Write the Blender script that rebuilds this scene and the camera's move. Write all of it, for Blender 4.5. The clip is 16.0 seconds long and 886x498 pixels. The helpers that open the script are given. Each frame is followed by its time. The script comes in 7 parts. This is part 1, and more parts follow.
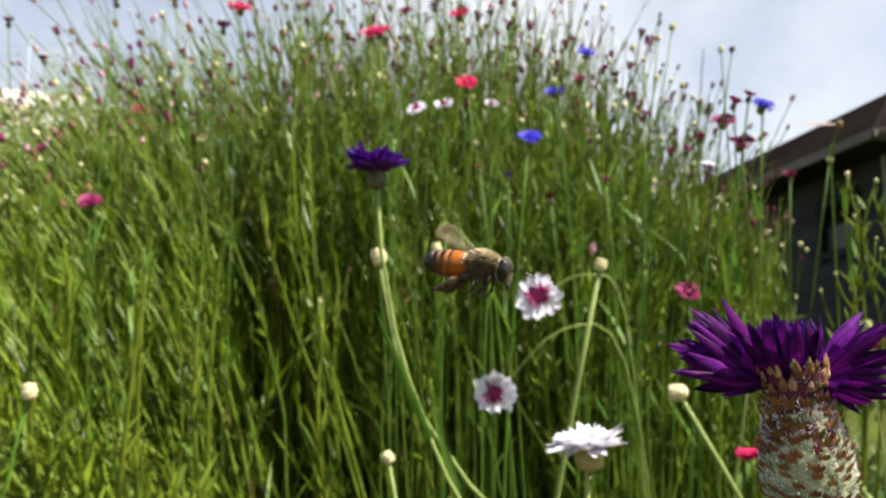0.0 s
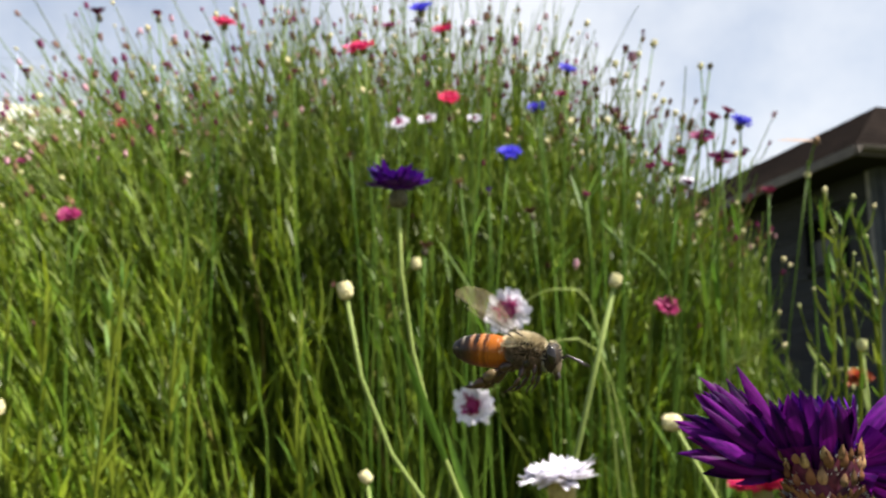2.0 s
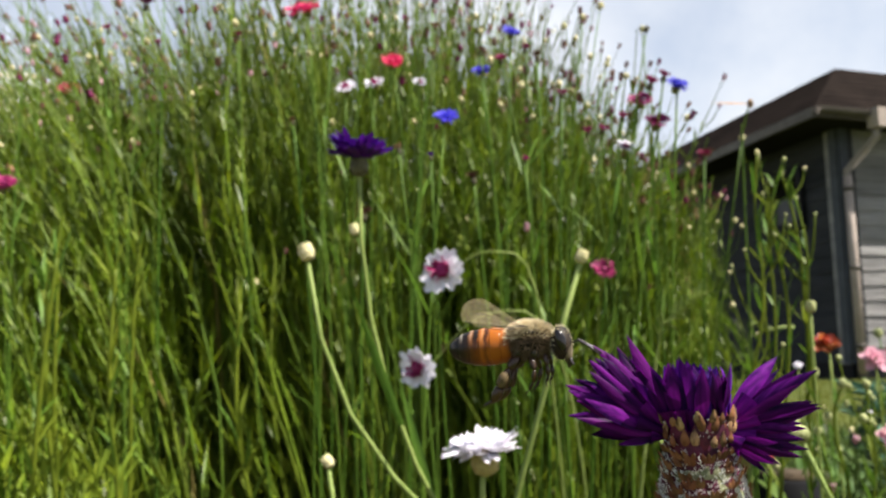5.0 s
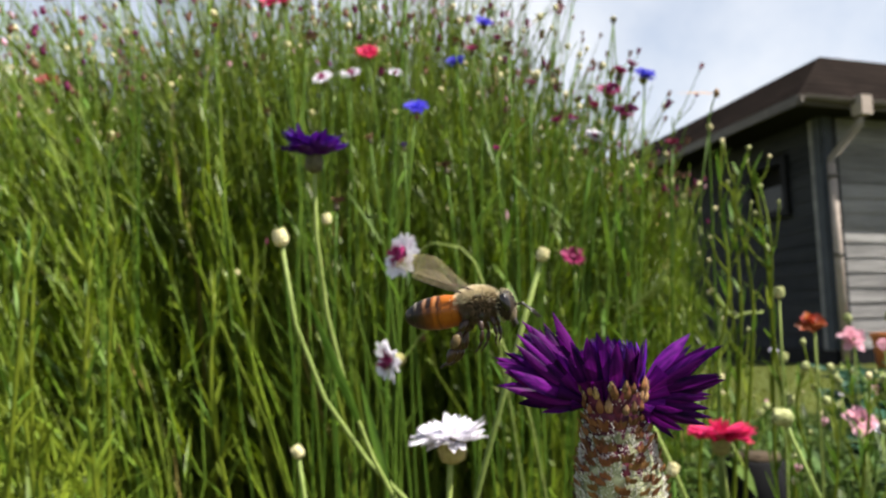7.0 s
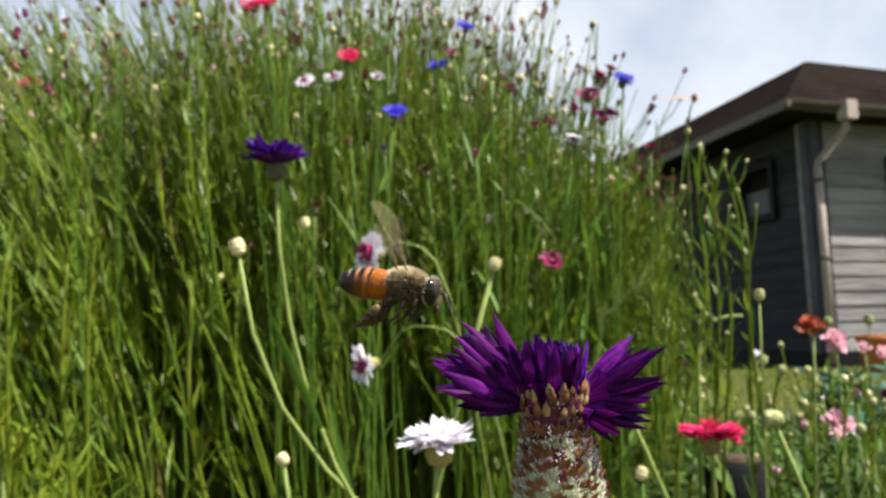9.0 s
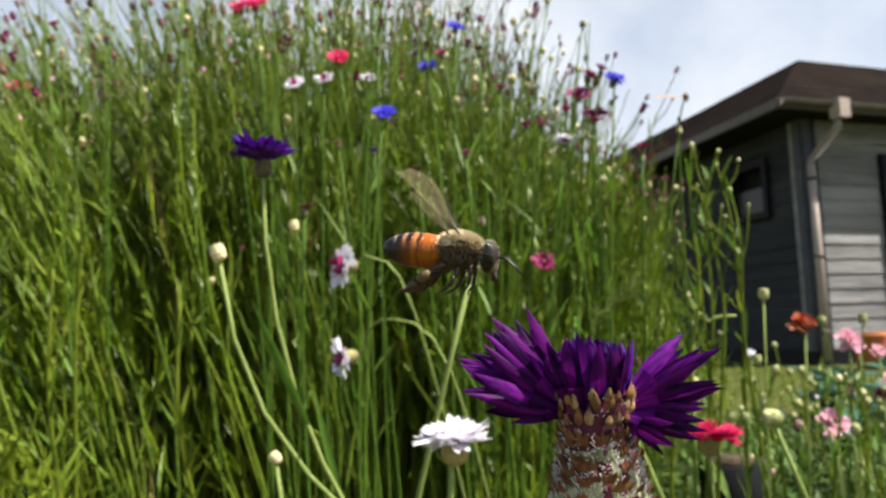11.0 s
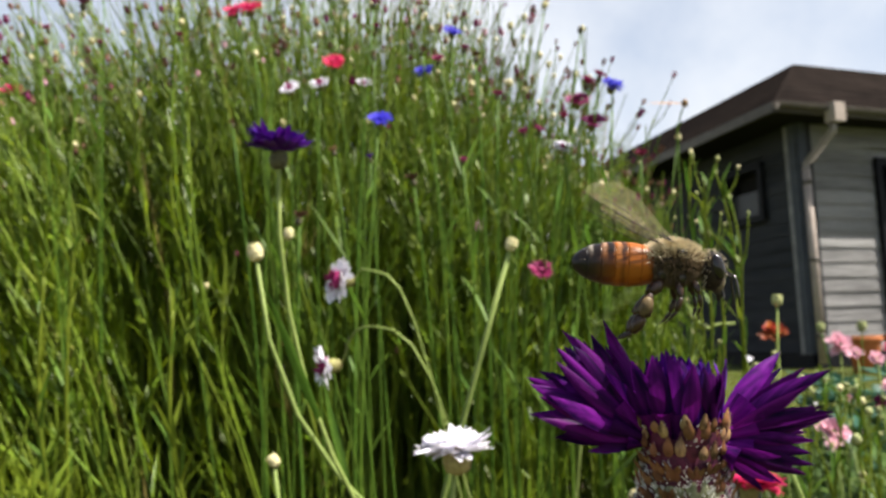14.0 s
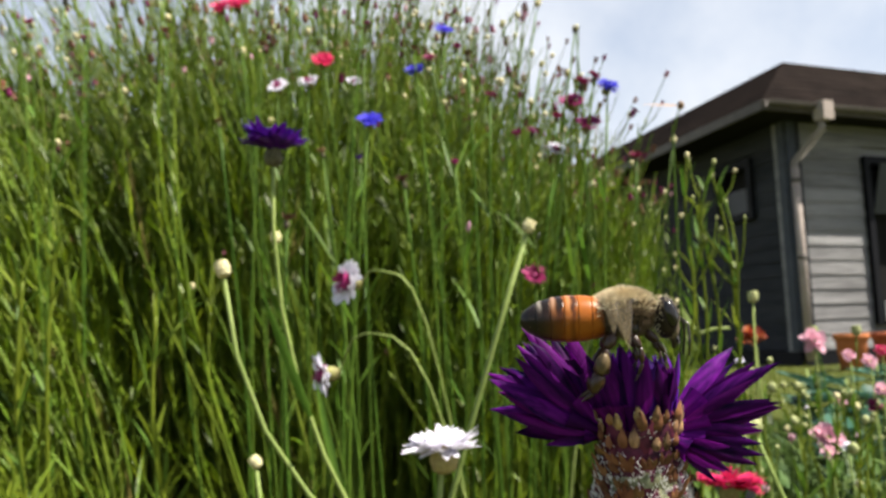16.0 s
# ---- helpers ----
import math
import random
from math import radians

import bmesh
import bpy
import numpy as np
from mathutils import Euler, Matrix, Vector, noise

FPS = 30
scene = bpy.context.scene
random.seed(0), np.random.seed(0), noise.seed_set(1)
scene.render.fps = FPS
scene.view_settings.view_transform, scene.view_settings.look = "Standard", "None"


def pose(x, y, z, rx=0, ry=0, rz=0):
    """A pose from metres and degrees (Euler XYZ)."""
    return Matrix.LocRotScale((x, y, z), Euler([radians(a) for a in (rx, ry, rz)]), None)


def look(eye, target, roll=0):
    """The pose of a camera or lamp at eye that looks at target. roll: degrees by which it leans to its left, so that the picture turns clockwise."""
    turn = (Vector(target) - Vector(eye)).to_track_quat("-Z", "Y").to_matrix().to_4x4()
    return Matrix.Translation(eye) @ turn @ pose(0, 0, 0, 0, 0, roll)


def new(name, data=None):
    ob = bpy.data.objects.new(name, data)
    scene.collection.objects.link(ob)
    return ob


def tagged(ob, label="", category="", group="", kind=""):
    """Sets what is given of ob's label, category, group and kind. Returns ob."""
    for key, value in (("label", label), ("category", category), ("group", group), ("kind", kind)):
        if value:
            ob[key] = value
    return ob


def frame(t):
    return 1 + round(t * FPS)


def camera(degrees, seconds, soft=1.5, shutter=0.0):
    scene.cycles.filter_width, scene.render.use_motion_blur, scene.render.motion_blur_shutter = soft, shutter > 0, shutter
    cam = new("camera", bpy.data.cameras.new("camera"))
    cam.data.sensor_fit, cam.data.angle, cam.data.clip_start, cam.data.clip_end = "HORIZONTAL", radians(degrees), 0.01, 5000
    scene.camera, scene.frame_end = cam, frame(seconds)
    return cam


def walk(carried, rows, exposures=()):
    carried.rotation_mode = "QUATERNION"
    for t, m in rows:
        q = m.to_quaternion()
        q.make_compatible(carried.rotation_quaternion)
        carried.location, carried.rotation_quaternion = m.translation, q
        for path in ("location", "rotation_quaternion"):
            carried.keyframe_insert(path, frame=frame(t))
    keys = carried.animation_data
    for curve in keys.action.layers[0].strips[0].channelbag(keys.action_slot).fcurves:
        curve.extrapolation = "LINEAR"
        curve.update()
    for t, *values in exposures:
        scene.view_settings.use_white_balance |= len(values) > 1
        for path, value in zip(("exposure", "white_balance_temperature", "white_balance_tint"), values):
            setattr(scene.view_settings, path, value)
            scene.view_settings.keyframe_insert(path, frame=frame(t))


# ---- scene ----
cam = camera(60.0, 16.0, soft=2.2)
cam.data.dof.use_dof, cam.data.dof.focus_distance, cam.data.dof.aperture_fstop = True, 0.085, 60.0
CAM_Z = 0.45
PATH = [
    (0, -0.0547, -0.0193, -0.013, 6.0606, 8.2338, 0.051),
    (0.5, -0.0543, -0.0188, -0.0143, 5.7733, 8.2703, -0.1685),
    (1, -0.0532, -0.0185, -0.0147, 5.544, 8.7996, -0.2968),
    (1.5, -0.0513, -0.0181, -0.0141, 5.3546, 9.2718, -0.2242),
    (2, -0.048, -0.0174, -0.0125, 5.2125, 9.3028, 0.0995),
    (2.5, -0.0435, -0.0165, -0.0106, 5.0405, 8.8664, 0.4624),
    (3, -0.0392, -0.0153, -0.0099, 4.6338, 8.279, 0.65),
    (3.5, -0.0351, -0.0146, -0.0101, 4.2053, 7.7218, 0.7879),
    (4, -0.0324, -0.0145, -0.011, 3.6531, 7.3216, 0.8493),
    (6.5, -0.0127, -0.0246, -0.0138, 2.3979, 5.8902, 1.4064),
    (7, -0.0104, -0.0256, -0.0144, 2.1748, 5.8405, 1.5154),
    (7.5, -0.0079, -0.0262, -0.0143, 1.9846, 5.8546, 1.5486),
    (8, -0.0056, -0.0263, -0.0141, 1.7693, 5.9605, 1.5464),
    (8.5, -0.0032, -0.0259, -0.0141, 1.6346, 6.0646, 1.5916),
    (9, -0.0017, -0.0255, -0.0142, 1.4306, 6.0661, 1.6121),
    (11.5, 0.0017, -0.0194, -0.0125, 1.0392, 6.196, 2.1791),
    (12, 0.0013, -0.0195, -0.0123, 1.0028, 6.2914, 2.2183),
    (12.5, 0.0009, -0.0191, -0.0123, 0.9612, 6.3059, 2.1405),
    (13, 0.0013, -0.0178, -0.0115, 0.9936, 6.2752, 2.1204),
    (13.5, 0.0015, -0.0158, -0.01, 0.9901, 6.2712, 2.1233),
    (14, 0.0011, -0.0129, -0.0081, 0.7973, 6.3346, 2.0846),
    (14.5, 0.0012, -0.0091, -0.0061, 0.6855, 6.338, 2.1432),
    (15, 0.0007, -0.0054, -0.0044, 0.4742, 6.2779, 2.1973),
    (15.5, 0.0001, -0.0023, -0.0023, 0.2283, 6.1198, 2.137),
    (16, 0, 0, 0, 0, 6, 2),
]
walk(cam, [(t, pose(x, y, z + CAM_Z, 90 + pitch, roll, yaw)) for t, x, y, z, yaw, pitch, roll in PATH])

# ---- light ----
SUN_EL, SUN_AZ = 58.0, 106.0      # degrees; azimuth clockwise from +y
scene.view_settings.exposure = 1.39
world = bpy.data.worlds.new("sky")
scene.world = world
world.use_nodes = True
wn, wl = world.node_tree.nodes, world.node_tree.links
sky = wn.new("ShaderNodeTexSky")
sky.sky_type, sky.sun_disc = "NISHITA", False
sky.sun_elevation, sky.sun_rotation = radians(SUN_EL), radians(SUN_AZ)
sky.air_density, sky.dust_density = 1.0, 1.0
tc = wn.new("ShaderNodeTexCoord")
cl = wn.new("ShaderNodeTexNoise")
cl.inputs["Scale"].default_value, cl.inputs["Detail"].default_value, cl.inputs["Roughness"].default_value = 1.7, 6.0, 0.55
cr = wn.new("ShaderNodeValToRGB")
cr.color_ramp.elements[0].position, cr.color_ramp.elements[1].position = 0.40, 0.70
mx = wn.new("ShaderNodeMix")
mx.data_type = "RGBA"
mx.inputs[7].default_value = (5.95, 6.2, 6.65, 1)
wl.new(tc.outputs["Generated"], cl.inputs["Vector"])
rise = wn.new("ShaderNodeSeparateXYZ")
wl.new(tc.outputs["Generated"], rise.inputs[0])
thin = wn.new("ShaderNodeMapRange")
thin.inputs["From Min"].default_value, thin.inputs["From Max"].default_value = 0.0, 0.8
thin.inputs["To Min"].default_value, thin.inputs["To Max"].default_value = 0.18, -0.14
wl.new(rise.outputs["Z"], thin.inputs["Value"])
cover = wn.new("ShaderNodeMath")
cover.operation = "ADD"
wl.new(cl.outputs["Fac"], cover.inputs[0])
wl.new(thin.outputs[0], cover.inputs[1])
wl.new(cover.outputs[0], cr.inputs["Fac"])
wl.new(cr.outputs["Color"], mx.inputs[0])
wl.new(sky.outputs["Color"], mx.inputs[6])
wl.new(mx.outputs[2], wn["Background"].inputs["Color"])
wn["Background"].inputs["Strength"].default_value = 0.0605
sun = new("sun", bpy.data.lights.new("sun", "SUN"))
sun.data.energy, sun.data.angle, sun.data.color = 5.0, radians(0.6), (1.0, 0.95, 0.86)
az, el = radians(SUN_AZ), radians(SUN_EL)
sun.matrix_world = look((0, 0, 8), (-math.sin(az) * math.cos(el), -math.cos(az) * math.cos(el), 8 - math.sin(el)))


# ---- materials ----
def mat(name, a, b=None, rough=0.6, scale=200.0, bump=0.0, trans=0.0, metal=0.0, island=False, obrand=0.0, gloss=0.2, stretch=(1, 1, 1), coarse=True):
    """A surface of two colours mixed by noise at two scales, varied from piece to piece."""
    m = bpy.data.materials.new(name)
    m.use_nodes = True
    n, l = m.node_tree.nodes, m.node_tree.links
    p = n["Principled BSDF"]
    b = b or tuple(c * 0.72 for c in a)
    co = n.new("ShaderNodeTexCoord")
    mp = n.new("ShaderNodeMapping")
    mp.inputs["Scale"].default_value = stretch
    l.new(co.outputs["Object"], mp.inputs["Vector"])
    t1 = n.new("ShaderNodeTexNoise")
    t1.inputs["Scale"].default_value, t1.inputs["Detail"].default_value = scale, 5.0
    l.new(mp.outputs[0], t1.inputs["Vector"])
    fac = t1.outputs["Fac"]
    if coarse:
        t2 = n.new("ShaderNodeTexNoise")
        t2.inputs["Scale"].default_value, t2.inputs["Detail"].default_value = scale * 0.13, 3.0
        l.new(mp.outputs[0], t2.inputs["Vector"])
        av = n.new("ShaderNodeMath")
        av.operation = "MULTIPLY_ADD"
        av.inputs[1].default_value = 0.5
        hv = n.new("ShaderNodeMath")
        hv.operation = "MULTIPLY"
        hv.inputs[1].default_value = 0.5
        l.new(t2.outputs["Fac"], hv.inputs[0])
        l.new(t1.outputs["Fac"], av.inputs[0])
        l.new(hv.outputs[0], av.inputs[2])
        fac = av.outputs[0]
    rp = n.new("ShaderNodeValToRGB")
    rp.color_ramp.elements[0].position, rp.color_ramp.elements[1].position = 0.34, 0.66
    rp.color_ramp.elements[0].color, rp.color_ramp.elements[1].color = (*b, 1), (*a, 1)
    l.new(fac, rp.inputs["Fac"])
    col = rp.outputs["Color"]
    if island or obrand:
        if island:
            src = n.new("ShaderNodeNewGeometry").outputs["Random Per Island"]
        else:
            src = n.new("ShaderNodeObjectInfo").outputs["Random"]
        amp = obrand or 0.5
        mr = n.new("ShaderNodeMapRange")
        mr.inputs["To Min"].default_value, mr.inputs["To Max"].default_value = 1 - amp, 1 + amp * 0.7
        l.new(src, mr.inputs["Value"])
        hs = n.new("ShaderNodeHueSaturation")
        hm = n.new("ShaderNodeMapRange")
        hm.inputs["To Min"].default_value, hm.inputs["To Max"].default_value = 0.5 - 0.045 * amp, 0.5 + 0.03 * amp
        sh = n.new("ShaderNodeMath")
        sh.operation = "FRACT"
        m7 = n.new("ShaderNodeMath")
        m7.operation = "MULTIPLY"
        m7.inputs[1].default_value = 7.31
        l.new(src, m7.inputs[0])
        l.new(m7.outputs[0], sh.inputs[0])
        l.new(sh.outputs[0], hm.inputs["Value"])
        l.new(hm.outputs[0], hs.inputs["Hue"])
        l.new(mr.outputs[0], hs.inputs["Value"])
        l.new(col, hs.inputs["Color"])
        col = hs.outputs["Color"]
    l.new(col, p.inputs["Base Color"])
    p.inputs["Roughness"].default_value, p.inputs["Metallic"].default_value = rough, metal
    p.inputs["Specular IOR Level"].default_value = gloss
    if bump:
        bp = n.new("ShaderNodeBump")
        bp.inputs["Strength"].default_value, bp.inputs["Distance"].default_value = bump, 0.3 / scale
        l.new(fac, bp.inputs["Height"])
        l.new(bp.outputs["Normal"], p.inputs["Normal"])
    if trans:
        tr = n.new("ShaderNodeBsdfTranslucent")
        l.new(col, tr.inputs["Color"])
        ms = n.new("ShaderNodeMixShader")
        ms.inputs[0].default_value = trans
        l.new(p.outputs[0], ms.inputs[1])
        l.new(tr.outputs[0], ms.inputs[2])
        l.new(ms.outputs[0], n["Material Output"].inputs["Surface"])
    return m


GRASSY = mat("meadow_green", (0.182, 0.262, 0.011), (0.029, 0.064, 0.003), 0.42, 60, 0, 0.27, island=True, obrand=0.5, gloss=0.28)
STALK = mat("stalk_green", (0.155, 0.225, 0.018), (0.060, 0.105, 0.007), 0.45, 60, 0, 0.12, island=True, obrand=0.4, gloss=0.25)
FRESH = mat("fresh_leaf", (0.18, 0.235, 0.02), (0.08, 0.13, 0.010), 0.5, 60, 0, 0.4, island=True, obrand=0.4, gloss=0.2)
UNDERGROWTH = mat("border_green", (0.095, 0.150, 0.030), (0.028, 0.058, 0.012), 0.5, 60, 0, 0.25, island=True, obrand=0.5, gloss=0.15)
STRAW = mat("dry_stem", (0.26, 0.22, 0.06), (0.15, 0.13, 0.03), 0.7, 60, 0, 0.15, island=True, obrand=0.4)
STEM = mat("stem_green", (0.28, 0.34, 0.10), (0.18, 0.24, 0.055), 0.55, 400, 0.2, 0.15, obrand=0.15)
LEAF = mat("leaf_green", (0.12, 0.21, 0.025), (0.06, 0.13, 0.012), 0.5, 150, 0.2, 0.35, obrand=0.3)
TEAL = mat("poppy_leaf", (0.055, 0.14, 0.09), (0.025, 0.07, 0.045), 0.5, 60, 0.2, 0.2, obrand=0.3)
BUD = mat("bud_pale", (0.70, 0.60, 0.36), (0.46, 0.44, 0.20), 0.6, 900, 0.4, 0.1, obrand=0.15)
BUD_GREEN = mat("bud_green", (0.42, 0.42, 0.20), (0.23, 0.26, 0.09), 0.6, 900, 0.4, 0.1, obrand=0.2)
CALYX = mat("involucre_green", (0.30, 0.30, 0.10), (0.14, 0.12, 0.045), 0.6, 700, 0.4, obrand=0.15)
CALYX_TAN = mat("involucre_tan", (0.36, 0.30, 0.12), (0.16, 0.10, 0.05), 0.6, 700, 0.4)
CALYX_GREY = mat("involucre_grey", (0.15, 0.14, 0.08), (0.05, 0.045, 0.025), 0.6, 700, 0.4)
CALYX_DARK = mat("involucre_dark", (0.12, 0.11, 0.06), (0.04, 0.03, 0.02), 0.6, 700, 0.4)
PURPLE = mat("petal_purple", (0.125, 0.012, 0.24), (0.055, 0.006, 0.14), 0.42, 500, 0.25, 0.22, obrand=0.5, stretch=(1, 1, 0.25))
VIOLET = mat("petal_violet", (0.115, 0.011, 0.33), (0.05, 0.005, 0.17), 0.42, 500, 0.25, 0.2, obrand=0.3, stretch=(1, 1, 0.25))
WHITE = mat("petal_white", (0.84, 0.82, 0.86), (0.68, 0.64, 0.72), 0.55, 400, 0.1, 0.25)
ROSE = mat("petal_rose", (0.34, 0.03, 0.135), (0.16, 0.012, 0.06), 0.5, 400, 0.1, 0.25, obrand=0.2)
RED = mat("petal_red", (0.66, 0.03, 0.13), (0.44, 0.015, 0.08), 0.5, 300, 0.1, 0.25, obrand=0.2)
MAROON = mat("petal_maroon", (0.26, 0.02, 0.09), (0.12, 0.01, 0.04), 0.55, 300, 0.1, 0.2, obrand=0.4)
BLUE = mat("petal_blue", (0.08, 0.06, 0.62), (0.05, 0.03, 0.4), 0.5, 300, 0.1, 0.25, obrand=0.2)
PINK = mat("petal_pink", (0.80, 0.50, 0.56), (0.60, 0.28, 0.36), 0.5, 150, 0.1, 0.3, obrand=0.2)
ORANGE = mat("petal_orange", (0.42, 0.10, 0.02), (0.14, 0.025, 0.01), 0.5, 120, 0.2, 0.2, obrand=0.5)
WITHER = mat("withered_head", (0.30, 0.17, 0.09), (0.10, 0.05, 0.035), 0.8, 400, 0.4, obrand=0.5)
SOIL = mat("soil", (0.07, 0.05, 0.03), (0.03, 0.02, 0.012), 0.95, 30, 0.6)
LAWN = mat("lawn", (0.066, 0.078, 0.010), (0.034, 0.045, 0.006), 0.8, 6, 0.4)
LAWN_BLADE = mat("lawn_blade", (0.115, 0.125, 0.012), (0.06, 0.074, 0.007), 0.9, 20, 0, 0.4, island=True, obrand=0.35)
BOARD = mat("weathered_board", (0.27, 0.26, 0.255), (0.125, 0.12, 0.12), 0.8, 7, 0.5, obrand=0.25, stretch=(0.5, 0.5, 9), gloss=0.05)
# darker copy of BOARD: the unlit side's shade is in its colour
BOARD_SHADED = mat("shaded_board", (0.042, 0.043, 0.047), (0.022, 0.023, 0.026), 0.75, 7, 0.4, obrand=0.18, stretch=(0.6, 0.6, 9), gloss=0.05)
POST = mat("corner_post", (0.075, 0.08, 0.092), (0.045, 0.049, 0.058), 0.6, 12, 0.3, gloss=0.05)
ROOF = mat("roof_sheet", (0.020, 0.0155, 0.0135), (0.009, 0.0075, 0.007), 0.95, 9, 0.3, obrand=0.08, gloss=0.0)
GUTTER = mat("gutter_beige", (0.115, 0.098, 0.082), (0.06, 0.05, 0.042), 0.5, 9, 0.1)
PIPE = mat("pipe_cream", (0.36, 0.30, 0.26), (0.25, 0.205, 0.175), 0.45, 9, 0.1)
ELBOW = mat("elbow_grey", (0.24, 0.205, 0.18), (0.17, 0.145, 0.125), 0.5, 9, 0.1)
# near-black: shade below the eaves and inside window openings, put into the colour
DEEP_SHADE = mat("soffit", (0.015, 0.014, 0.013), None, 0.9, 10, 0.2, gloss=0.05)
FRAME_DARK = mat("window_frame", (0.012, 0.012, 0.014), None, 0.5, 20, 0.1, gloss=0.05)
PANE = mat("blind_pane", (0.040, 0.042, 0.048), (0.028, 0.030, 0.035), 0.35, 3, 0.0)


# ---- mesh building ----
class MB:
    """Collects vertices and faces of one mesh."""
    def __init__(self):
        self.v, self.f, self.m = [], [], []

    def add(self, vs, fs, slot=0):
        o = len(self.v)
        self.v.extend(vs)
        self.f.extend([tuple(i + o for i in q) for q in fs])
        self.m.extend([slot] * len(fs))

    def tube(self, pts, rads, n=6, slot=0, cap=True):
        pts = [Vector(p) for p in pts]
        vs, fs = [], []
        side = None
        for i, p in enumerate(pts):
            d = (pts[min(i + 1, len(pts) - 1)] - pts[max(i - 1, 0)]).normalized()
            if side is None:
                side = d.orthogonal().normalized()
            side = (side - d * side.dot(d)).normalized()
            up = d.cross(side)
            r = rads[i] if hasattr(rads, "__len__") else rads
            for k in range(n):
                a = 2 * math.pi * k / n
                vs.append(tuple(p + (side * math.cos(a) + up * math.sin(a)) * r))
        for i in range(len(pts) - 1):
            for k in range(n):
                a, b = i * n + k, i * n + (k + 1) % n
                fs.append((a, b, b + n, a + n))
        if cap:
            fs.append(tuple(range(n - 1, -1, -1)))
            fs.append(tuple((len(pts) - 1) * n + k for k in range(n)))
        self.add(vs, fs, slot)

    def blade(self, base, way, normal, length, width, bend=0.2, segs=4, ridge=0.15, slot=0, tip=0.0, shape=0.45, side=0.0):
        """A pointed leaf or petal lobe from base along way, with a raised midrib, bending towards normal."""
        way, normal = Vector(way).normalized(), Vector(normal)
        normal = (normal - way * normal.dot(way)).normalized()
        across = way.cross(normal)
        vs, fs = [], []
        for i in range(segs + 1):
            s = i / segs
            w = width * 0.5 * max(tip, (math.sin(math.pi * min(1, 0.12 + 0.88 * s) ** (math.log(0.5) / math.log(shape)))))
            c = Vector(base) + way * (length * s) + normal * (bend * length * s * s) + across * (side * length * s * s)
            vs += [tuple(c - across * w), tuple(c + normal * (ridge * w)), tuple(c + across * w)]
        for i in range(segs):
            o = i * 3
            fs += [(o, o + 1, o + 4, o + 3), (o + 1, o + 2, o + 5, o + 4)]
        self.add(vs, fs, slot)

    def lathe(self, prof, n=16, m=None, slot=0, squash=1.0):
        """A body turned about z: profile of (radius, height)."""
        vs, fs = [], []
        for r, z in prof:
            for k in range(n):
                a = 2 * math.pi * k / n
                p = Vector((r * math.cos(a), r * math.sin(a) * squash, z))
                vs.append(tuple(m @ p) if m else tuple(p))
        for i in range(len(prof) - 1):
            for k in range(n):
                a, b = i * n + k, i * n + (k + 1) % n
                fs.append((a, b, b + n, a + n))
        fs.append(tuple(range(n - 1, -1, -1)))
        fs.append(tuple((len(prof) - 1) * n + k for k in range(n)))
        self.add(vs, fs, slot)

    def box(self, c, s, m=None, slot=0):
        vs = []
        for dx in (-0.5, 0.5):
            for dy in (-0.5, 0.5):
                for dz in (-0.5, 0.5):
                    p = Vector((c[0] + dx * s[0], c[1] + dy * s[1], c[2] + dz * s[2]))
                    vs.append(tuple(m @ p) if m else tuple(p))
        self.add(vs, [(0, 1, 3, 2), (4, 6, 7, 5), (0, 4, 5, 1), (2, 3, 7, 6), (0, 2, 6, 4), (1, 5, 7, 3)], slot)

    def prism(self, poly, z0, z1, slot=0):
        n = len(poly)
        vs = [(x, y, z0) for x, y in poly] + [(x, y, z1) for x, y in poly]
        fs = [tuple(range(n - 1, -1, -1)), tuple(range(n, 2 * n))] + [(i, (i + 1) % n, (i + 1) % n + n, i + n) for i in range(n)]
        self.add(vs, fs, slot)

    def mesh(self, name, mats, smooth=True):
        me = bpy.data.meshes.new(name)
        me.from_pydata([tuple(v) for v in self.v], [], self.f)
        for m in (mats if isinstance(mats, (list, tuple)) else [mats]):
            me.materials.append(m)
        me.polygons.foreach_set("material_index", self.m)
        if smooth:
            me.polygons.foreach_set("use_smooth", [True] * len(me.polygons))
        me.update()
        return me


def part(name, mb, material, parent, label="", smooth=True):
    me = mb if isinstance(mb, bpy.types.Mesh) else mb.mesh(name, material, smooth)
    ob = new(name, me)
    ob.parent = parent
    return tagged(ob, label) if label else ob


def thing(name, m, label, category, group="", kind=""):
    ob = new(name)
    ob.empty_display_size = 0.02
    ob.matrix_world = m
    return tagged(ob, label, category, group, kind)


def structure(name, mb, mats, label, category, smooth=False):
    return tagged(new(name, mb.mesh(name, mats, smooth)), label, category, kind="structure")


rnd = random.Random(7)

# ---- ground ----
g = MB()
xs = [-400, -60, -12, -5, -2.4, 0.2, 0.9, 2, 4, 8, 20, 80, 400]
ys = [-400, -40, -8, -2, 0.4, 1.4, 2.4, 3.2, 4.5, 6, 9, 20, 80, 500]
vs = [(x, y, 0.0) for y in ys for x in xs]
nx = len(xs)
fs = [(j * nx + i, j * nx + i + 1, (j + 1) * nx + i + 1, (j + 1) * nx + i) for j in range(len(ys) - 1) for i in range(nx - 1)]
g.add(vs, fs)
structure("ground", g, LAWN, "sunlit mown lawn, yellow-green", "lawn")
bed = MB()
bed.prism([(-2.4, 0.05), (0.9, 0.05), (1.5, 0.7), (1.75, 2.3), (0.8, 2.5), (-2.4, 2.5)], -0.05, 0.015)
structure("planting_bed", bed, SOIL, "dark bare soil of the flower bed", "soil")

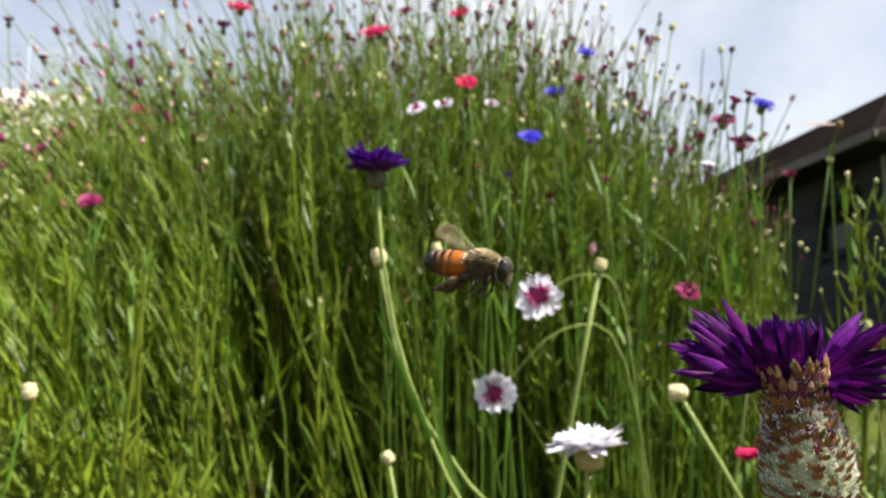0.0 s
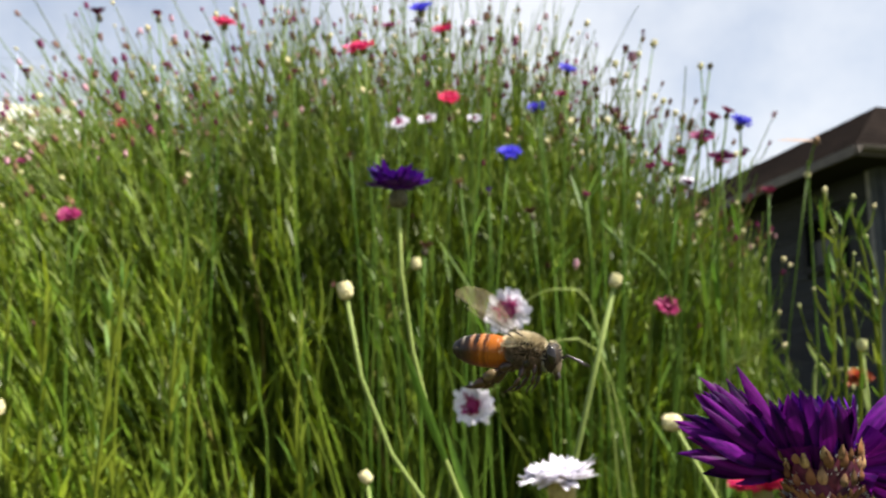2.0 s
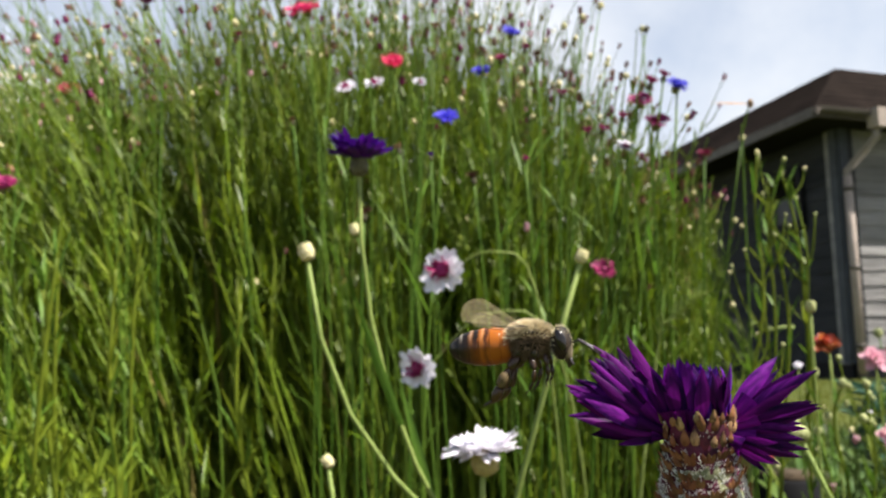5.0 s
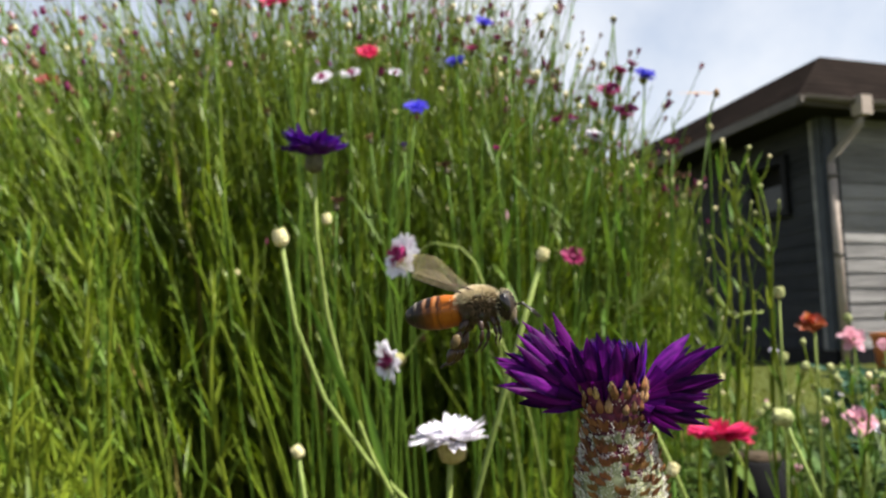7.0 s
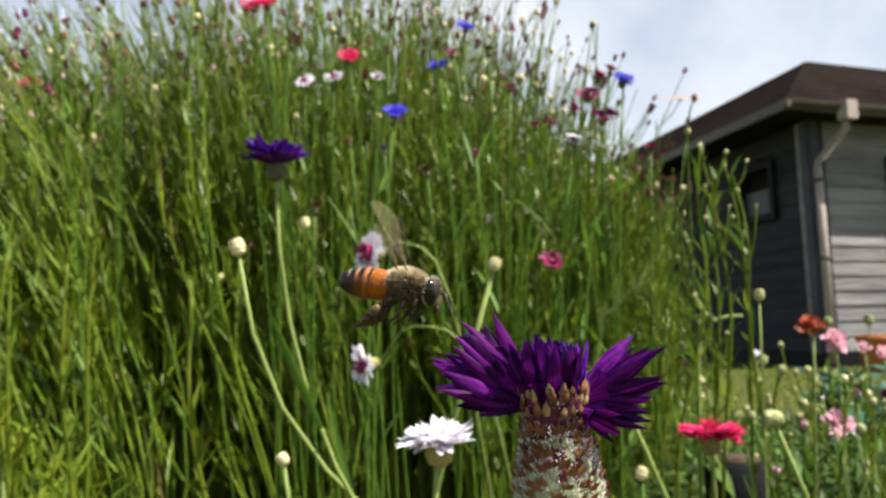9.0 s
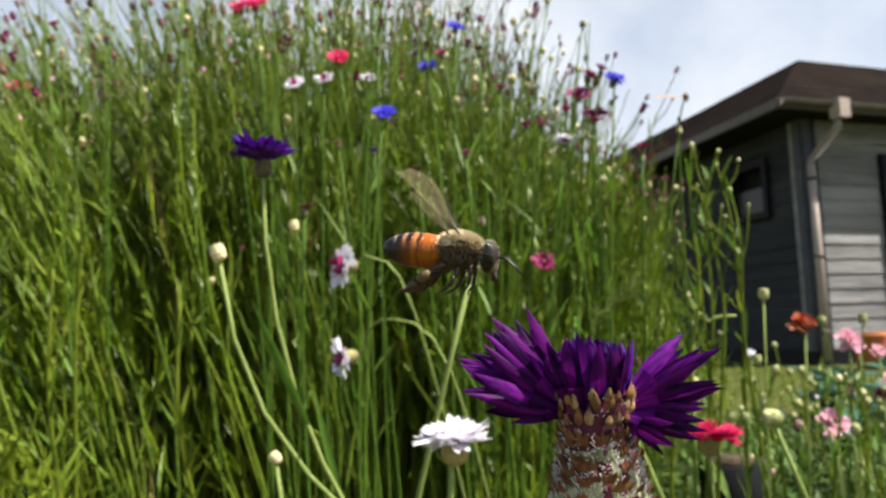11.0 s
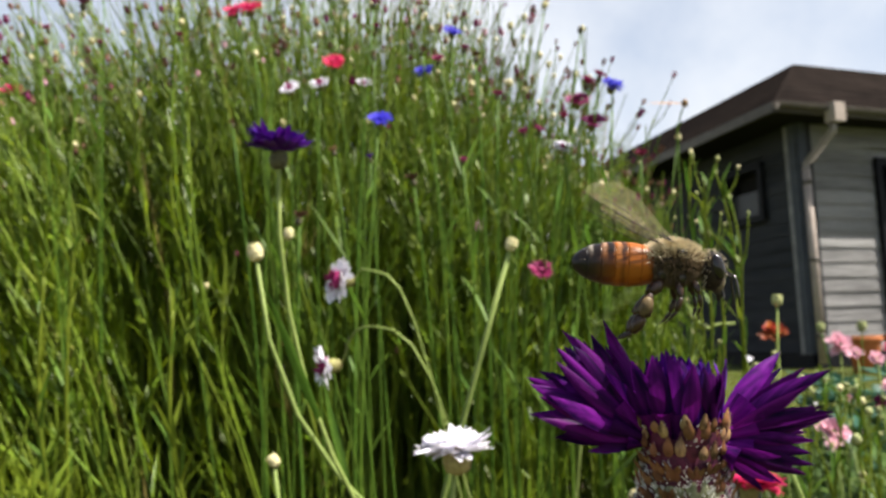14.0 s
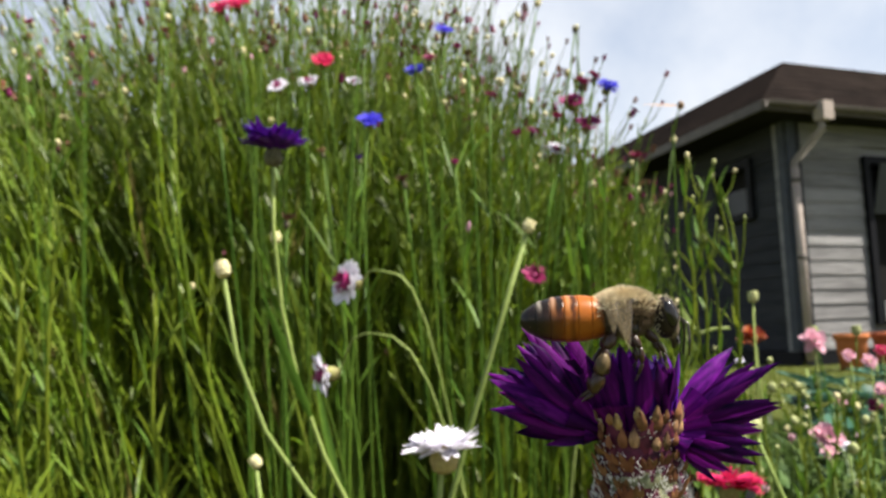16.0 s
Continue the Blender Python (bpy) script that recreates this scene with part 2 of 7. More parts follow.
# ---- garden house ----
KX, KY = 3.29, 7.10
D1, D2 = Vector((-0.242, 0.970, 0)), Vector((0.94, 0.342, 0))
N1, N2 = Vector((-0.970, -0.242, 0)), Vector((0.342, -0.94, 0))
K = Vector((KX, KY, 0))
EAVE_Z, TOP_Z = 2.37, 3.13


def offset(a, b):
    """The point a metres out from the side wall and b metres out from the front wall, near the corner."""
    det = N1.x * N2.y - N1.y * N2.x
    return K + Vector(((a * N2.y - b * N1.y) / det, (N1.x * b - N2.x * a) / det, 0))


def frame_of(o, along, out):
    return Matrix((((along.x, -out.x, 0, o.x)), (along.y, -out.y, 0, o.y), (0, 0, 1, o.z), (0, 0, 0, 1)))


def garden_house():
    house = thing("garden_house", Matrix.Identity(4), "single-storey grey timber garden house with dark hipped roof", "house")
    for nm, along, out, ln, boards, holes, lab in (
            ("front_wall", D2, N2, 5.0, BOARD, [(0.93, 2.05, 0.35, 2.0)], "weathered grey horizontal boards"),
            ("side_wall", D1, N1, 5.2, BOARD_SHADED, [(0.5, 1.15, 1.45, 2.05)], "dark boards, shade of this side put into their colour")):
        m = frame_of(K, along, out)
        core = MB()
        s0 = 0.0
        for a, b, z0, z1 in holes:
            core.box(((s0 + a) / 2, 0.10, 1.2), (a - s0, 0.12, 2.4), m)
            core.box(((a + b) / 2, 0.10, z0 / 2), (b - a, 0.12, z0), m)
            core.box(((a + b) / 2, 0.10, (z1 + 2.4) / 2), (b - a, 0.12, 2.4 - z1), m)
            s0 = b
        core.box(((s0 + ln) / 2, 0.10, 1.2), (ln - s0, 0.12, 2.4), m)
        wall = part(nm, core, boards, house, lab, smooth=False)
        pitch = 0.14
        for k in range(16):
            z = 0.14 + k * pitch
            spans, s0 = [], 0.09
            for a, b, z0, z1 in holes:
                if z0 - pitch < z < z1:
                    spans.append((s0, a))
                    s0 = b
            spans.append((s0, ln))
            for a, b in spans:
                if b - a > 2.6:
                    cut = a + (b - a) * (0.35 + 0.3 * ((k * 37) % 10) / 10)
                    pcs = [(a, cut - 0.002), (cut + 0.002, b)]
                else:
                    pcs = [(a, b)]
                for a2, b2 in pcs:
                    bb = MB()
                    vs = []
                    for s in (a2, b2):
                        for y, zz in ((0.038, z), (0.002, z + 0.002), (0.014, z + pitch + 0.006), (0.038, z + pitch + 0.006)):
                            vs.append(tuple(m @ Vector((s, y, zz))))
                    bb.add(vs, [(0, 1, 2, 3), (7, 6, 5, 4), (0, 4, 5, 1), (1, 5, 6, 2), (2, 6, 7, 3), (3, 7, 4, 0)])
                    part("board", bb, boards, wall, smooth=False)
        base = MB()
        base.box((ln / 2, 0.06, 0.06), (ln, 0.16, 0.14), m)
        part("plinth", base, FRAME_DARK, house, "dark concrete plinth", smooth=False)
        for a, b, z0, z1 in holes:
            fr = MB()
            w = 0.07
            fr.box((a + w / 2, 0.02, (z0 + z1) / 2), (w, 0.13, z1 - z0), m)
            fr.box((b - w / 2, 0.02, (z0 + z1) / 2), (w, 0.13, z1 - z0), m)
            fr.box(((a + b) / 2, 0.02, z1 - w / 2), (b - a - 2 * w, 0.13, w), m)
            fr.box(((a + b) / 2, 0.02, z0 + w / 2), (b - a - 2 * w, 0.13, w), m)
            win = part("window", fr, FRAME_DARK, house, "dark framed window", smooth=False)
            # near-black sheet in place of the unlit room
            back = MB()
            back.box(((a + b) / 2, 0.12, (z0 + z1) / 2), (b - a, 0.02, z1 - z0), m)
            part("backing", back, DEEP_SHADE, win, smooth=False)
            pn = MB()
            if nm == "side_wall":
                pn.box(((a + b) / 2 + 0.02, 0.03, z0 + 0.20), (b - a - 0.2, 0.012, 0.26), m)
            else:
                t = m @ pose((a + b) / 2 + 0.03, -0.05, z1 - 0.32, 14, 0, 0)
                pn.box((0, 0, 0), (b - a - 0.18, 0.012, 0.5), t)
            part("pane", pn, PANE, win, "pale reflecting pane", smooth=False)
            if nm == "front_wall":
                sl = MB()
                sl.box(((a + b) / 2, -0.01, z0 + 0.13), (b - a - 0.16, 0.10, 0.2), m)
                part("sill", sl, BOARD, win, "grey timber sill", smooth=False)
    far = MB()
    a, b = K + D2 * 5.0, K + D1 * 5.2
    c = a + D1 * 5.2
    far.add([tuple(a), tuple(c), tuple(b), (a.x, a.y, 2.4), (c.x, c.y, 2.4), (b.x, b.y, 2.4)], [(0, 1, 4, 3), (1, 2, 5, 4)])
    part("rear_wall", far, BOARD_SHADED, house, smooth=False)
    for sgn, along, out in ((1, D2, N2), (1, D1, N1)):
        m = frame_of(K, along, out)
        cp = MB()
        cp.box((0.045, 0.0, 1.24), (0.09, 0.06, 2.2), m)
        part("corner_post", cp, POST, house, "blue-grey corner board", smooth=False)
    # roof skirt in courses, flat top behind
    tip, O = offset(0.506, 0.33), 0.0
    e2, e1 = tip + D2 * 6.0, tip + D1 * 6.2
    ridge = tip + D1 * 0.92 + D2 * 1.08
    r2, r1 = ridge + D2 * 5.0, ridge + D1 * 5.2
    n = 8
    body = MB()
    far_pt = r2 + D1 * 4.0
    body.add([(tip.x, tip.y, EAVE_Z), (e2.x, e2.y, EAVE_Z), (r2.x, r2.y, TOP_Z), (ridge.x, ridge.y, TOP_Z), (e1.x, e1.y, EAVE_Z), (r1.x, r1.y, TOP_Z), (far_pt.x, far_pt.y, TOP_Z)],
             [(0, 1, 2, 3), (4, 0, 3, 5), (3, 2, 6, 5)])
    roof = part("roof", body, ROOF, house, "dark brown hipped roof", smooth=False)
    for k in range(n):
        for en, rn, flip in ((e2, r2, 0), (e1, r1, 1)):
            ps = []
            for s, lift in ((k / n, 0.012), ((k + 1.05) / n, 0.004)):
                for p, q in ((tip, ridge), (en, rn)):
                    v = p.lerp(q, s)
                    ps.append((v.x, v.y, EAVE_Z + (TOP_Z - EAVE_Z) * s + lift))
            lo = [(x, y, z - 0.02) for x, y, z in ps]
            cm = MB()
            cm.add(ps + lo, [(0, 1, 3, 2), (4, 6, 7, 5), (0, 4, 5, 1), (2, 3, 7, 6), (0, 2, 6, 4), (1, 5, 7, 3)])
            part("shingle_course", cm, ROOF, roof, smooth=False)
    # underside of the eaves, its shade in the colour
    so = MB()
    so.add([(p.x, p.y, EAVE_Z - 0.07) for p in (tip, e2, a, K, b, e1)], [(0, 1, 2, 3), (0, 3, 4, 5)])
    part("soffit", so, DEEP_SHADE, house, smooth=False)
    fa = MB()
    for en, out in ((e2, N2), (e1, N1)):
        d = (en - tip).normalized()
        m = frame_of(tip, d, out)
        fa.box(((en - tip).length / 2, -0.004, EAVE_Z - 0.045), ((en - tip).length, 0.03, 0.085), m)
    part("fascia", fa, GUTTER, house, "beige eaves board", smooth=False)
    gm = frame_of(tip, D2, N2)
    gt = MB()
    prof = [(math.cos(math.pi + math.pi * k / 8) * 0.036, math.sin(math.pi + math.pi * k / 8) * 0.05) for k in range(9)]
    vs = [tuple(gm @ Vector((s, -0.045 + y, EAVE_Z - 0.015 + z))) for s in (0.0, 6.0) for y, z in prof]
    gt.add(vs, [(k, k + 1, k + 10, k + 9) for k in range(8)])
    part("gutter", gt, GUTTER, house, "beige half-round gutter")
    hb = MB()
    hb.box((0.60, -0.085, EAVE_Z - 0.085), (0.12, 0.12, 0.17), gm)
    part("hopper", hb, PIPE, house, "cream rainwater hopper", smooth=False)
    wm = frame_of(K, D2, N2)
    top = gm @ Vector((0.59, -0.06, EAVE_Z - 0.17))
    mid = wm @ Vector((0.03, -0.06, 1.86))
    dp = MB()
    dp.tube([top, top + Vector((0, 0, -0.07)), mid + Vector((0, 0, 0.03)), mid, mid + Vector((0, 0, -0.06))], 0.034, 12)
    part("elbow", dp, ELBOW, house, "angled rainwater elbow")
    dp = MB()
    dp.tube([mid + Vector((0, 0, -0.02)), (mid.x, mid.y, 1.0), (mid.x, mid.y, 0.05)], 0.038, 12)
    pipe = part("downpipe", dp, PIPE, house, "cream downpipe")
    for z in (1.72, 1.0, 0.3):
        br = MB()
        br.tube([(mid.x, mid.y, z - 0.018), (mid.x, mid.y, z + 0.018)], 0.045, 12)
        part("bracket", br, GUTTER, pipe)


garden_house()

# ---- the stand of cornflowers: stems and leaves in their hundreds ----
def skyline(a):
    """How steeply the stand's top rises before the eye, by the bearing x / y."""
    pts = [(-1.2, 0.24), (-0.62, 0.32), (-0.50, 0.41), (-0.42, 0.50), (-0.3, 0.57), (-0.05, 0.51), (0.03, 0.41), (0.08, 0.345), (0.13, 0.295), (0.2, 0.235), (0.29, 0.155), (1, 0.08)]
    for (a0, v0), (a1, v1) in zip(pts, pts[1:]):
        if a <= a1:
            return v0 + (v1 - v0) * (a - a0) / (a1 - a0)
    return 0.1


def spline(pts, n):
    """Points along a smooth curve through pts."""
    pts = [Vector(p) for p in pts]
    out = []
    for i in range(len(pts) - 1):
        p0, p1, p2, p3 = pts[max(i - 1, 0)], pts[i], pts[i + 1], pts[min(i + 2, len(pts) - 1)]
        for k in range(n):
            t = k / n
            out.append(0.5 * (2 * p1 + (p2 - p0) * t + (2 * p0 - 5 * p1 + 4 * p2 - p3) * t * t + (3 * p1 - p0 - 3 * p2 + p3) * t ** 3))
    return out + [pts[-1]]


def stand():
    green, dry, heads = MB(), MB(), MB()
    r = random.Random(11)
    count = 0
    while count < 1320:
        y = 0.66 + 1.35 * r.random() ** 1.15
        x = r.uniform(-1.75, 0.285 * y)
        a = x / y
        if a < -0.95 and r.random() < 0.6:
            continue
        if a > 0.235 and r.random() < 0.45:
            continue
        if y < 0.90 + 0.12 * noise.noise((x * 4, 0, 3)) and r.random() < (0.93 if a > -0.3 else 0.82 if a > -0.55 else 0.5):
            continue
        if y < 1.3 and noise.noise((x * 6.5, y * 2.5, 9)) < (0.08 if a > -0.28 else -0.05 if a > -0.5 else -0.15):
            continue
        if a > -0.02 and y > 0.85 and r.random() < 0.3:
            continue
        if -0.50 < a < -0.24 and y < 1.16 and r.random() < 0.94:
            continue
        if a > -0.24 and y < 1.14 and r.random() < 0.9:
            continue
        count += 1
        tuft = r.randint(3, 5)
        left = max(0.0, min(1.0, (-a - 0.08) / 0.5))
        for j in range(tuft):
            h = CAM_Z + y * skyline(a) * r.uniform(0.68, 1.04)
            h = min(h, r.uniform(1.05, 1.40))
            if r.random() < 0.25:
                h *= r.uniform(0.5, 0.85)
            lean_x = -0.52 * left * r.uniform(0.4, 1.5) + r.gauss(0.015 if a < 0.15 else -0.01, 0.10 if a < 0.15 else 0.055)
            lean_y = r.gauss(-0.03, 0.06)
            bend, twist = r.gauss(0, 0.05), r.gauss(0, 0.02)
            bx, by = x + r.gauss(0, 0.005), y + r.gauss(0, 0.005)
            pts = []
            for i in range(8):
                s = i / 7
                pts.append(Vector((bx + lean_x * h * s ** 1.7 + bend * math.sin(math.pi * s) + twist * math.sin(2.6 * math.pi * s), by + lean_y * h * s * s + bend * math.sin(2 * s), h * s * (1 - 0.12 * left * s))))
            tgt = dry if y > 1.0 and r.random() < 0.015 else green
            k0 = r.uniform(0.8, 1.25)
            tgt.tube(pts, [k0 * q for q in (0.0022, 0.0022, 0.0022, 0.0022, 0.0021, 0.0018, 0.0014, 0.0009)], 4, 0 if tgt is dry else 1, cap=False)
            for k in range(r.randint(36, 46)):
                s = 0.90 - (0.48 if r.random() < 0.7 else 0.72) * r.random()
                i = min(6, int(s * 7))
                p = pts[i].lerp(pts[i + 1], s * 7 - i)
                th = r.uniform(0, 2 * math.pi)
                up = (pts[i + 1] - pts[i]).normalized()
                o = Vector((math.cos(th), math.sin(th), 0))
                sp = r.uniform(0.10, 0.38) if r.random() < 0.65 else r.uniform(0.4, 1.1)
                tgt.blade(p, up + o * sp, o - up * 0.5, (0.7 if sp > 0.38 else 1.0) * r.uniform(0.022, 0.066) * (1.2 - 0.45 * s) * (1 + 0.5 * left), r.uniform(0.0025, 0.0050) * (1.25 - 0.5 * s), r.uniform(-0.1, 0.45), 2, 0.25)
            ends = [(pts[-1], (pts[-1] - pts[-2]).normalized())]
            for k in range(r.randint(0, 3)):
                s = r.uniform(0.62, 0.94)
                i = min(6, int(s * 7))
                p = pts[i].lerp(pts[i + 1], s * 7 - i)
                th = r.uniform(0, 2 * math.pi)
                ln = r.uniform(0.05, 0.15) * (1.5 - s)
                up = (pts[i + 1] - pts[i]).normalized()
                e = p + (up + Vector((math.cos(th) * 0.3, math.sin(th) * 0.3, 0))) * ln
                q = (p + e) / 2 + Vector((math.cos(th), math.sin(th), 0)) * 0.12 * ln
                tgt.tube([p, q, e], [0.0012, 0.0011, 0.0008], 3, 0 if tgt is dry else 1, cap=False)
                ends.append((e, (e - q).normalized()))
            for e, d in ends:
                high = (e.z - CAM_Z) / (e.y * skyline(e.x / e.y))
                if r.random() < (0.50 if high > 0.62 else 0.05):
                    q = d.to_track_quat("Z", "Y").to_matrix().to_4x4()
                    q.translation = e
                    k = r.random()
                    slot = 0 if k < 0.28 else (1 if k < 0.66 else (2 if k < 0.88 else 3))
                    w = r.uniform(0.0028, 0.0054)
                    prof = [(w * 0.3, -w * 0.6), (w, 0.4 * w), (w * 0.95, 1.2 * w), (w * 0.5, 1.9 * w)]
                    if slot:
                        prof += [(w * r.uniform(0.9, 1.5), 2.1 * w), (w * 0.5, 2.3 * w)]
                    heads.lathe(prof, 6, q, slot)
    tagged(new("cornflower_stems", green.mesh("cornflower_stems", [GRASSY, STALK])), "dense stand of thin green cornflower stems and narrow leaves", "foliage", kind="stuff")
    tagged(new("dry_stems", dry.mesh("dry_stems", STRAW)), "straw-coloured dry stems among the green", "foliage", kind="stuff")
    tagged(new("cornflower_buds", heads.mesh("cornflower_buds", [BUD, WITHER, MAROON, PINK])), "small pale buds and brown spent heads on the stems", "buds", kind="stuff")


stand()


# ---- single cornflowers ----
def aim(base, head):
    """The pose at base that turns z towards head by the shortest way."""
    m = Vector((0, 0, 1)).rotation_difference(head - base).to_matrix().to_4x4()
    m.translation = base
    return m


def stem_path(L, curve, k=8):
    """From the root to the head on the z axis, bowed sideways by curve (x, y), or nodding over near the head (bend, reach, 0)."""
    if len(curve) == 3:
        bow = lambda d: curve[0] * (d * d if d < curve[1] else curve[1] * (2 * d - curve[1]))
        k *= 2
        return [Vector((bow(L - L * i / k) - bow(L) * (1 - i / k), 0, L * i / k)) for i in range(k + 1)]
    return [Vector((curve[0] * math.sin(math.pi * i / k), curve[1] * math.sin(math.pi * i / k), L * i / k)) for i in range(k + 1)]


def floret(size, lobes=5, segs=4, spread=0.75, r=rnd, broad=1.0, blunt=0.0):
    """One trumpet floret along +z, opening towards +y: its tube and its pointed lobes."""
    b = MB()
    b.tube([(0, 0, 0), (0, 0.01 * size, 0.22 * size), (0, 0.05 * size, 0.42 * size)], [0.03 * size, 0.05 * size, 0.10 * size], 5, cap=False)
    out = []
    for k in range(lobes):
        a = spread * (k / (lobes - 1) - 0.5) * 2
        way = Vector((math.sin(a), r.uniform(-0.12, 0.25), math.cos(a)))
        lb = MB()
        lb.blade((0.05 * size * math.sin(a), 0.04 * size, 0.36 * size), way, (0, 1, 0.0), size * r.uniform(0.52, 0.68), broad * size * r.uniform(0.17, 0.23), r.uniform(-0.05, 0.22), segs, 0.35, shape=0.42 + 0.26 * blunt, tip=0.45 * blunt)
        out.append(lb)
    return b, out


def cornflower(base, head, petal, label, group="", size=0.024, rays=9, tilt=(0, 0), curve=(0.0, 0.0), calyx=CALYX, inner=None, open_=62, thick=0.0011, leaves=3, lobes=5, split=True, detail=4, seed=1, arch=None, broad=1.0, disc=1.0, blunt=0.0, fat=1.0, deep=0.38):
    """A cornflower rooted at base (on the ground) whose head stands at head. tilt: degrees about x and y of the head."""
    r = random.Random(seed)
    base, head = Vector(base), Vector(head)
    L = (head - base).length
    q = aim(base, head)
    ob = thing("cornflower", q, label, "flower", group)
    st = MB()
    path = stem_path(L, curve, 10)
    path[0] = Vector((0, 0, -0.06))
    if arch:
        ax, az_ = arch
        tip_ = Vector((0, 0, L)) - (pose(0, 0, 0, tilt[0], tilt[1], 0) @ Vector((0, 0, size * deep)))
        path = spline([(0, 0, -0.06), (ax * 0.9, 0.01, L * 0.55), (ax * 1.25, 0.006, L + az_ - 0.035), (ax * 0.75, 0, L + az_), tip_], 4)
    st.tube(path, [thick * (1.5 - 0.6 * i / (len(path) - 1)) for i in range(len(path))], 8)
    part("stem", st, STEM if split else LEAF, ob)
    for k in range(leaves):
        s = r.uniform(0.45, 0.9)
        i = min(len(path) - 2, int(s * (len(path) - 1)))
        p = path[i].lerp(path[i + 1], 0.5)
        th = r.uniform(0, 6.28)
        lb = MB()
        lb.blade(p, (math.cos(th) * 0.5, math.sin(th) * 0.5, 0.85), (math.cos(th), math.sin(th), -0.4), r.uniform(0.03, 0.07), 0.0035, r.uniform(0.0, 0.35), 6, 0.25)
        part("leaf", lb, LEAF, ob)
    hd = pose(0, 0, L, tilt[0], tilt[1], 0)
    cx = MB()
    w = size * 0.165 * fat
    hgt = size * deep
    cx.lathe([(w * 0.35, -hgt), (w * 0.85, -hgt * 0.85), (w, -hgt * 0.5), (w * 0.88, -hgt * 0.2), (w * 0.7, 0), (w * 0.6, 0.02 * size)], 12, hd)
    part("involucre", cx, calyx, ob)
    n = rays
    if split:
        for k in range(n):
            fb = floret(size * 0.55 * r.uniform(0.85, 1.1), lobes, detail, 0.7, r, broad, blunt)
            fo = part("ray_floret", fb[0], petal, ob)
            for lb in fb[1]:
                part("lobe", lb, petal, fo)
            fo.matrix_basis = hd @ pose(0, 0, -0.04 * size) @ pose(0, 0, 0, 0, 0, 360 * k / n + r.uniform(-12, 12)) @ pose(0, 0, 0, -open_ + r.uniform(-12, 12), 0, 0)
    else:
        allp = MB()
        for k in range(n):
            fb = floret(size * 0.55 * r.uniform(0.85, 1.1), lobes, 2, 0.7, r, broad)
            m = hd @ pose(0, 0, -0.04 * size) @ pose(0, 0, 0, 0, 0, 360 * k / n + r.uniform(-12, 12)) @ pose(0, 0, 0, -open_ + r.uniform(-12, 12), 0, 0)
            for q in (fb[0], *fb[1]):
                allp.add([tuple(m @ Vector(v)) for v in q.v], q.f)
        tagged(part("petals", allp, petal, ob), kind="stuff")
    if inner:
        if disc > 1.3:
            db = MB()
            db.lathe([(0.1 * size * disc, -0.02 * size), (0.085 * size * disc, 0.06 * size), (0.05 * size * disc, 0.09 * size), (0.01 * size, 0.1 * size)], 12, hd)
            part("disc", db, inner, ob, "rose centre")
        ib = MB()
        for k in range(int(14 * disc)):
            th, rr = r.uniform(0, 6.28), size * 0.09 * disc * math.sqrt(r.random())
            p = hd @ Vector((rr * math.cos(th), rr * math.sin(th), 0))
            ib.blade(p, hd.to_3x3() @ Vector((math.cos(th) * 0.35, math.sin(th) * 0.35, 1)), hd.to_3x3() @ Vector((math.cos(th), math.sin(th), 0)), size * r.uniform(0.16, 0.3), size * 0.07, 0.2, 3, 0.4)
            if split:
                part("disc_floret", ib, inner, ob)
                ib = MB()
        if not split:
            tagged(part("disc_florets", ib, inner, ob), kind="stuff")
    return ob


def bud_stem(base, head, label, w=0.0034, stem=None, tilt=(0, 0), curve=(0, 0), material=BUD, thick=0.0011, group="", seed=3, leaves=1):
    r = random.Random(seed)
    base, head = Vector(base), Vector(head)
    L = (head - base).length
    q = aim(base, head)
    ob = thing("cornflower_bud", q, label, "flower bud", group)
    st = MB()
    path = stem_path(L, curve, 10)
    path[0] = Vector((0, 0, -0.06))
    st.tube(path, [thick * (1.5 - 0.5 * i / (len(path) - 1)) for i in range(len(path))], 8)
    part("stem", st, stem or STEM, ob)
    for k in range(leaves):
        s = r.uniform(0.5, 0.85) if leaves < 4 else r.uniform(0.62, 0.97)
        i = int(s * (len(path) - 1))
        lb = MB()
        th = r.uniform(0, 6.28)
        lb.blade(path[i], (math.cos(th) * 0.4, math.sin(th) * 0.4, 0.9), (math.cos(th), math.sin(th), -0.4), r.uniform(0.03, 0.06), 0.003 if leaves < 4 else 0.0042, r.uniform(0, 0.3), 6, 0.25)
        part("leaf", lb, stem or STEM, ob)
    b = MB()
    m = pose(0, 0, L, tilt[0], tilt[1], 0)
    b.lathe([(w * 0.35, -1.15 * w), (w * 0.85, -0.8 * w), (w, -0.1 * w), (w * 0.86, 0.55 * w), (w * 0.5, 0.95 * w), (w * 0.1, 1.12 * w)], 14, m)
    bd = part("bud", b, material, ob)
    for row, (zz, rr) in enumerate(((-0.7, 0.9), (-0.2, 1.02), (0.35, 0.93))):
        for k in range(9):
            th = 2 * math.pi * (k + 0.5 * (row % 2)) / 9
            sc = MB()
            p = m @ Vector((rr * w * math.cos(th), rr * w * math.sin(th), zz * w))
            sc.blade(p, m.to_3x3() @ Vector((math.cos(th) * -0.12, math.sin(th) * -0.12, 1)), m.to_3x3() @ Vector((math.cos(th), math.sin(th), 0)), w * 0.85, w * 0.7, -0.12, 4, 0.1)
            part("bract", sc, material, bd)
    return ob


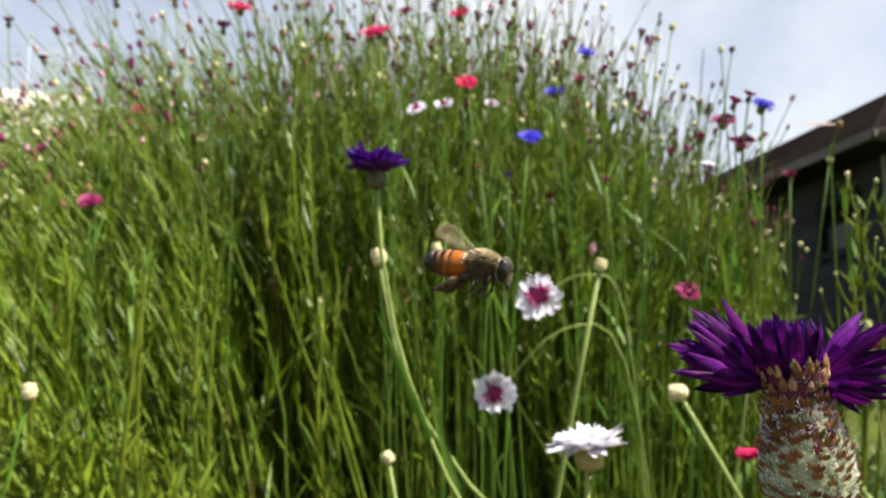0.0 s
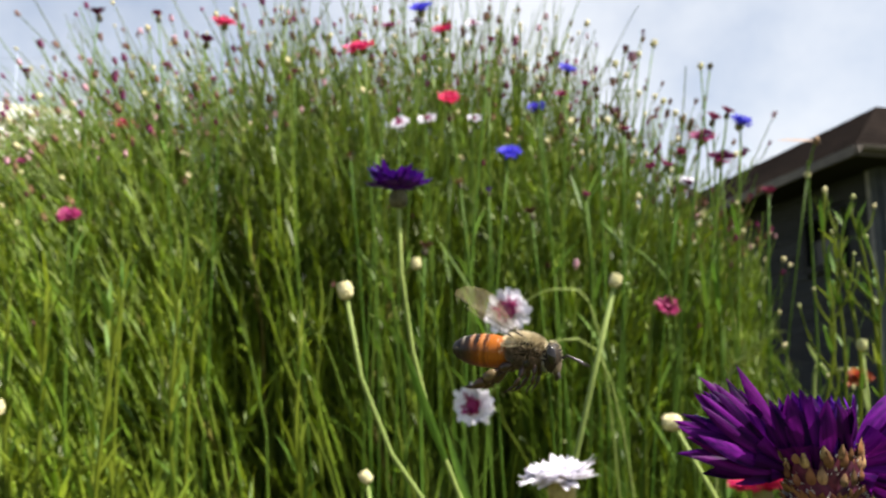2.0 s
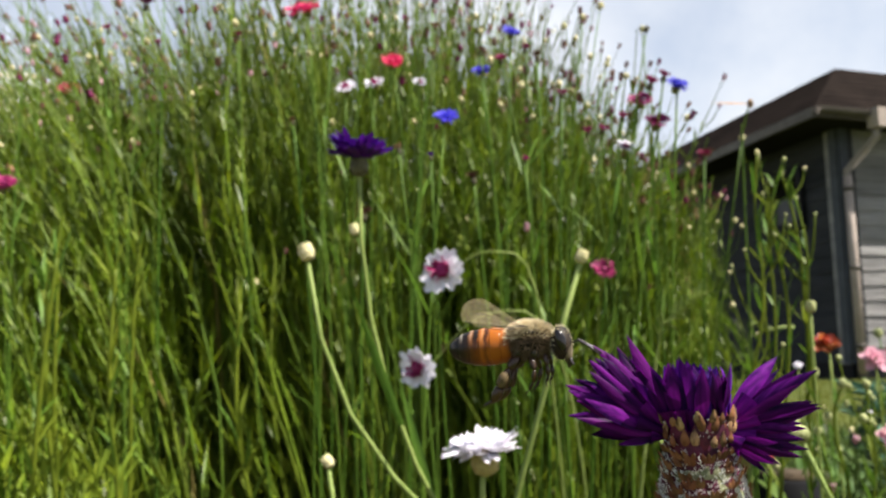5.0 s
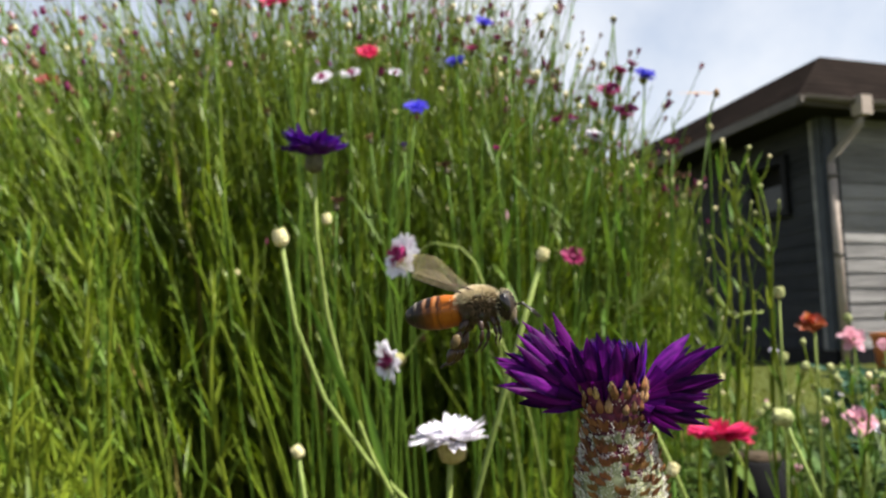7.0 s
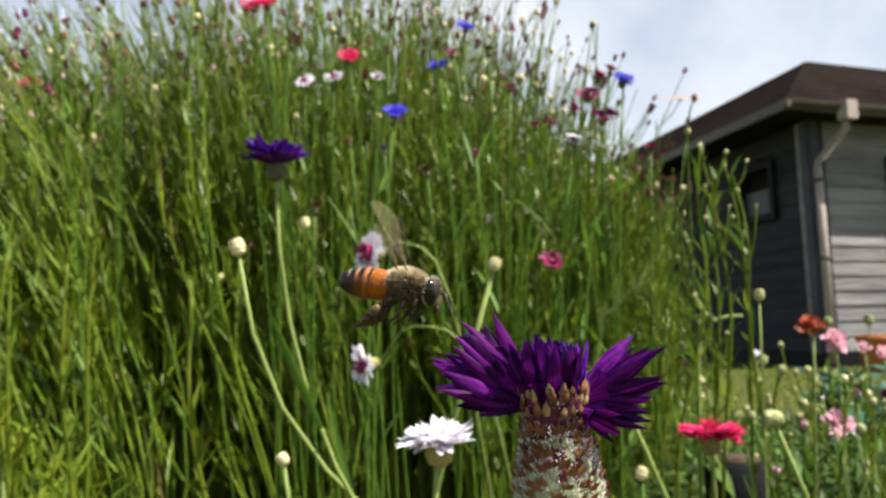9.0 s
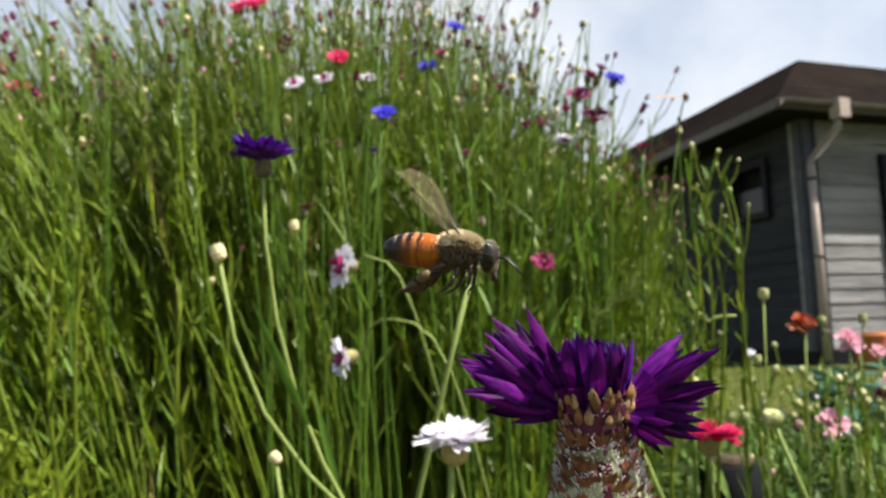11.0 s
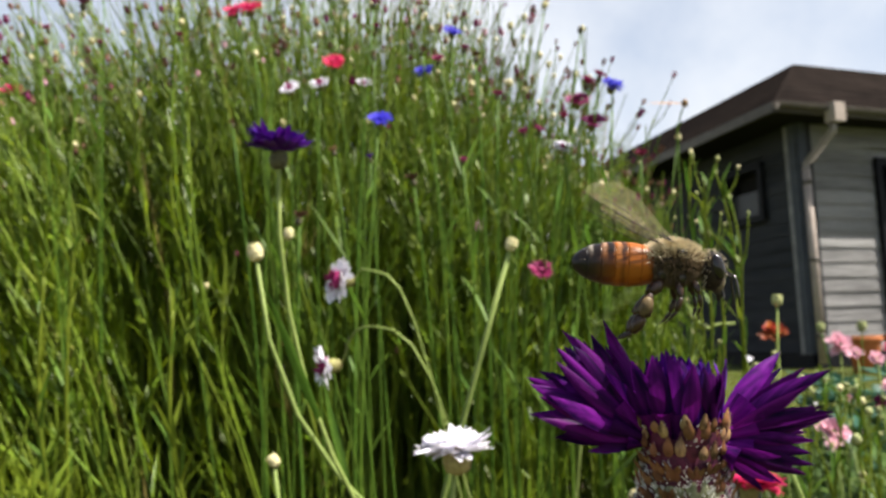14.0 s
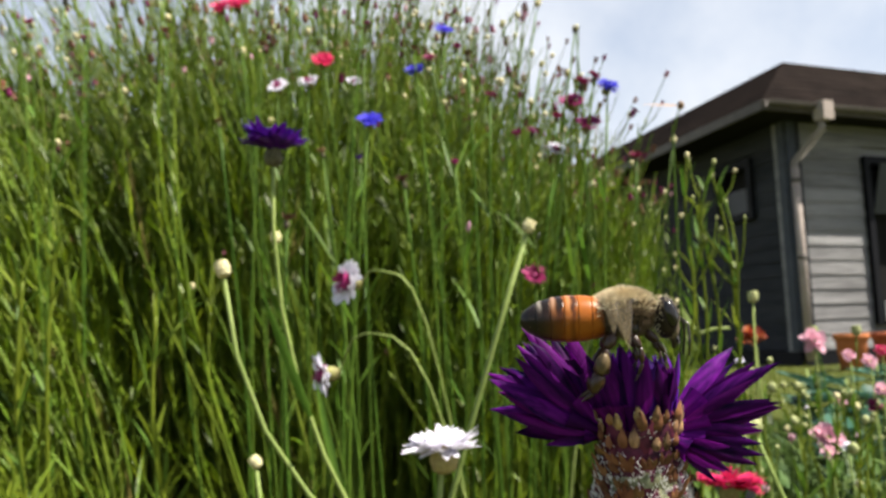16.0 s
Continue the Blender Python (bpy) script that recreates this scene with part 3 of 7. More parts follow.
# ---- the dark cornflower before the lens ----
SCALE_TIP = mat("bract_tip", (0.30, 0.14, 0.055), (0.09, 0.035, 0.018), 0.6, 1500, 0.3, obrand=0.4)
SCALE_TAN = mat("bract_tan", (0.38, 0.22, 0.11), (0.045, 0.018, 0.012), 0.5, 2600, 0.5, obrand=0.5, stretch=(1, 1, 0.35), coarse=False)
SCALE_BODY = mat("bract_body", (0.40, 0.42, 0.25), (0.12, 0.12, 0.06), 0.6, 1500, 0.3, obrand=0.25)
SCALE_RED = mat("bract_red", (0.14, 0.020, 0.042), (0.030, 0.006, 0.014), 0.55, 1500, 0.3, obrand=0.35)
HAIR_WHITE = mat("white_hair", (0.86, 0.84, 0.80), (0.72, 0.69, 0.64), 0.6, 2000, 0)
PURPLE_DEEP = mat("petal_deep_purple", (0.150, 0.006, 0.190), (0.014, 0.001, 0.038), 0.5, 1500, 0.6, 0.38, obrand=0.6, gloss=0.08, stretch=(1, 1, 0.1), coarse=False)
INDIGO = mat("inner_floret_indigo", (0.13, 0.010, 0.28), (0.014, 0.001, 0.04), 0.45, 2000, 0.9, 0.18, obrand=0.6, gloss=0.10, stretch=(1, 1, 0.1), coarse=False)


def dark_cornflower(base, head):
    """The large purple flower: origin of its head at the neck, where the florets leave the involucre."""
    r = random.Random(5)
    base, head = Vector(base), Vector(head)
    L = (head - base).length
    ob = thing("cornflower", aim(base, head), "large deep-purple cornflower with a scaly hairy involucre", "flower", "cornflowers")
    H = Matrix.Translation((0, 0, L))
    st = MB()
    path = stem_path(L - 0.0160, (0.01, 0.0), 12)
    path[0] = Vector((0, 0, -0.08))
    st.tube(path, [0.0019 - 0.0005 * i / 12 for i in range(13)], 10)
    part("stem", st, STEM, ob)
    prof = [(0.0012, -0.0148), (0.0028, -0.0139), (0.0037, -0.0118), (0.0041, -0.0094), (0.0039, -0.0070), (0.0034, -0.0046), (0.0029, -0.0024), (0.0028, -0.0008), (0.0026, 0.0002), (0.0012, 0.0004)]
    prof = [(1.1 * a, 1.1 * b) for a, b in prof]
    cx = MB()
    cx.lathe(prof[:6], 24, H)
    cx.lathe(prof[5:], 24, H, 1)
    inv = part("involucre", cx, [SCALE_BODY, SCALE_RED], ob, "hairy scaly green-white involucre")

    def rad(z):
        for (r0, z0), (r1, z1) in zip(prof, prof[1:]):
            if z0 <= z <= z1:
                return r0 + (r1 - r0) * (z - z0) / (z1 - z0)
        return 0.003
    # overlapping bracts in spiral rows, tips brown
    hair = MB()
    rows = 17
    for j in range(rows):
        z = -0.0152 + 0.0143 * j / (rows - 1)
        nn = 18 if 1 < j < 13 else (17 if j >= 13 else 12)
        for k in range(nn):
            th = 2 * math.pi * (k + 0.5 * (j % 2)) / nn + r.uniform(-0.16, 0.16)
            zz = min(-0.0008, z + r.uniform(-0.0005, 0.0005))
            rr = rad(zz)
            o = Vector((math.cos(th), math.sin(th), 0))
            side = Vector((-o.y, o.x, 0))
            p = Vector((rr * o.x, rr * o.y, L + zz))
            top = j >= 14
            ln = 0.0024 if not top else 0.0027
            lean = (rad(min(0.001, zz + 0.002)) - rr) / 0.002
            up = Vector((o.x * (lean + 0.10), o.y * (lean + 0.10), 1)).normalized()
            b = MB()
            b.blade(p, up, o, ln * (1 if top else 0.85), 0.0016 if not top else 0.0015, -0.06, 5, 0.25, shape=0.4)
            part("bract", b, SCALE_RED if j >= 13 or (j > 9 and r.random() < 0.6) or (j > 6 and r.random() < 0.25) else SCALE_BODY, inv)
            if top or r.random() < 0.78:
                t = MB()
                tp = p + up * ln * (0.62 if not top else 0.7) + o * 0.00015
                if top:
                    t.blade(tp, up + o * r.uniform(0.0, 0.25) + side * r.uniform(-0.2, 0.2), o, r.uniform(0.0010, 0.0018), 0.00090, 0.05, 5, 0.7, shape=0.42, tip=0.22)
                else:
                    for q in (-1, 0, 1):
                        t.blade(tp + side * q * 0.0002, up + o * r.uniform(0.2, 0.6) + side * q * 0.4, o, r.uniform(0.0006, 0.0014), 0.0006, 0.1, 2, 0.4, shape=0.4)
                part("bract_tip", t, SCALE_TAN if top and r.random() < 0.6 else SCALE_TIP, inv, "brown fringed tip")
            for h in range(20 if j < 12 else (12 if j < 14 else 3)):
                d = up + o * r.uniform(0.3, 1.3) + side * r.uniform(-0.9, 0.9)
                q = p + up * ln * r.uniform(0.1, 0.95) + side * r.uniform(-0.0009, 0.0009)
                hair.tube([q, q + d.normalized() * r.uniform(0.0002, 0.00045)], [0.00005, 0.00003], 3, cap=False)
    tagged(part("hairs", hair, HAIR_WHITE, inv, "short white hairs"), kind="stuff")
    # ray florets: a fan to each side and a few upright ones between; azimuth, rise, length in mm, spread, lobes
    fans = [(172, 58, 13.4, 0.20, 4), (178, 48, 13.4, 0.22, 4), (160, 42, 13.2, 0.26, 5), (172, 32, 13.2, 0.26, 5), (183, 24, 12.8, 0.20, 4), (160, 17, 11.0, 0.3, 4), (150, 52, 11.2, 0.3, 4), (178, 8, 7.4, 0.2, 3),
            (2, 40, 13.4, 0.06, 2), (12, 25, 12.2, 0.16, 4), (-12, 19, 11.4, 0.22, 5), (6, 8, 11.4, 0.22, 4), (-16, -8, 9.6, 0.26, 4), (-34, -26, 7.2, 0.3, 4), (20, -2, 8.8, 0.3, 4),
            (110, 84, 7.2, 0.20, 4), (140, 76, 8.2, 0.26, 4), (225, 80, 9.2, 0.18, 3), (250, 85, 8.8, 0.16, 3), (205, 70, 9.6, 0.22, 3)]
    for a, el, ln, spread, lobes in fans:
        size = ln * 0.00092
        b = MB()
        b.tube([(0, 0, 0), (0, 0, 0.2 * size), (0, 0, 0.36 * size)], [0.00045, 0.0006, 0.0011], 8, cap=False)
        fo = part("ray_floret", b, PURPLE_DEEP, ob)
        for k in range(lobes):
            s = (k / (lobes - 1) - 0.5) * 2
            aa = spread * s + r.uniform(-0.06, 0.06)
            way = Vector((math.sin(aa), r.uniform(-0.20, 0.20), math.cos(aa)))
            lb = MB()
            lb.blade((0.05 * size * s, 0.0002 * r.uniform(-1, 1), 0.20 * size), way, (0, 1, 0), size * r.uniform(0.66, 0.80) * (1 - 0.10 * abs(s)), size * r.uniform(0.115, 0.165) * (1.5 if el > 66 else 1), r.uniform(-0.14, 0.18), 10, r.uniform(0.4, 0.9), shape=r.uniform(0.46, 0.56), side=r.uniform(-0.14, 0.14))
            part("lobe", lb, PURPLE_DEEP, fo)
        roll = r.uniform(62, 118) * r.choice((-1, 1)) if el < 66 else r.uniform(-25, 25)
        fo.matrix_basis = H @ pose(0, 0, -0.0004) @ pose(0, 0, 0, 0, 0, a - 90) @ pose(0, 0.0022, 0, -(90 - el), 0, 0) @ pose(0, 0, 0, 0, 0, roll)
    # inner florets: narrow, upright, incurved, indigo
    for k in range(24):
        th, rr = r.uniform(0, 6.28), 0.0034 * math.sqrt((k + 1) / 24)
        b = MB()
        ln = r.uniform(0.0050, 0.0068)
        o = Vector((math.cos(th), math.sin(th), 0))
        b.tube([(0, 0, 0), (0, 0, ln * 0.5)], [0.00028, 0.0005], 5, cap=False)
        for s in (-1, 0, 1):
            b.blade((0.0003 * s, 0, ln * 0.35), (0.14 * s, r.uniform(-0.05, 0.1), 1), (0, 1, 0), ln * r.uniform(0.5, 0.68), 0.0013, r.uniform(-0.2, 0.1), 6, 0.5, shape=0.5)
        fo = part("disc_floret", b, INDIGO if r.random() < 0.7 else PURPLE_DEEP, ob)
        fo.matrix_basis = H @ Matrix.Translation((o.x * rr * 0.85 + 0.0004, o.y * rr * 0.85, 0.0002)) @ pose(0, 0, 0, 0, 0, math.degrees(th) - 90) @ pose(0, 0, 0, -rr / 0.0034 * 7 + r.uniform(-5, 5), 0, r.uniform(-40, 40))
    return ob


near_flower = dark_cornflower((0.0227, 0.0890, 0), (0.0162, 0.0664, 0.4410))
near_flower["reach"] = 0.4416

# ---- honeybee ----
BEE_DARK = mat("bee_dark", (0.022, 0.014, 0.010), (0.010, 0.007, 0.005), 0.3, 900, 0.15, gloss=0.5)
FUR_PALE = mat("bee_pale_fur", (0.82, 0.73, 0.53), (0.62, 0.51, 0.32), 0.7, 1500, 0, 0.2)
FUR = mat("bee_fur", (0.26, 0.185, 0.11), (0.10, 0.066, 0.038), 0.7, 1500, 0, 0.2)
BEE_SKIN = mat("bee_skin", (0.030, 0.020, 0.013), (0.010, 0.007, 0.005), 0.55, 1200, 0.3)
EYE = mat("bee_eye", (0.010, 0.007, 0.005), (0.005, 0.003, 0.003), 0.16, 3000, 0.05, gloss=0.5)
FACE = mat("bee_face", (0.20, 0.155, 0.10), (0.025, 0.018, 0.013), 0.6, 1600, 0.4)
LEG = mat("bee_leg", (0.046, 0.021, 0.008), (0.010, 0.006, 0.004), 0.3, 900, 0.2, gloss=0.4)
POLLEN = mat("bee_pollen", (0.15, 0.105, 0.052), (0.04, 0.026, 0.012), 0.42, 1500, 0.5)


def wing_material():
    m = bpy.data.materials.new("bee_wing")
    m.use_nodes = True
    n, l = m.node_tree.nodes, m.node_tree.links
    p = n["Principled BSDF"]
    p.inputs["Base Color"].default_value = (0.64, 0.51, 0.30, 1)
    p.inputs["Roughness"].default_value = 0.25
    tr = n.new("ShaderNodeBsdfTransparent")
    ms = n.new("ShaderNodeMixShader")
    co = n.new("ShaderNodeTexCoord")
    nz = n.new("ShaderNodeTexNoise")
    nz.inputs["Scale"].default_value = 420.0
    mr = n.new("ShaderNodeMapRange")
    mr.inputs["To Min"].default_value, mr.inputs["To Max"].default_value = 0.03, 0.14
    l.new(co.outputs["Object"], nz.inputs["Vector"])
    l.new(nz.outputs["Fac"], mr.inputs["Value"])
    l.new(mr.outputs[0], ms.inputs[0])
    l.new(tr.outputs[0], ms.inputs[1])
    l.new(p.outputs[0], ms.inputs[2])
    l.new(ms.outputs[0], n["Material Output"].inputs["Surface"])
    return m


WING = wing_material()


def abdomen_material():
    """Glossy amber in front, dark behind, with soft dark margins and pale felt bands on the back."""
    m = bpy.data.materials.new("bee_abdomen")
    m.use_nodes = True
    n, l = m.node_tree.nodes, m.node_tree.links
    p = n["Principled BSDF"]
    co = n.new("ShaderNodeTexCoord")
    sp = n.new("ShaderNodeSeparateXYZ")
    l.new(co.outputs["Object"], sp.inputs[0])
    nz = n.new("ShaderNodeTexNoise")
    nz.inputs["Scale"].default_value, nz.inputs["Detail"].default_value = 1100.0, 6.0
    l.new(co.outputs["Object"], nz.inputs["Vector"])
    ad = n.new("ShaderNodeMath")
    ad.operation = "MULTIPLY_ADD"
    ad.inputs[1].default_value = 0.0006
    l.new(nz.outputs["Fac"], ad.inputs[0])
    l.new(sp.outputs["X"], ad.inputs[2])
    mr = n.new("ShaderNodeMapRange")
    mr.inputs["From Min"].default_value, mr.inputs["From Max"].default_value = -0.00132, -0.0083
    l.new(ad.outputs[0], mr.inputs["Value"])

    def ramp(stops):
        rp = n.new("ShaderNodeValToRGB")
        e = rp.color_ramp.elements
        while len(e) < len(stops):
            e.new(0.5)
        for k, (pos, c) in enumerate(stops):
            e[k].position, e[k].color = pos, (*c, 1)
        l.new(mr.outputs[0], rp.inputs["Fac"])
        return rp.outputs["Color"]
    A, B, D = (0.30, 0.084, 0.009), (0.14, 0.036, 0.005), (0.014, 0.010, 0.008)
    P, K0 = (0.36, 0.13, 0.03), (0.0, 0.0, 0.0)
    side_ = ramp([(0.0, B), (0.08, A), (0.32, A), (0.36, B), (0.42, (0.30, 0.085, 0.010)), (0.50, B), (0.60, (0.085, 0.030, 0.010)), (0.70, (0.03, 0.015, 0.010)), (0.80, D), (1.0, D)])
    back = ramp([(0.0, B), (0.06, A), (0.31, A), (0.34, (0.05, 0.018, 0.008)), (0.37, (0.05, 0.018, 0.008)), (0.40, P), (0.46, A), (0.49, D), (0.54, D), (0.57, (0.22, 0.08, 0.022)), (0.61, (0.20, 0.07, 0.02)), (0.64, D), (0.71, D), (0.74, (0.05, 0.03, 0.02)), (0.80, D), (1.0, D)])
    felt = ramp([(0.0, K0), (0.38, K0), (0.41, (0.12,) * 3), (0.46, K0), (0.55, K0), (0.58, (0.25,) * 3), (0.61, (0.10,) * 3), (0.64, K0), (0.71, K0), (0.735, (0.55,) * 3), (0.77, (0.22,) * 3), (0.80, K0), (1.0, K0)])
    up = n.new("ShaderNodeMapRange")
    up.interpolation_type = "SMOOTHSTEP"
    up.inputs["From Min"].default_value, up.inputs["From Max"].default_value = -0.00066, 0.00099
    l.new(sp.outputs["Z"], up.inputs["Value"])
    crest = n.new("ShaderNodeMapRange")
    crest.interpolation_type = "SMOOTHSTEP"
    crest.inputs["From Min"].default_value, crest.inputs["From Max"].default_value = 0.0002, 0.0015
    l.new(sp.outputs["Z"], crest.inputs["Value"])
    ml = n.new("ShaderNodeMath")
    ml.operation = "MULTIPLY"
    l.new(felt, ml.inputs[0])
    l.new(crest.outputs[0], ml.inputs[1])
    bm_ = n.new("ShaderNodeMixRGB")
    l.new(up.outputs[0], bm_.inputs["Fac"])
    l.new(side_, bm_.inputs["Color1"])
    l.new(back, bm_.inputs["Color2"])
    body = bm_.outputs["Color"]
    mx = n.new("ShaderNodeMixRGB")
    mx.inputs["Color2"].default_value = (0.62, 0.56, 0.46, 1)
    l.new(ml.outputs[0], mx.inputs["Fac"])
    l.new(body, mx.inputs["Color1"])
    l.new(mx.outputs["Color"], p.inputs["Base Color"])
    p.inputs["Roughness"].default_value = 0.30
    p.inputs["Specular IOR Level"].default_value = 0.26
    bp = n.new("ShaderNodeBump")
    bp.inputs["Strength"].default_value, bp.inputs["Distance"].default_value = 0.18, 0.0001
    l.new(nz.outputs["Fac"], bp.inputs["Height"])
    l.new(bp.outputs[0], p.inputs["Normal"])
    return m


ABDOMEN = abdomen_material()
mm = 0.0011


def ellipsoid(b, c, s, n=18, k=12, slot=0, m=None):
    prof = [(math.sin(math.pi * i / k), -math.cos(math.pi * i / k)) for i in range(1, k)]
    t = Matrix.Translation(c) @ Matrix.Diagonal((*s, 1))
    b.lathe(prof, n, (m @ t) if m else t, slot)


def fur(b, c, s, count, ln, r, keep=lambda d: True, back=0.4):
    """Fine tapering hairs on an ellipsoid, combed backwards."""
    k = 0
    while k < count:
        d = Vector((r.gauss(0, 1), r.gauss(0, 1), r.gauss(0, 1))).normalized()
        if not keep(d):
            continue
        k += 1
        p = Vector((c[0] + s[0] * d.x, c[1] + s[1] * d.y, c[2] + s[2] * d.z))
        w = (d + Vector((-back * r.random(), r.gauss(0, 0.25), r.gauss(0, 0.25)))).normalized()
        b.tube([p, p + w * ln * r.uniform(0.5, 1.0)], [0.000038, 0.000014], 3, cap=False)


def honeybee():
    r = random.Random(21)
    bee = thing("honeybee", Matrix.Identity(4), "flying honeybee with amber banded abdomen and furry brown thorax", "bee")
    # thorax
    t = MB()
    ellipsoid(t, (0, 0, 0.05 * mm), (2.2 * mm, 1.62 * mm, 1.5 * mm), 24, 14)
    thorax = part("thorax", t, BEE_SKIN, bee)
    fb = MB()
    fur(fb, (0, 0, 0.05 * mm), (2.15 * mm, 1.58 * mm, 1.45 * mm), 4800, 0.8 * mm, r, lambda d: d.z > 0.55 or (d.z > 0.2 and r.random() < 0.15) or (d.x < -0.7 and d.z > -0.2))
    tagged(part("back_fur", fb, FUR_PALE, thorax, "pale golden fur"), kind="stuff")
    fb = MB()
    fur(fb, (0, 0, 0.05 * mm), (2.15 * mm, 1.58 * mm, 1.45 * mm), 4200, 0.55 * mm, r, lambda d: d.z < 0.75)
    for sgn in (-1, 1):
        for c, sz in (((0.45, 1.42, 0.85), (0.42, 0.3, 0.28)), ((-0.85, 1.1, -0.75), (0.42, 0.35, 0.55)), ((0.55, 1.1, -1.0), (0.40, 0.35, 0.5))):
            pl = MB()
            ellipsoid(pl, (c[0] * mm, sgn * c[1] * mm, c[2] * mm), (sz[0] * mm, sz[1] * mm, sz[2] * mm), 14, 9)
            part("side_plate", pl, BEE_DARK, thorax, "shiny dark side plate")
    tagged(part("side_fur", fb, FUR, thorax, "short grey-brown fur"), kind="stuff")
    # abdomen: overlapping rings
    ab = new("abdomen")
    ab.parent = bee
    girth = lambda x: 1.72 * (1 - abs((x + 3.7) / 4.0) ** 2.3) ** 0.56 if x < -3.7 else 1.72 - 0.36 * ((x + 3.7) / 2.3) ** 2
    edges = (-1.5, -2.4, -3.4, -4.4, -5.4, -6.45, -7.65)
    for i in range(6):
        b = MB()
        prof = []
        kk = 10
        for k in range(kk + 1):
            s = k / kk
            x = edges[i] + (edges[i + 1] - edges[i]) * s
            prof.append(((girth(x) + 0.035 * s) * mm, -x * mm))
        prof = [(prof[0][0] * 0.97, prof[0][1])] + prof + [(prof[-1][0] * 0.97, prof[-1][1])]
        drop = Matrix.Translation((0, 0, -0.12 * mm))
        m = drop @ Matrix(((0, 0, -1, 0), (0, 1, 0, 0), (1, 0, 0, 0), (0, 0, 0, 1)))
        n = 28
        b.lathe(prof, n, m, 0, 0.95)
        part("ring", b, ABDOMEN, ab)
    hb = MB()
    for i in range(90):
        s = r.random()
        x = -1.9 - 5.5 * s
        rr = girth(x) + 0.02
        th = r.uniform(0, 6.28)
        o = Vector((0, math.cos(th) * 0.95, math.sin(th)))
        p = Vector((x, o.y * rr, o.z * rr - 0.12)) * mm
        w = (o * 0.35 + Vector((-1, 0, 0))).normalized()
        hb.tube([p, p + w * r.uniform(0.15, 0.35) * mm], [0.000010, 0.000004], 3, cap=False)
    tagged(part("abdomen_hairs", hb, FUR, ab, "fine brown hairs"), kind="stuff")
    # head
    hd = MB()
    ellipsoid(hd, (2.8 * mm, 0, -0.3 * mm), (0.95 * mm, 1.55 * mm, 1.5 * mm), 22, 14)
    head = part("head", hd, BEE_SKIN, bee)
    head.matrix_basis = Matrix.Translation((2.8 * mm, 0, 0)) @ Matrix.Scale(1.03, 4) @ Matrix.Translation((-2.65 * mm, 0, 0))
    fc = MB()
    ellipsoid(fc, (3.25 * mm, 0, -0.75 * mm), (0.5 * mm, 0.95 * mm, 1.3 * mm), 16, 10)
    part("face", fc, FACE, head, "pale hairy face")
    tg = MB()
    tg.tube([Vector((3.3, 0, -1.7)) * mm, Vector((3.4, 0, -2.1)) * mm, Vector((3.25, 0, -2.5)) * mm], [0.00042, 0.0003, 0.00012], 8)
    part("tongue_sheath", tg, BEE_DARK, head)
    feelers = []
    for sgn in (-1, 1):
        e = MB()
        ellipsoid(e, (0, 0, 0), (0.46 * mm, 0.42 * mm, 0.98 * mm), 20, 14, 0, pose(2.95 * mm, sgn * 1.30 * mm, -0.1 * mm, 0, -14, 0))
        part("eye", e, EYE, head, "glossy black compound eye")
        an = MB()
        p0 = Vector((3.7, sgn * 0.35, -0.35)) * mm
        an.tube([(0, 0, 0), Vector((0.6, sgn * 0.3, 0.3)) * mm, Vector((0.85, sgn * 0.45, 0.18)) * mm, Vector((1.7, sgn * 0.6, -0.2)) * mm, Vector((2.6, sgn * 0.7, -0.75)) * mm], [0.00010, 0.00008, 0.00009, 0.00009, 0.00008], 7)
        ao = part("antenna", an, BEE_DARK, head)
        ao.matrix_basis = Matrix.Translation(p0)
        feelers.append(ao)
        md = MB()
        md.blade(Vector((3.45, sgn * 0.35, -1.6)) * mm, (0.3, -sgn * 0.3, -1), (1, 0, 0), 0.8 * mm, 0.4 * mm, 0.1, 4, 0.5)
        part("mandible", md, BEE_DARK, head)
    hf = MB()
    fur(hf, (2.75 * mm, 0, -0.3 * mm), (0.85 * mm, 1.5 * mm, 1.5 * mm), 230, 0.35 * mm, r, lambda d: d.z > 0.45 or (abs(d.y) < 0.35 and d.x > 0.2) or (d.x < -0.3 and r.random() < 0.5), -0.1)
    tagged(part("head_fur", hf, FUR_PALE, head, "short tan fur"), kind="stuff")
    # legs
    legs = {}
    for sgn in (-1, 1):
        for kind, root, segs in (
                ("fore_leg", (1.5, 0.9, -1.2), (((0.5, 0.3, -0.9), (0.24, 0.30, 0.18)), ((0.85, 0.2, -1.8), (0.16, 0.22, 0.14)), ((0.75, 0.1, -2.4), (0.12, 0.13, 0.09)), ((0.95, 0.1, -2.8), (0.07, 0.06, 0.04)))),
                ("middle_leg", (0.3, 1.1, -1.4), (((0.35, 0.5, -1.1), (0.28, 0.33, 0.2)), ((0.2, 0.4, -2.2), (0.18, 0.26, 0.16)), ((-0.2, 0.3, -2.9), (0.14, 0.16, 0.10)), ((-0.55, 0.3, -3.3), (0.08, 0.07, 0.04)))),
                ("hind_leg", (-0.9, 1.0, -1.3), (((-0.75, 0.5, -1.05), (0.38, 0.52, 0.32)), ((-1.4, 0.45, -2.8), (0.30, 0.58, 0.62)), ((-2.1, 0.4, -4.1), (0.50, 0.52, 0.32)), ((-3.0, 0.4, -4.6), (0.19, 0.14, 0.06))))):
            P = [Vector((0, 0, 0))] + [Vector((a, b * sgn, c)) for (a, b, c), _ in segs]
            leg = None
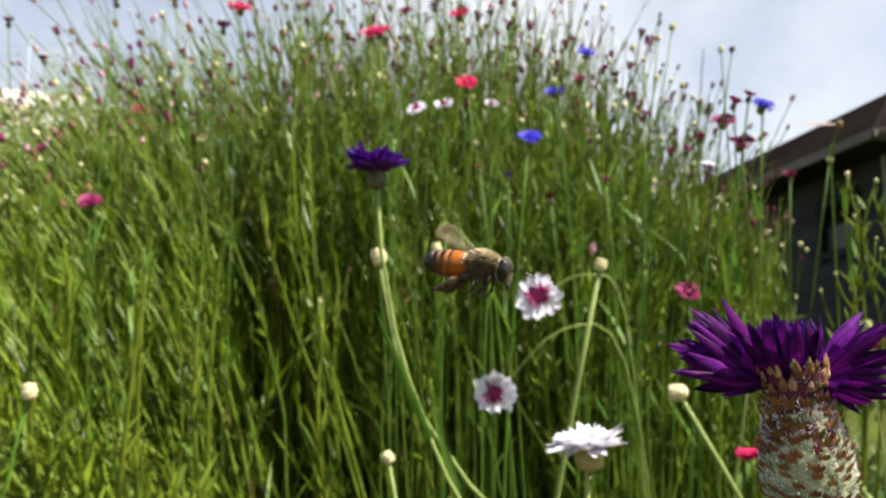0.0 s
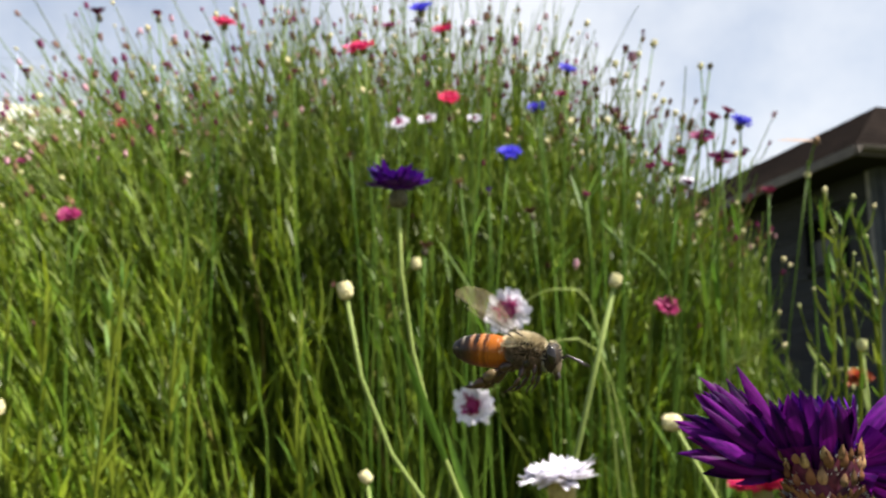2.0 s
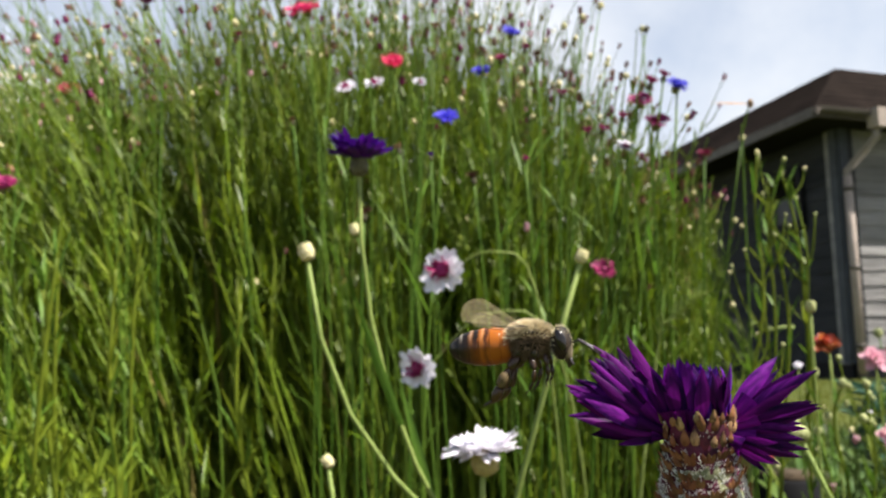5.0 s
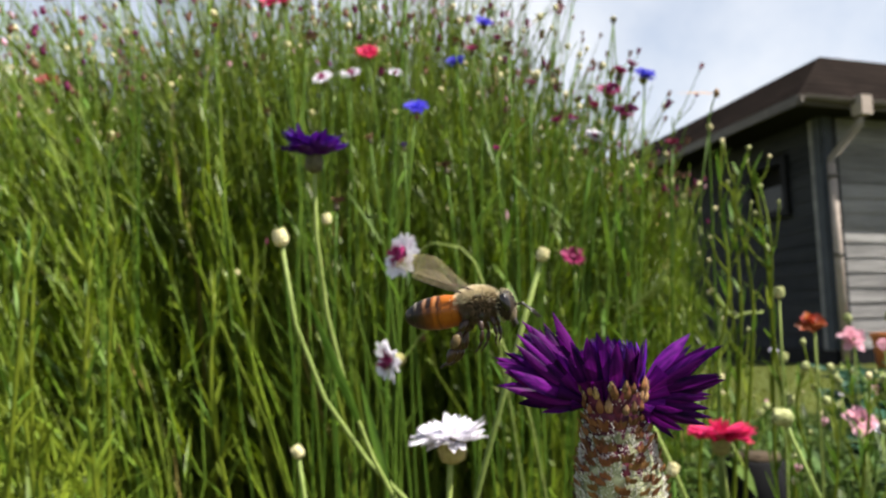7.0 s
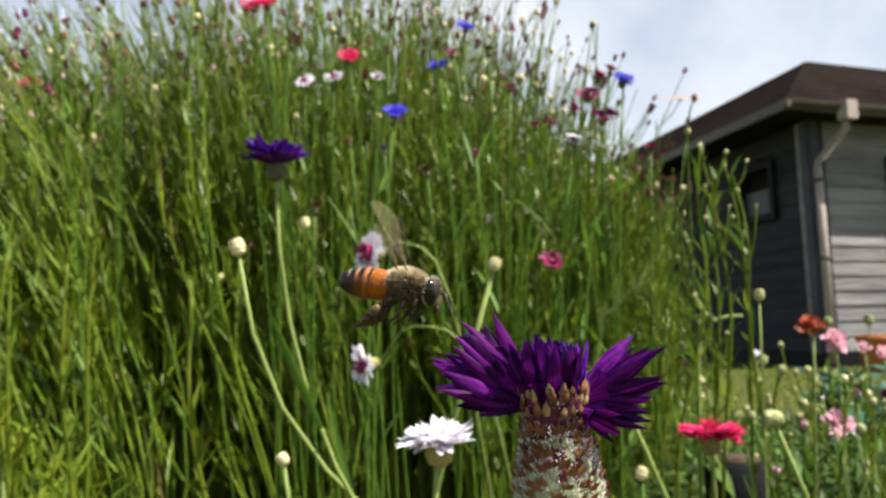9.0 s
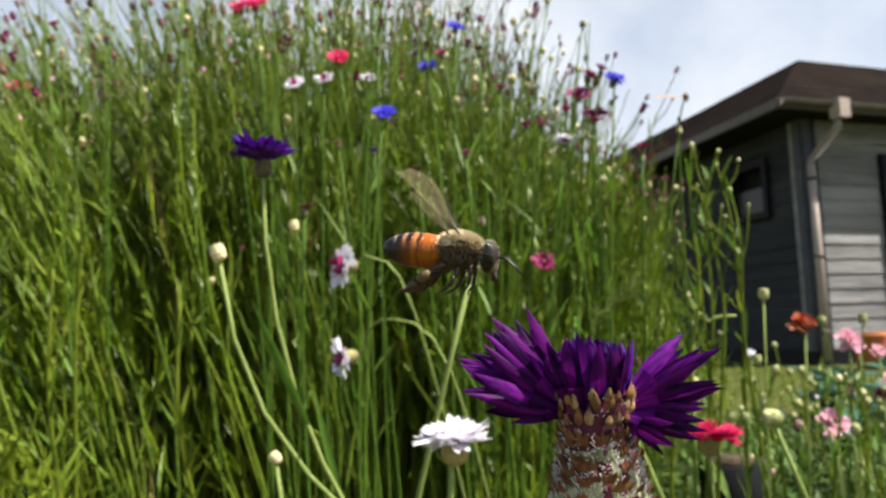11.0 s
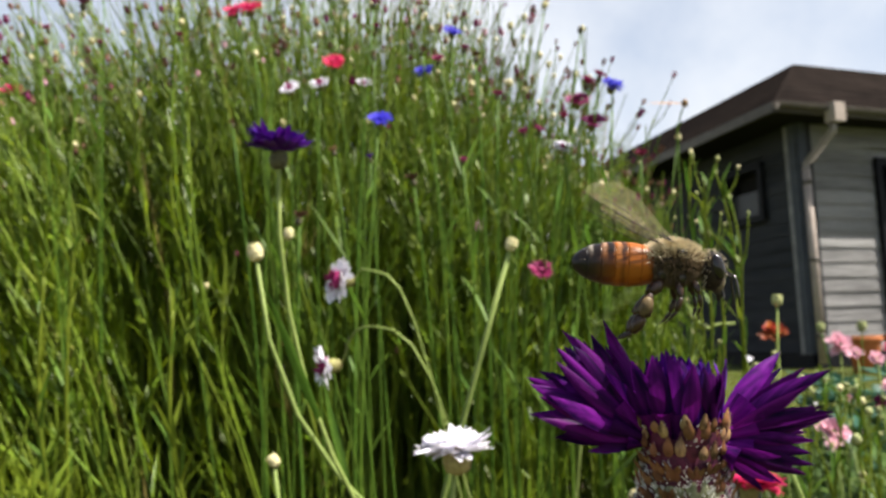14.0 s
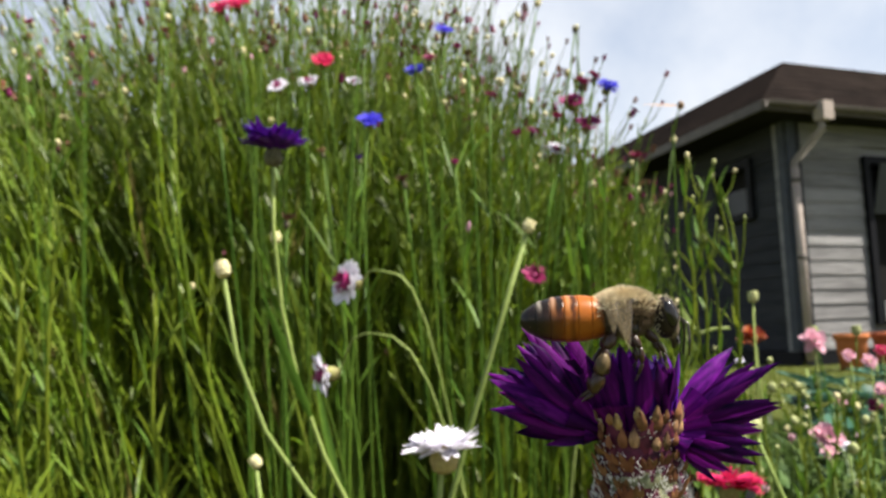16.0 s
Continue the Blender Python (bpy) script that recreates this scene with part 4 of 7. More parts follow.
            for k, (_, rr) in enumerate(segs):
                sg = MB()
                a, b = P[k], P[k + 1]
                sg.tube([a * mm, a.lerp(b, 0.12) * mm, a.lerp(b, 0.55) * mm, a.lerp(b, 0.9) * mm, b * mm], [rr[0] * 0.7 * mm, rr[0] * mm, rr[1] * mm, rr[2] * mm, rr[2] * 0.6 * mm], 10)
                if leg is None:
                    leg = part(kind, sg, LEG, bee)
                    leg.matrix_basis = pose(root[0] * mm, sgn * root[1] * mm, root[2] * mm)
                else:
                    part(("tibia", "tarsus", "claw")[k - 1], sg, LEG, leg)
            if kind == "hind_leg":
                pb = MB()
                ellipsoid(pb, (0, 0, 0), (0.50 * mm, 0.42 * mm, 0.80 * mm), 16, 10, 0, Matrix.Translation(P[1].lerp(P[2], 0.58) * mm + Vector((-0.05, sgn * 0.32, 0)) * mm) @ pose(0, 0, 0, 0, 20, 0))
                part("pollen_load", pb, POLLEN, leg, "tan pollen load")
            legs[kind, sgn] = leg
    # wings: span along -y (near side) or +y
    wings = {}
    for sgn in (-1, 1):
        for kind, ln, wd, root in (("forewing", 8.6, 2.5, (0.5, 1.1, 1.35)), ("hindwing", 6.0, 1.6, (-0.5, 1.05, 1.2))):
            w = MB()
            top, bot = [], []
            kk = 12
            for k in range(kk + 1):
                s = k / kk
                lead = 0.18 * math.sin(math.pi * s)
                trail = wd * (math.sin(math.pi * (0.06 + 0.86 * s) ** 1.25) ** 0.75) * (0.25 + 0.75 * min(1, s * 1.8)) if k < kk else wd * 0.25
                top.append((lead * mm, sgn * ln * s * mm, 0.0))
                bot.append((-trail * mm, sgn * ln * s * mm, -0.08 * wd * math.sin(math.pi * s) * mm))
            w.add(top + bot, [(k, k + 1, k + 2 + kk, k + 1 + kk) for k in range(kk)])
            wo = part(kind, w, WING, bee, "clear veined wing")
            vn = MB()
            vn.tube([Vector(p) for p in top], [0.00006 - 0.00004 * k / kk for k in range(kk + 1)], 5)
            for f_ in (0.22, 0.42, 0.62, 0.82):
                vn.tube([Vector(a).lerp(Vector(b), f_ * min(1, 0.3 + k / kk)) for k, (a, b) in enumerate(zip(top, bot))][:kk - 1], 0.000022, 4)
            part("vein", vn, BEE_SKIN, wo, "brown veins")
            wo.matrix_basis = pose(root[0] * mm, sgn * root[1] * mm, root[2] * mm)
            wings[kind, sgn] = (wo, Vector((root[0], sgn * root[1], root[2])) * mm)
    return bee, wings, legs, feelers


bee, wings, legs, feelers = honeybee()

def bloom(base, head, petal, label, size, petals, tilt, seed):
    """A double garden bloom: rounded petals in three whorls on a leafy stem."""
    r = random.Random(seed)
    base, head = Vector(base), Vector(head)
    L = (head - base).length
    ob = thing("garden_bloom", aim(base, head), label, "flower", "border blooms")
    st = MB()
    path = stem_path(L, (0.006, 0), 8)
    path[0] = Vector((0, 0, -0.05))
    st.tube(path, [0.0015 - 0.0005 * i / 8 for i in range(9)], 8)
    part("stem", st, STEM, ob)
    hd = pose(0, 0, L, tilt, 0, 0)
    cx = MB()
    cx.lathe([(0.001, -0.3 * size), (0.12 * size, -0.2 * size), (0.16 * size, -0.05 * size), (0.1 * size, 0.03 * size)], 10, hd)
    part("calyx", cx, CALYX, ob)
    for k in range(petals):
        wh = k % 3
        th = 360 * k / petals * 2.4 + r.uniform(-15, 15)
        pb = MB()
        pb.blade((0, 0, 0), (0, 0.15, 1), (0, -1, 0), size * (0.52 - 0.1 * wh), size * 0.36, r.uniform(-0.35, 0.15), 6, -0.3, shape=0.62, tip=0.12)
        po = part("petal", pb, petal, ob)
        po.matrix_basis = hd @ pose(0, 0, 0, 0, 0, th) @ pose(0, 0.04 * size, 0, -(75 - 24 * wh) + r.uniform(-10, 10), 0, 0)
    return ob


# ---- flowers that stand free of the mass ----
purple2 = cornflower((0.1929, 0.3047, 0), (-0.0702, 0.267, 0.5042), VIOLET, "purple cornflower seen from the side on a tall bare stem", "cornflowers", size=0.027, rays=17, tilt=(4, 29), curve=(2.2, 0.15, 0), calyx=CALYX_GREY, inner=VIOLET, open_=50, broad=1.5, fat=0.85, deep=0.27, detail=5, leaves=6, thick=0.00085, seed=4)
purple2["reach"] = 0.5700
bud_left = bud_stem((0.3119, 0.3284, 0), (-0.0892, 0.2895, 0.4746), "pale green closed cornflower bud on a bowed stem", curve=(4.0, 0.10, 0), tilt=(0, 26), w=0.0033, thick=0.0009, group="cornflower buds", seed=6, leaves=3)
bud_left["reach"] = 0.6226
bud_right = bud_stem((-0.0674, 0.353, 0), (0.0207, 0.3044, 0.4656), "pale green closed cornflower bud on a slender stem", curve=(-0.018, 0), tilt=(0, 14), w=0.0027, thick=0.0011, group="cornflower buds", seed=7)
bud_right["reach"] = 0.4763
white_a = cornflower((0.0416, 0.6117, 0), (-0.0532, 0.4511, 0.4812), WHITE, "white cornflower with a rose-coloured centre facing sideways", "cornflowers", size=0.028, rays=9, blunt=1.0, broad=1.9, disc=2.1, tilt=(62, -30), arch=(0.044, 0.006), inner=ROSE, open_=74, detail=4, lobes=3, thick=0.0006, leaves=0, seed=8)
white_a["reach"] = 0.5161
white_b = cornflower((0.0474, 0.588, 0), (-0.0629, 0.4573, 0.4164), WHITE, "small white cornflower with a rose-coloured centre, nodding", "cornflowers", size=0.028, rays=8, blunt=1.0, broad=1.9, disc=2.0, tilt=(58, -42), arch=(0.070, 0.024), inner=ROSE, open_=62, detail=4, lobes=3, thick=0.0006, leaves=0, seed=9)
white_b["reach"] = 0.4502
white3 = cornflower((-0.0152, 0.3206, 0), (-0.0195, 0.2598, 0.3958), WHITE, "white cornflower in full bloom seen from the side", "cornflowers", size=0.027, rays=18, broad=1.3, blunt=0.4, fat=1.2, deep=0.36, lobes=5, tilt=(-3, -5), curve=(-0.008, 0), inner=WHITE, open_=68, calyx=CALYX_TAN, detail=5, leaves=2, seed=10)
white3["reach"] = 0.4004
orange = bloom((0.2552, 0.641, 0), (0.2656, 0.6083, 0.4302), ORANGE, "rust-orange wallflower bloom on a stout stem", 0.026, 16, 30, 20)
orange["reach"] = 0.4316
budR2 = bud_stem((0.1719, 0.4935, 0), (0.1698, 0.4318, 0.4509), "round pale bud on an upright stem", thick=0.0007, w=0.0031, material=BUD_GREEN, curve=(0.004, 0), group="cornflower buds", seed=12)
budR2["reach"] = 0.4551
pink_big = cornflower((0.1432, 0.4706, 0), (0.1232, 0.4078, 0.3749), RED, "bright pink-red cornflower head, wide open", "cornflowers", size=0.034, rays=17, blunt=0.6, broad=1.7, lobes=4, tilt=(-6, 2), curve=(0.006, 0), inner=RED, open_=78, detail=5, leaves=3, seed=13)
pink_big["reach"] = 0.3807
pinkR = bloom((0.4083, 0.8622, 0), (0.4103, 0.8468, 0.4109), PINK, "pale pink double bloom in the border", 0.029, 18, 55, 21)
pinkR["reach"] = 0.4112
bud_c = bud_stem((0.1478, 0.412, 0), (0.0295, 0.3411, 0.4051), "pale oval bud on a thin arching stem", w=0.0040, tilt=(0, -75), curve=(0.03, 0), group="cornflower buds", seed=14)
bud_c["reach"] = 0.4279
bud_d = bud_stem((0.2073, 0.4076, 0), (0.1337, 0.3463, 0.3894), "pale oval bud on a thin arching stem", w=0.0042, material=BUD_GREEN, tilt=(0, -75), curve=(0.03, 0), group="cornflower buds", seed=15)
bud_d["reach"] = 0.4010
bud_s = bud_stem((-0.0314, 0.4408, 0), (-0.1079, 0.4002, 0.37), "small pale bud low in the stand", w=0.0032, tilt=(0, -25), curve=(-0.01, 0), group="cornflower buds", seed=16)
bud_s["reach"] = 0.3800

# ---- flowers in the stand ----
cornflower((-0.1209, 0.8186, 0), (-0.1106, 0.7419, 0.7213), RED, "bright red-pink cornflower on a thin stem in the stand", "cornflowers", size=0.024336, rays=10, tilt=(50, 10), curve=(0.029, 0), calyx=CALYX, inner=RED, disc=1.35, open_=68, leaves=2, split=False, broad=1.4, thick=0.0009, seed=31)
cornflower((-0.1581, 0.7849, 0), (-0.2155, 0.7551, 0.7865), RED, "bright red-pink cornflower on a thin stem in the stand", "cornflowers", size=0.024336, rays=10, tilt=(38, 2), curve=(0.027, 0), calyx=CALYX, inner=RED, disc=1.35, open_=68, leaves=2, split=False, broad=1.4, thick=0.0009, seed=32)
cornflower((-0.0695, 0.5879, 0), (-0.0493, 0.5519, 0.6054), BLUE, "vivid blue cornflower on a thin stem in the stand", "cornflowers", size=0.019656000000000003, rays=10, tilt=(38, -3), curve=(-0.014, 0), calyx=CALYX, inner=BLUE, disc=1.35, open_=68, leaves=2, split=False, broad=1.4, thick=0.0009, seed=33)
cornflower((-0.2068, 0.9106, 0), (-0.1785, 0.8482, 0.7322), WHITE, "white cornflower on a thin stem in the stand", "cornflowers", size=0.026208000000000002, rays=10, tilt=(38, -16), curve=(0.008, 0), calyx=CALYX, inner=ROSE, disc=1.6, open_=68, leaves=2, split=False, broad=1.4, thick=0.0009, seed=34)
cornflower((-0.1377, 0.9038, 0), (-0.1483, 0.8792, 0.7469), WHITE, "white cornflower on a thin stem in the stand", "cornflowers", size=0.026208000000000002, rays=10, tilt=(38, -10), curve=(-0.013, 0), calyx=CALYX, inner=ROSE, disc=1.6, open_=68, leaves=2, split=False, broad=1.4, thick=0.0009, seed=35)
cornflower((0.0345, 0.7765, 0), (0.0116, 0.7283, 0.7428), BLUE, "vivid blue cornflower on a thin stem in the stand", "cornflowers", size=0.020591999999999996, rays=10, tilt=(38, 18), curve=(-0.021, 0), calyx=CALYX, inner=BLUE, disc=1.35, open_=68, leaves=2, split=False, broad=1.4, thick=0.0009, seed=36)
cornflower((0.0266, 0.8061, 0), (-0.0198, 0.769, 0.7183), BLUE, "vivid blue cornflower on a thin stem in the stand", "cornflowers", size=0.022464, rays=10, tilt=(38, -12), curve=(0.005, 0), calyx=CALYX, inner=BLUE, disc=1.35, open_=68, leaves=2, split=False, broad=1.4, thick=0.0009, seed=37)
cornflower((0.061, 0.6642, 0), (0.0725, 0.5955, 0.4895), ROSE, "rose-pink cornflower on a thin stem in the stand", "cornflowers", size=0.0204, rays=10, tilt=(48, 17), curve=(0.012, 0), calyx=CALYX, inner=ROSE, disc=1.35, open_=68, leaves=2, split=False, broad=1.4, thick=0.0009, seed=38)
cornflower((-0.654, 1.3011, 0), (-0.7319, 1.2373, 0.8799), RED, "bright red-pink cornflower on a thin stem in the stand", "cornflowers", size=0.03744, rays=10, tilt=(38, 12), curve=(-0.023, 0), calyx=CALYX, inner=RED, disc=1.35, open_=68, leaves=2, split=False, broad=1.4, thick=0.0009, seed=39)
cornflower((0.1304, 0.6069, 0), (0.1396, 0.6024, 0.641), BLUE, "vivid blue cornflower on a thin stem in the stand", "cornflowers", size=0.021599999999999998, rays=10, tilt=(38, 11), curve=(-0.013, 0), calyx=CALYX, inner=BLUE, disc=1.35, open_=68, leaves=2, split=False, broad=1.4, thick=0.0009, seed=40)
cornflower((0.1041, 0.605, 0), (0.129, 0.6014, 0.6479), MAROON, "dark maroon cornflower, partly closed on a thin stem in the stand", "cornflowers", size=0.014, rays=7, tilt=(30, 7), curve=(-0.027, 0), calyx=CALYX_DARK, open_=35, leaves=2, split=False, broad=1.4, thick=0.0009, seed=41)
cornflower((0.1099, 0.6972, 0), (0.1225, 0.6211, 0.649), MAROON, "dark maroon cornflower, partly closed on a thin stem in the stand", "cornflowers", size=0.016, rays=7, tilt=(30, 9), curve=(0.006, 0), calyx=CALYX_DARK, open_=35, leaves=2, split=False, broad=1.4, thick=0.0009, seed=42)
cornflower((0.0738, 0.671, 0), (0.1123, 0.6222, 0.6348), ROSE, "rose-pink cornflower on a thin stem in the stand", "cornflowers", size=0.021599999999999998, rays=10, tilt=(38, -14), curve=(-0.016, 0), calyx=CALYX, inner=ROSE, disc=1.35, open_=68, leaves=2, split=False, broad=1.4, thick=0.0009, seed=43)
cornflower((0.1557, 0.6132, 0), (0.1222, 0.6048, 0.6115), ROSE, "rose-pink cornflower on a thin stem in the stand", "cornflowers", size=0.024, rays=10, tilt=(38, 9), curve=(-0.008, 0), calyx=CALYX, inner=ROSE, disc=1.35, open_=68, leaves=2, split=False, broad=1.4, thick=0.0009, seed=44)
cornflower((0.2152, 0.673, 0), (0.1663, 0.629, 0.5869), MAROON, "dark maroon cornflower, partly closed on a thin stem in the stand", "cornflowers", size=0.014, rays=7, tilt=(30, -8), curve=(-0.025, 0), calyx=CALYX_DARK, open_=35, leaves=2, split=False, broad=1.4, thick=0.0009, seed=45)
cornflower((0.0915, 0.6387, 0), (0.0631, 0.5879, 0.5994), MAROON, "dark maroon cornflower, partly closed on a thin stem in the stand", "cornflowers", size=0.012480000000000002, rays=7, tilt=(30, -10), curve=(0.015, 0), calyx=CALYX_DARK, open_=35, leaves=2, split=False, broad=1.4, thick=0.0009, seed=46)
cornflower((0.0369, 0.6661, 0), (0.0755, 0.5882, 0.6009), MAROON, "dark maroon cornflower, partly closed on a thin stem in the stand", "cornflowers", size=0.012480000000000002, rays=7, tilt=(30, 9), curve=(-0.009, 0), calyx=CALYX_DARK, open_=35, leaves=2, split=False, broad=1.4, thick=0.0009, seed=47)
cornflower((0.0671, 0.7831, 0), (0.1153, 0.7117, 0.6458), MAROON, "dark maroon cornflower, partly closed on a thin stem in the stand", "cornflowers", size=0.014, rays=7, tilt=(30, -8), curve=(-0.012, 0), calyx=CALYX_DARK, open_=35, leaves=2, split=False, broad=1.4, thick=0.0009, seed=48)
cornflower((-0.0374, 0.749, 0), (-0.0194, 0.7292, 0.7237), WITHER, "brown withered cornflower head on a thin stem in the stand", "cornflowers", size=0.012480000000000002, rays=6, tilt=(10, 17), curve=(0.023, 0), calyx=CALYX_DARK, open_=25, leaves=2, split=False, broad=1.4, thick=0.0009, seed=49)
cornflower((-0.062, 0.746, 0), (-0.0683, 0.7277, 0.721), WITHER, "brown withered cornflower head on a thin stem in the stand", "cornflowers", size=0.012480000000000002, rays=6, tilt=(10, -9), curve=(-0.006, 0), calyx=CALYX_DARK, open_=25, leaves=2, split=False, broad=1.4, thick=0.0009, seed=50)
cornflower((-0.0091, 0.6666, 0), (-0.0297, 0.6631, 0.58), WITHER, "brown withered cornflower head on a thin stem in the stand", "cornflowers", size=0.016, rays=6, tilt=(10, -6), curve=(0.009, 0), calyx=CALYX_DARK, open_=25, leaves=2, split=False, broad=1.4, thick=0.0009, seed=51)
cornflower((-0.0476, 0.5857, 0), (-0.0888, 0.5836, 0.5893), WITHER, "brown withered cornflower head on a thin stem in the stand", "cornflowers", size=0.010920000000000001, rays=6, tilt=(10, -11), curve=(0.007, 0), calyx=CALYX_DARK, open_=25, leaves=2, split=False, broad=1.4, thick=0.0009, seed=52)
cornflower((-0.0264, 0.7065, 0), (-0.0679, 0.6616, 0.601), VIOLET, "small half-open violet cornflower on a thin stem in the stand", "cornflowers", size=0.01014, rays=5, tilt=(0, -1), curve=(-0.009, 0), calyx=CALYX_DARK, open_=20, leaves=2, split=False, broad=1.4, thick=0.0009, seed=53)
cornflower((-0.5014, 1.037, 0), (-0.5482, 1.008, 0.884), MAROON, "dark maroon cornflower, partly closed on a thin stem in the stand", "cornflowers", size=0.01872, rays=7, tilt=(20, -12), curve=(0.001, 0), calyx=CALYX_DARK, open_=35, leaves=2, split=False, broad=1.4, thick=0.0009, seed=54)
cornflower((-0.4696, 1.0905, 0), (-0.4765, 1.0128, 0.8613), MAROON, "dark maroon cornflower, partly closed on a thin stem in the stand", "cornflowers", size=0.017159999999999998, rays=7, tilt=(20, 0), curve=(-0.015, 0), calyx=CALYX_DARK, open_=35, leaves=2, split=False, broad=1.4, thick=0.0009, seed=55)
cornflower((-0.2335, 0.8938, 0), (-0.3133, 0.8672, 0.8075), MAROON, "dark maroon cornflower, partly closed on a thin stem in the stand", "cornflowers", size=0.015600000000000001, rays=7, tilt=(20, 6), curve=(-0.018, 0), calyx=CALYX_DARK, open_=35, leaves=2, split=False, broad=1.4, thick=0.0009, seed=56)
cornflower((-0.2214, 0.8916, 0), (-0.2001, 0.8731, 0.7881), WITHER, "brown withered cornflower head on a thin stem in the stand", "cornflowers", size=0.017159999999999998, rays=6, tilt=(10, -3), curve=(-0.011, 0), calyx=CALYX_DARK, open_=25, leaves=2, split=False, broad=1.4, thick=0.0009, seed=57)
cornflower((-0.0765, 0.8361, 0), (-0.07, 0.8, 0.7808), MAROON, "dark maroon cornflower, partly closed on a thin stem in the stand", "cornflowers", size=0.012480000000000002, rays=7, tilt=(20, 0), curve=(-0.025, 0), calyx=CALYX_DARK, open_=35, leaves=2, split=False, broad=1.4, thick=0.0009, seed=58)
cornflower((-0.0627, 0.5966, 0), (-0.1168, 0.5839, 0.5368), WITHER, "brown withered cornflower head on a thin stem in the stand", "cornflowers", size=0.016, rays=6, tilt=(-10, 14), curve=(-0.025, 0), calyx=CALYX_DARK, open_=25, leaves=2, split=False, broad=1.4, thick=0.0009, seed=59)
cornflower((0.0105, 0.671, 0), (0.0304, 0.656, 0.6889), WITHER, "brown withered cornflower head on a thin stem in the stand", "cornflowers", size=0.014039999999999999, rays=6, tilt=(10, -7), curve=(0.010, 0), calyx=CALYX_DARK, open_=25, leaves=2, split=False, broad=1.4, thick=0.0009, seed=60)
cornflower((-0.17, 0.8703, 0), (-0.2249, 0.8558, 0.8344), RED, "bright red-pink cornflower on a thin stem in the stand", "cornflowers", size=0.029952000000000003, rays=10, tilt=(38, 15), curve=(-0.000, 0), calyx=CALYX, inner=RED, disc=1.35, open_=68, leaves=2, split=False, broad=1.4, thick=0.0009, seed=61)
cornflower((-0.4264, 0.9439, 0), (-0.422, 0.9048, 0.8988), RED, "bright red-pink cornflower on a thin stem in the stand", "cornflowers", size=0.031824, rays=10, tilt=(38, 13), curve=(-0.005, 0), calyx=CALYX, inner=RED, disc=1.35, open_=68, leaves=2, split=False, broad=1.4, thick=0.0009, seed=62)
cornflower((-0.1043, 0.8213, 0), (-0.1219, 0.7896, 0.82), RED, "bright red-pink cornflower on a thin stem in the stand", "cornflowers", size=0.024336, rays=10, tilt=(45, -18), curve=(0.002, 0), calyx=CALYX, inner=RED, disc=1.35, open_=68, leaves=2, split=False, broad=1.4, thick=0.0009, seed=63)
cornflower((-0.0906, 0.8377, 0), (-0.0872, 0.7924, 0.8262), WHITE, "white cornflower on a thin stem in the stand", "cornflowers", size=0.020591999999999996, rays=10, tilt=(38, 3), curve=(-0.003, 0), calyx=CALYX, inner=ROSE, disc=1.6, open_=68, leaves=2, split=False, broad=1.4, thick=0.0009, seed=64)
cornflower((-0.5181, 0.8191, 0), (-0.5444, 0.8166, 0.8709), MAROON, "dark maroon cornflower, partly closed on a thin stem in the stand", "cornflowers", size=0.0234, rays=7, tilt=(15, -8), curve=(-0.020, 0), calyx=CALYX_DARK, open_=35, leaves=2, split=False, broad=1.4, thick=0.0009, seed=65)
cornflower((-0.7773, 1.1073, 0), (-0.8253, 1.0966, 0.921), MAROON, "dark maroon cornflower, partly closed on a thin stem in the stand", "cornflowers", size=0.0234, rays=7, tilt=(10, -5), curve=(0.011, 0), calyx=CALYX_DARK, open_=35, leaves=2, split=False, broad=1.4, thick=0.0009, seed=66)
cornflower((-0.6961, 1.0129, 0), (-0.7785, 0.9442, 0.9131), MAROON, "dark maroon cornflower, partly closed on a thin stem in the stand", "cornflowers", size=0.021840000000000002, rays=7, tilt=(15, 7), curve=(-0.010, 0), calyx=CALYX_DARK, open_=35, leaves=2, split=False, broad=1.4, thick=0.0009, seed=67)
cornflower((-0.3973, 0.8386, 0), (-0.4147, 0.8352, 0.838), MAROON, "dark maroon cornflower, partly closed on a thin stem in the stand", "cornflowers", size=0.021840000000000002, rays=7, tilt=(10, 3), curve=(-0.023, 0), calyx=CALYX_DARK, open_=35, leaves=2, split=False, broad=1.4, thick=0.0009, seed=68)
cornflower((-0.4456, 0.8893, 0), (-0.4725, 0.8246, 0.8688), MAROON, "dark maroon cornflower, partly closed on a thin stem in the stand", "cornflowers", size=0.01872, rays=7, tilt=(10, -5), curve=(0.017, 0), calyx=CALYX_DARK, open_=35, leaves=2, split=False, broad=1.4, thick=0.0009, seed=69)
cornflower((0.0399, 0.6948, 0), (-0.0031, 0.625, 0.6758), MAROON, "dark maroon cornflower, partly closed on a thin stem in the stand", "cornflowers", size=0.014039999999999999, rays=7, tilt=(30, 3), curve=(0.024, 0), calyx=CALYX_DARK, open_=35, leaves=2, split=False, broad=1.4, thick=0.0009, seed=70)
cornflower((-0.0911, 0.7539, 0), (-0.0662, 0.723, 0.7738), MAROON, "dark maroon cornflower, partly closed on a thin stem in the stand", "cornflowers", size=0.014039999999999999, rays=7, tilt=(10, 13), curve=(-0.018, 0), calyx=CALYX_DARK, open_=35, leaves=2, split=False, broad=1.4, thick=0.0009, seed=71)
cornflower((-0.2027, 0.8374, 0), (-0.1815, 0.7826, 0.8244), ROSE, "rose-pink cornflower on a thin stem in the stand", "cornflowers", size=0.016848, rays=10, tilt=(38, 1), curve=(-0.008, 0), calyx=CALYX, inner=ROSE, disc=1.35, open_=68, leaves=2, split=False, broad=1.4, thick=0.0009, seed=72)
